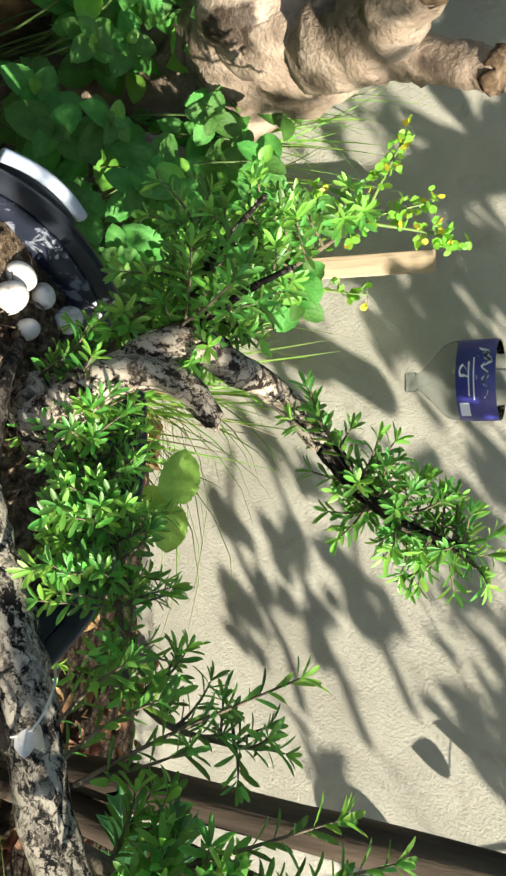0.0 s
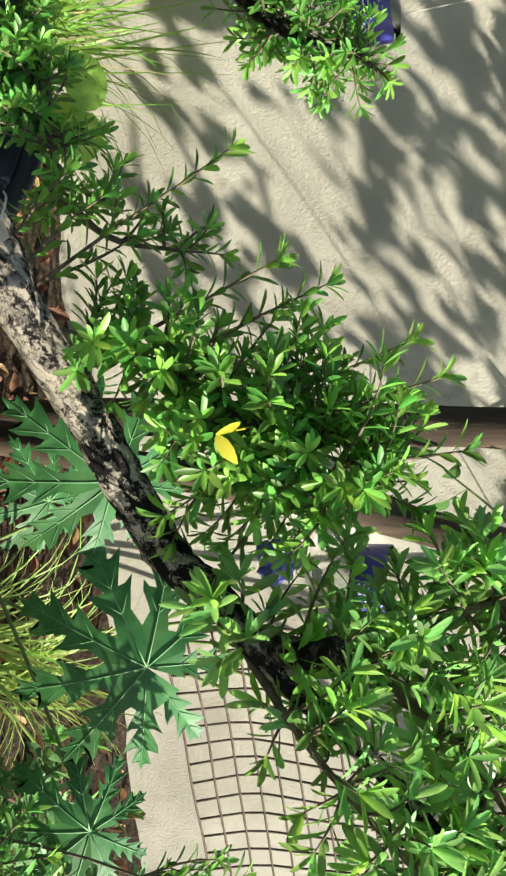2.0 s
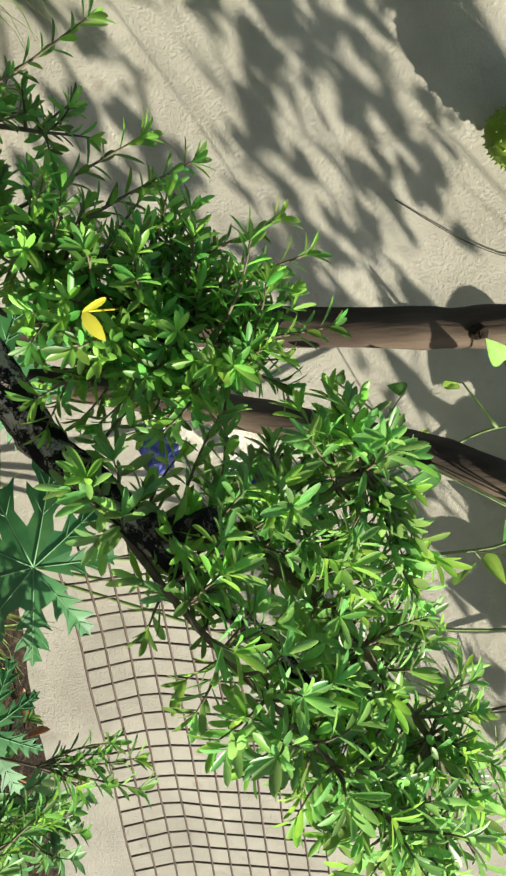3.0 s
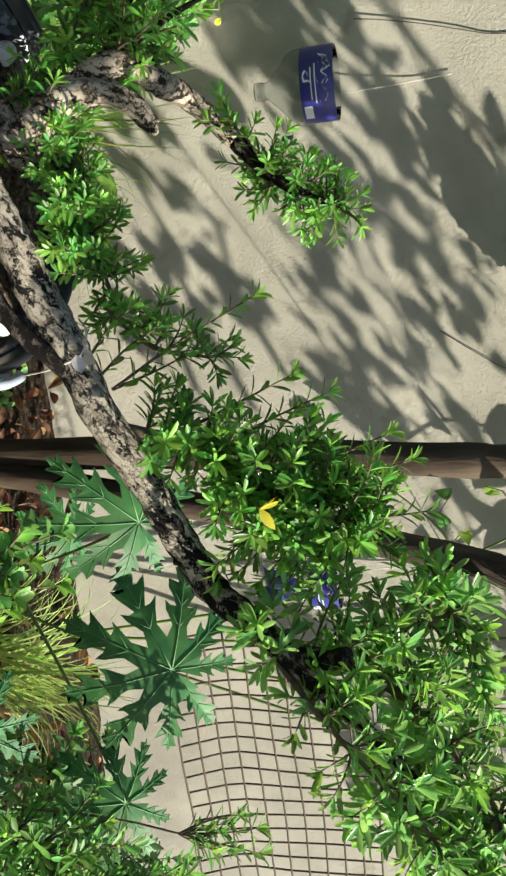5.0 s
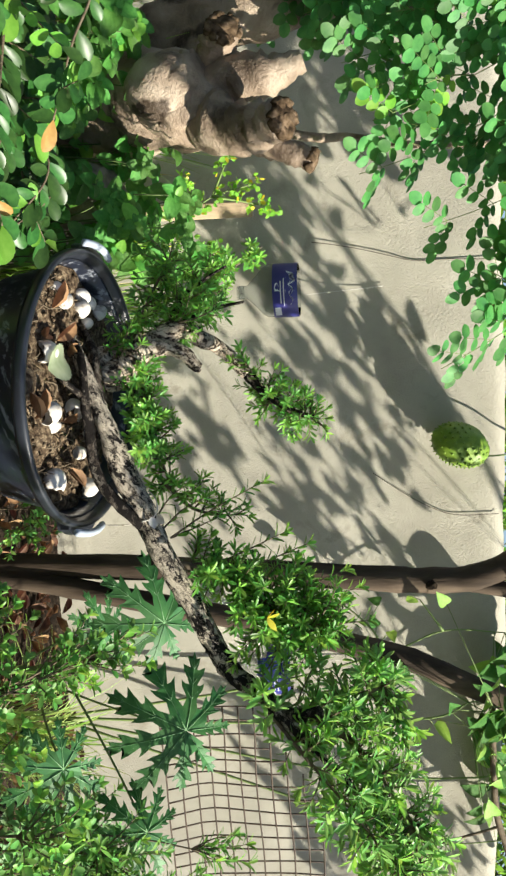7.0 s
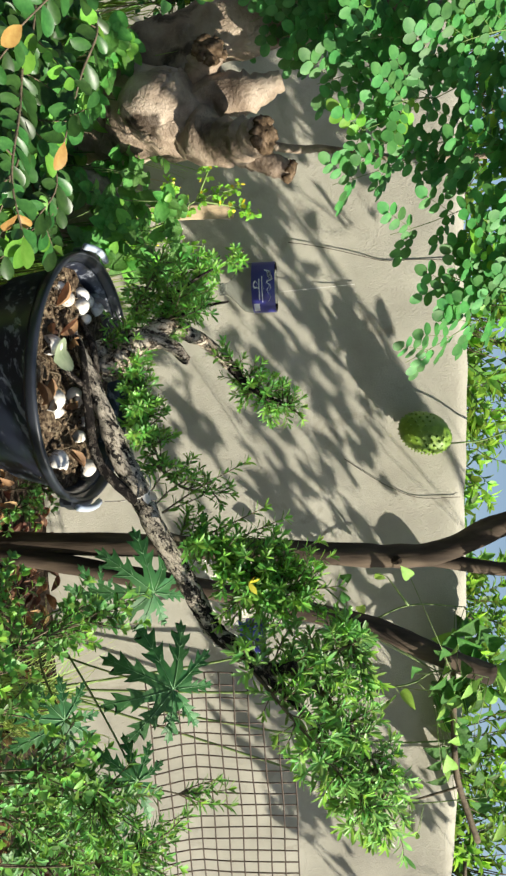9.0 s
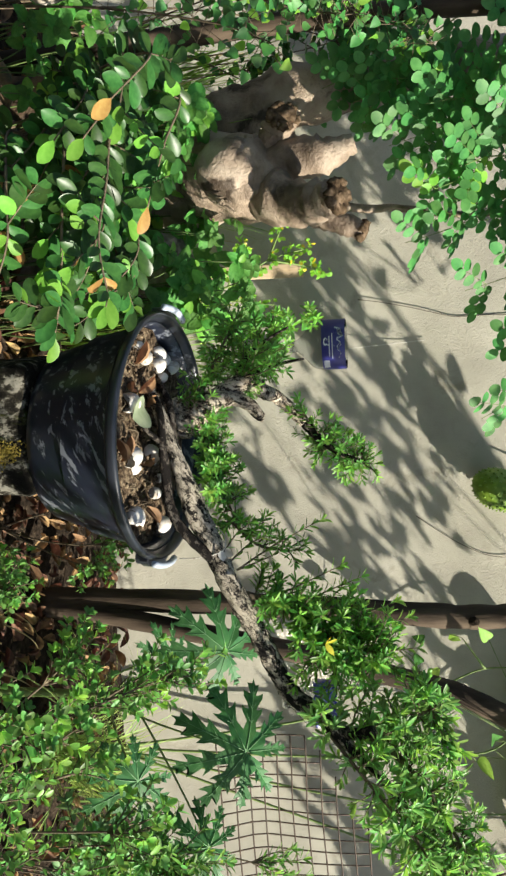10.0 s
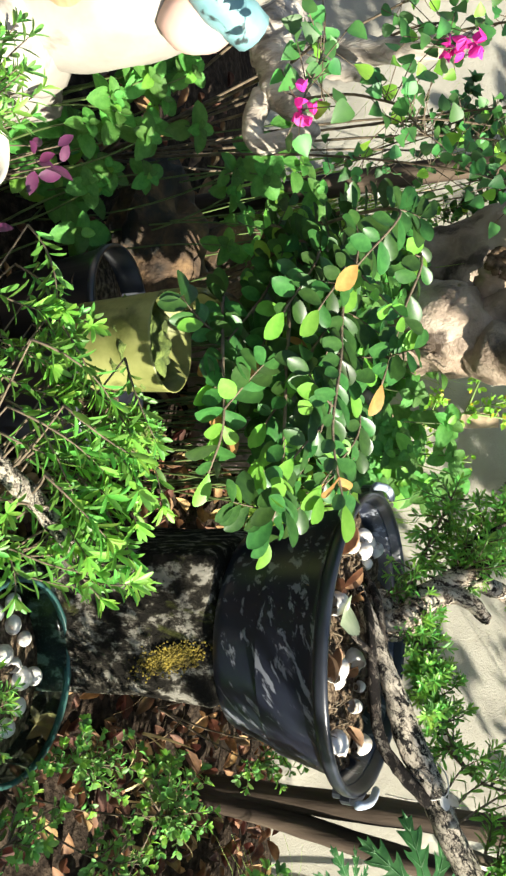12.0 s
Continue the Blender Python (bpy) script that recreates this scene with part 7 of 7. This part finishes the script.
def build_wall_creeper():
    c = thing("broad_leaved_creeper", "climber with large heart-shaped leaves over the wall top", "creeper", (1.25, 1.56, 0.26))
    r = random.Random(171)
    wood = Shape()
    me, me2, me3 = one_leaf("broad", L_CREEPER, "leaf"), one_leaf("broad", L_FRESH_BROAD, "leaf"), one_leaf("long", L_LIME, "leaf")
    vines = ([(1.25, 1.56, 0.26), (1.15, 1.58, 0.9), (1.02, 1.57, 1.36), (0.94, 1.57, 1.55), (0.96, 1.60, 1.74)], [(1.25, 1.56, 0.26), (1.27, 1.58, 1.0), (1.24, 1.57, 1.5), (1.18, 1.57, 1.64), (1.22, 1.60, 1.78)],
             [(1.25, 1.56, 0.26), (1.42, 1.55, 1.2), (1.44, 1.56, 1.65), (1.41, 1.60, 1.80)], [(1.25, 1.56, 0.26), (1.6, 1.54, 1.3), (1.68, 1.55, 1.5), (1.67, 1.58, 1.82)], [(1.02, 1.57, 1.36), (0.93, 1.56, 1.33), (0.81, 1.57, 1.20)], [(0.94, 1.57, 1.55), (0.84, 1.58, 1.48)])
    wood_paths = [smooth_path(v, 6) for v in vines]
    for path in wood_paths:
        wood.tube(path, graded(0.005, 0.002, len(path)), 6)
    for x, z, count in ((0.84, 1.49, 1), (1.06, 1.79, 5), (1.10, 1.70, 5), (1.14, 1.80, 9), (1.24, 1.70, 9), (1.26, 1.84, 8), (1.36, 1.74, 6), (1.48, 1.70, 5), (1.55, 1.80, 5), (1.68, 1.83, 6), (1.72, 1.45, 6), (1.80, 1.52, 7), (0.93, 1.34, 3), (0.81, 1.20, 2), (1.27, 1.48, 2)):
        for _ in range(count):
            q = Vector((x + r.gauss(0, 0.045), 1.61 + r.uniform(-0.04, 0.03), z + r.gauss(0, 0.035)))
            low = x > 1.7 and z < 1.6
            leaf_part("leaf", me3 if low else me2 if r.random() < 0.28 else me, c, q, Vector((r.uniform(-1, 1), -0.4, r.uniform(-0.8, 0.5))), Vector((0.3, -0.8, 0.5)) + any_way(r) * 0.5, r.uniform(0.045, 0.06) if low or x < 0.95 else r.uniform(0.075, 0.115))
            near = min((p for path in wood_paths for p in path), key=lambda p: (p - q).length)
            wood.tube([near, q], 0.0013, 4)
    old = smooth_path([(1.05, 1.58, 1.70), (1.30, 1.57, 1.70), (1.56, 1.57, 1.71), (1.72, 1.58, 1.75), (1.85, 1.58, 1.79)], 6)
    bare = Shape()
    bare.tube(old, graded(0.010, 0.012, len(old)), 9, 0, 0.15)
    bare.tube(smooth_path([(1.62, 1.57, 1.73), (1.66, 1.56, 1.60), (1.70, 1.56, 1.48)], 5), graded(0.005, 0.003, 11), 7, 0, 0.15)
    part("woody_stem", bare, TWIG, c, "bare brown stem")
    pole_vine = smooth_path([(1.24, 1.57, 1.5), (1.10, 1.30, 1.58), (0.98, 1.10, 1.58), (0.90, 1.05, 1.62), (0.92, 1.05, 1.72)], 6)
    wood.tube(pole_vine, graded(0.0016, 0.0008, len(pole_vine)), 6)
    for x, z, count in POLE_LEAVES:
        for _ in range(count):
            q = Vector((x + r.gauss(0, 0.03), 1.05 + r.uniform(-0.04, 0.04), z + r.gauss(0, 0.025)))
            leaf_part("leaf", me2 if r.random() < 0.25 else me, c, q, Vector((r.uniform(-1, 1), -0.4, r.uniform(-0.8, 0.5))), Vector((0.3, -0.8, 0.5)) + any_way(r) * 0.4, r.uniform(0.045, 0.07))
            near = min(pole_vine, key=lambda p: (p - q).length)
            wood.tube([near, q], 0.0012, 4)
    part("vine_frame", wood, GREEN_STEM, c)


build_wall_creeper()


# ---- trees beyond the wall ----
def build_far_tree(x, y, h, seed, mats, spread=0.7, count=150):
    t = thing("tree_beyond_wall", "leafy tree beyond the wall in bright sun", "tree", (x, y, 0.1), "trees beyond the wall")
    r = random.Random(seed)
    wood, leaves = Shape(), Shape()
    trunk = smooth_path([(x, y, 0.1), (x + 0.05, y, h * 0.5), (x, y + 0.05, h)], 6)
    wood.tube(trunk, graded(0.05, 0.02, len(trunk)), 8, 0, 0.1)
    for _ in range(count):
        end = in_ball(r, (x, y, h), (spread, spread * 0.7, spread * 0.8))
        at = trunk[max(2, near_on(trunk, end) - 1)]
        mid = at.lerp(end, 0.7)
        wood.tube(twig_to(r, at, mid, 0.1, 5), graded(0.006, 0.002, 5), 4)
        spray(r, leaves, wood, twig_to(r, mid, end, 0.1), "long", 0.075, 0.022, 50, 0.0, young=0.5, twig=0.002)
    part("trunk", wood, TWIG, t)
    part("foliage", leaves, mats, t)


for i, (x, y, h) in enumerate(((-0.9, 2.7, 1.9), (0.0, 2.6, 1.75), (0.45, 3.0, 1.7), (1.35, 2.7, 1.65), (2.1, 2.5, 1.7), (3.0, 2.9, 1.9), (0.8, 4.0, 1.9), (-1.9, 3.0, 2.0), (2.2, 4.2, 2.0))):
    build_far_tree(x, y, h, 180 + i, [L_FAR, L_LIME])


# ---- leaf litter ----
def build_litter():
    r = random.Random(201)
    s = Shape()
    for _ in range(3000):
        x, y = r.gauss(0.15, 0.95), r.gauss(0.75, 0.75)
        if (y < 0.34 or x > 0.40 and y < 0.64) and r.random() < 0.86 or -0.17 < x < 0.13 and 0.42 < y < 0.82 or y > wall_y(x) - 0.04 or (-1.05 < x < -0.32 and 0.25 < y < 0.72 and r.random() < 0.9):
            continue
        z = ground_z(x, y) + 0.012 + 0.02 * r.random()
        s.leaf("dry", (x, y, z), (r.uniform(-1, 1), r.uniform(-1, 1), r.uniform(-0.2, 0.35)), Vector((0, -0.2, 1)) + any_way(r) * 0.7, r.uniform(0.03, 0.068))
    single("leaf_litter", s, L_DRY, "brown dead leaves covering the soil", "leaf litter", kind="stuff")
    me = one_leaf("dry", L_DRY, "dry_leaf")
    for x, y, a, k in ((-0.093, 0.536, 40, 0.052), (-0.116, 0.486, 200, 0.045), (0.029, 0.437, 100, 0.055), (0.05, 0.53, 10, 0.04), (0.14, 0.54, 300, 0.05), (-0.06, 0.58, 150, 0.05), (-0.15, 0.53, 80, 0.05), (-0.02, 0.42, 250, 0.05)):
        ob = new("dry_leaf", me)
        ob.matrix_basis = pose(*on_soil(x, y, 0.006), 8, 6, a) @ Matrix.Scale(k, 4)
        tagged(ob, "curled brown dead leaf on the pot soil", "dead leaf", "dead leaves in the pot")
    for x, y, z, a, k, mat_leaf in ((-0.052, 0.455, 0.800, 8, 0.085, one_leaf("round", L_PALE, "leaf")),):
        ob = new("fallen_leaf", mat_leaf)
        ob.matrix_basis = pose(x, y, z, 10, -10, a) @ Matrix.Scale(k, 4)
        tagged(ob, "fallen bleached green leaf on the pot soil", "leaf")
    s = Shape()
    s.leaf("bract", (0.218, 0.495, 0.955), (0.5, -0.3, 0.8), (0.4, -0.8, 0.5), 0.023)
    s.leaf("bract", (0.222, 0.495, 0.945), (0.8, -0.3, 0.2), (0.4, -0.8, 0.5), 0.022)
    s.tube(smooth_path([(0.255, 0.555, 0.845), (0.24, 0.51, 0.90), (0.222, 0.495, 0.95), (0.20, 0.52, 0.95), (0.19, 0.55, 0.93)], 4), 0.0012, 5)
    single("plant_tie", s, SHELL, "white plastic tie wired round the trunk", "plant tie")

    rr = random.Random(5)
    for x, y, z in ((-0.765, 0.20, 0.45), (-0.665, 0.20, 0.35)):
        plant = thing("purple_plant", "small plant with dull purple leaves by the cream pot", "plant", (x, y + 0.05, ground_z(x, y + 0.05)), "purple plants")
        leaves, stems = Shape(), Shape()
        base = Vector((x, y + 0.05, ground_z(x, y + 0.05)))
        for _ in range(9):
            end = in_ball(rr, (x, y, z), (0.04, 0.03, 0.03))
            stems.tube(twig_to(rr, base, end, 0.1, 5), 0.0012, 4)
            leaves.leaf("oval", end, any_way(rr) + Vector((0, -0.2, 0.2)), Vector((0, -0.6, 0.8)) + any_way(rr) * 0.4, rr.uniform(0.026, 0.040))
        part("stem", stems, TWIG, plant)
        part("foliage", leaves, PURPLE, plant, "dull purple leaves")


build_litter()
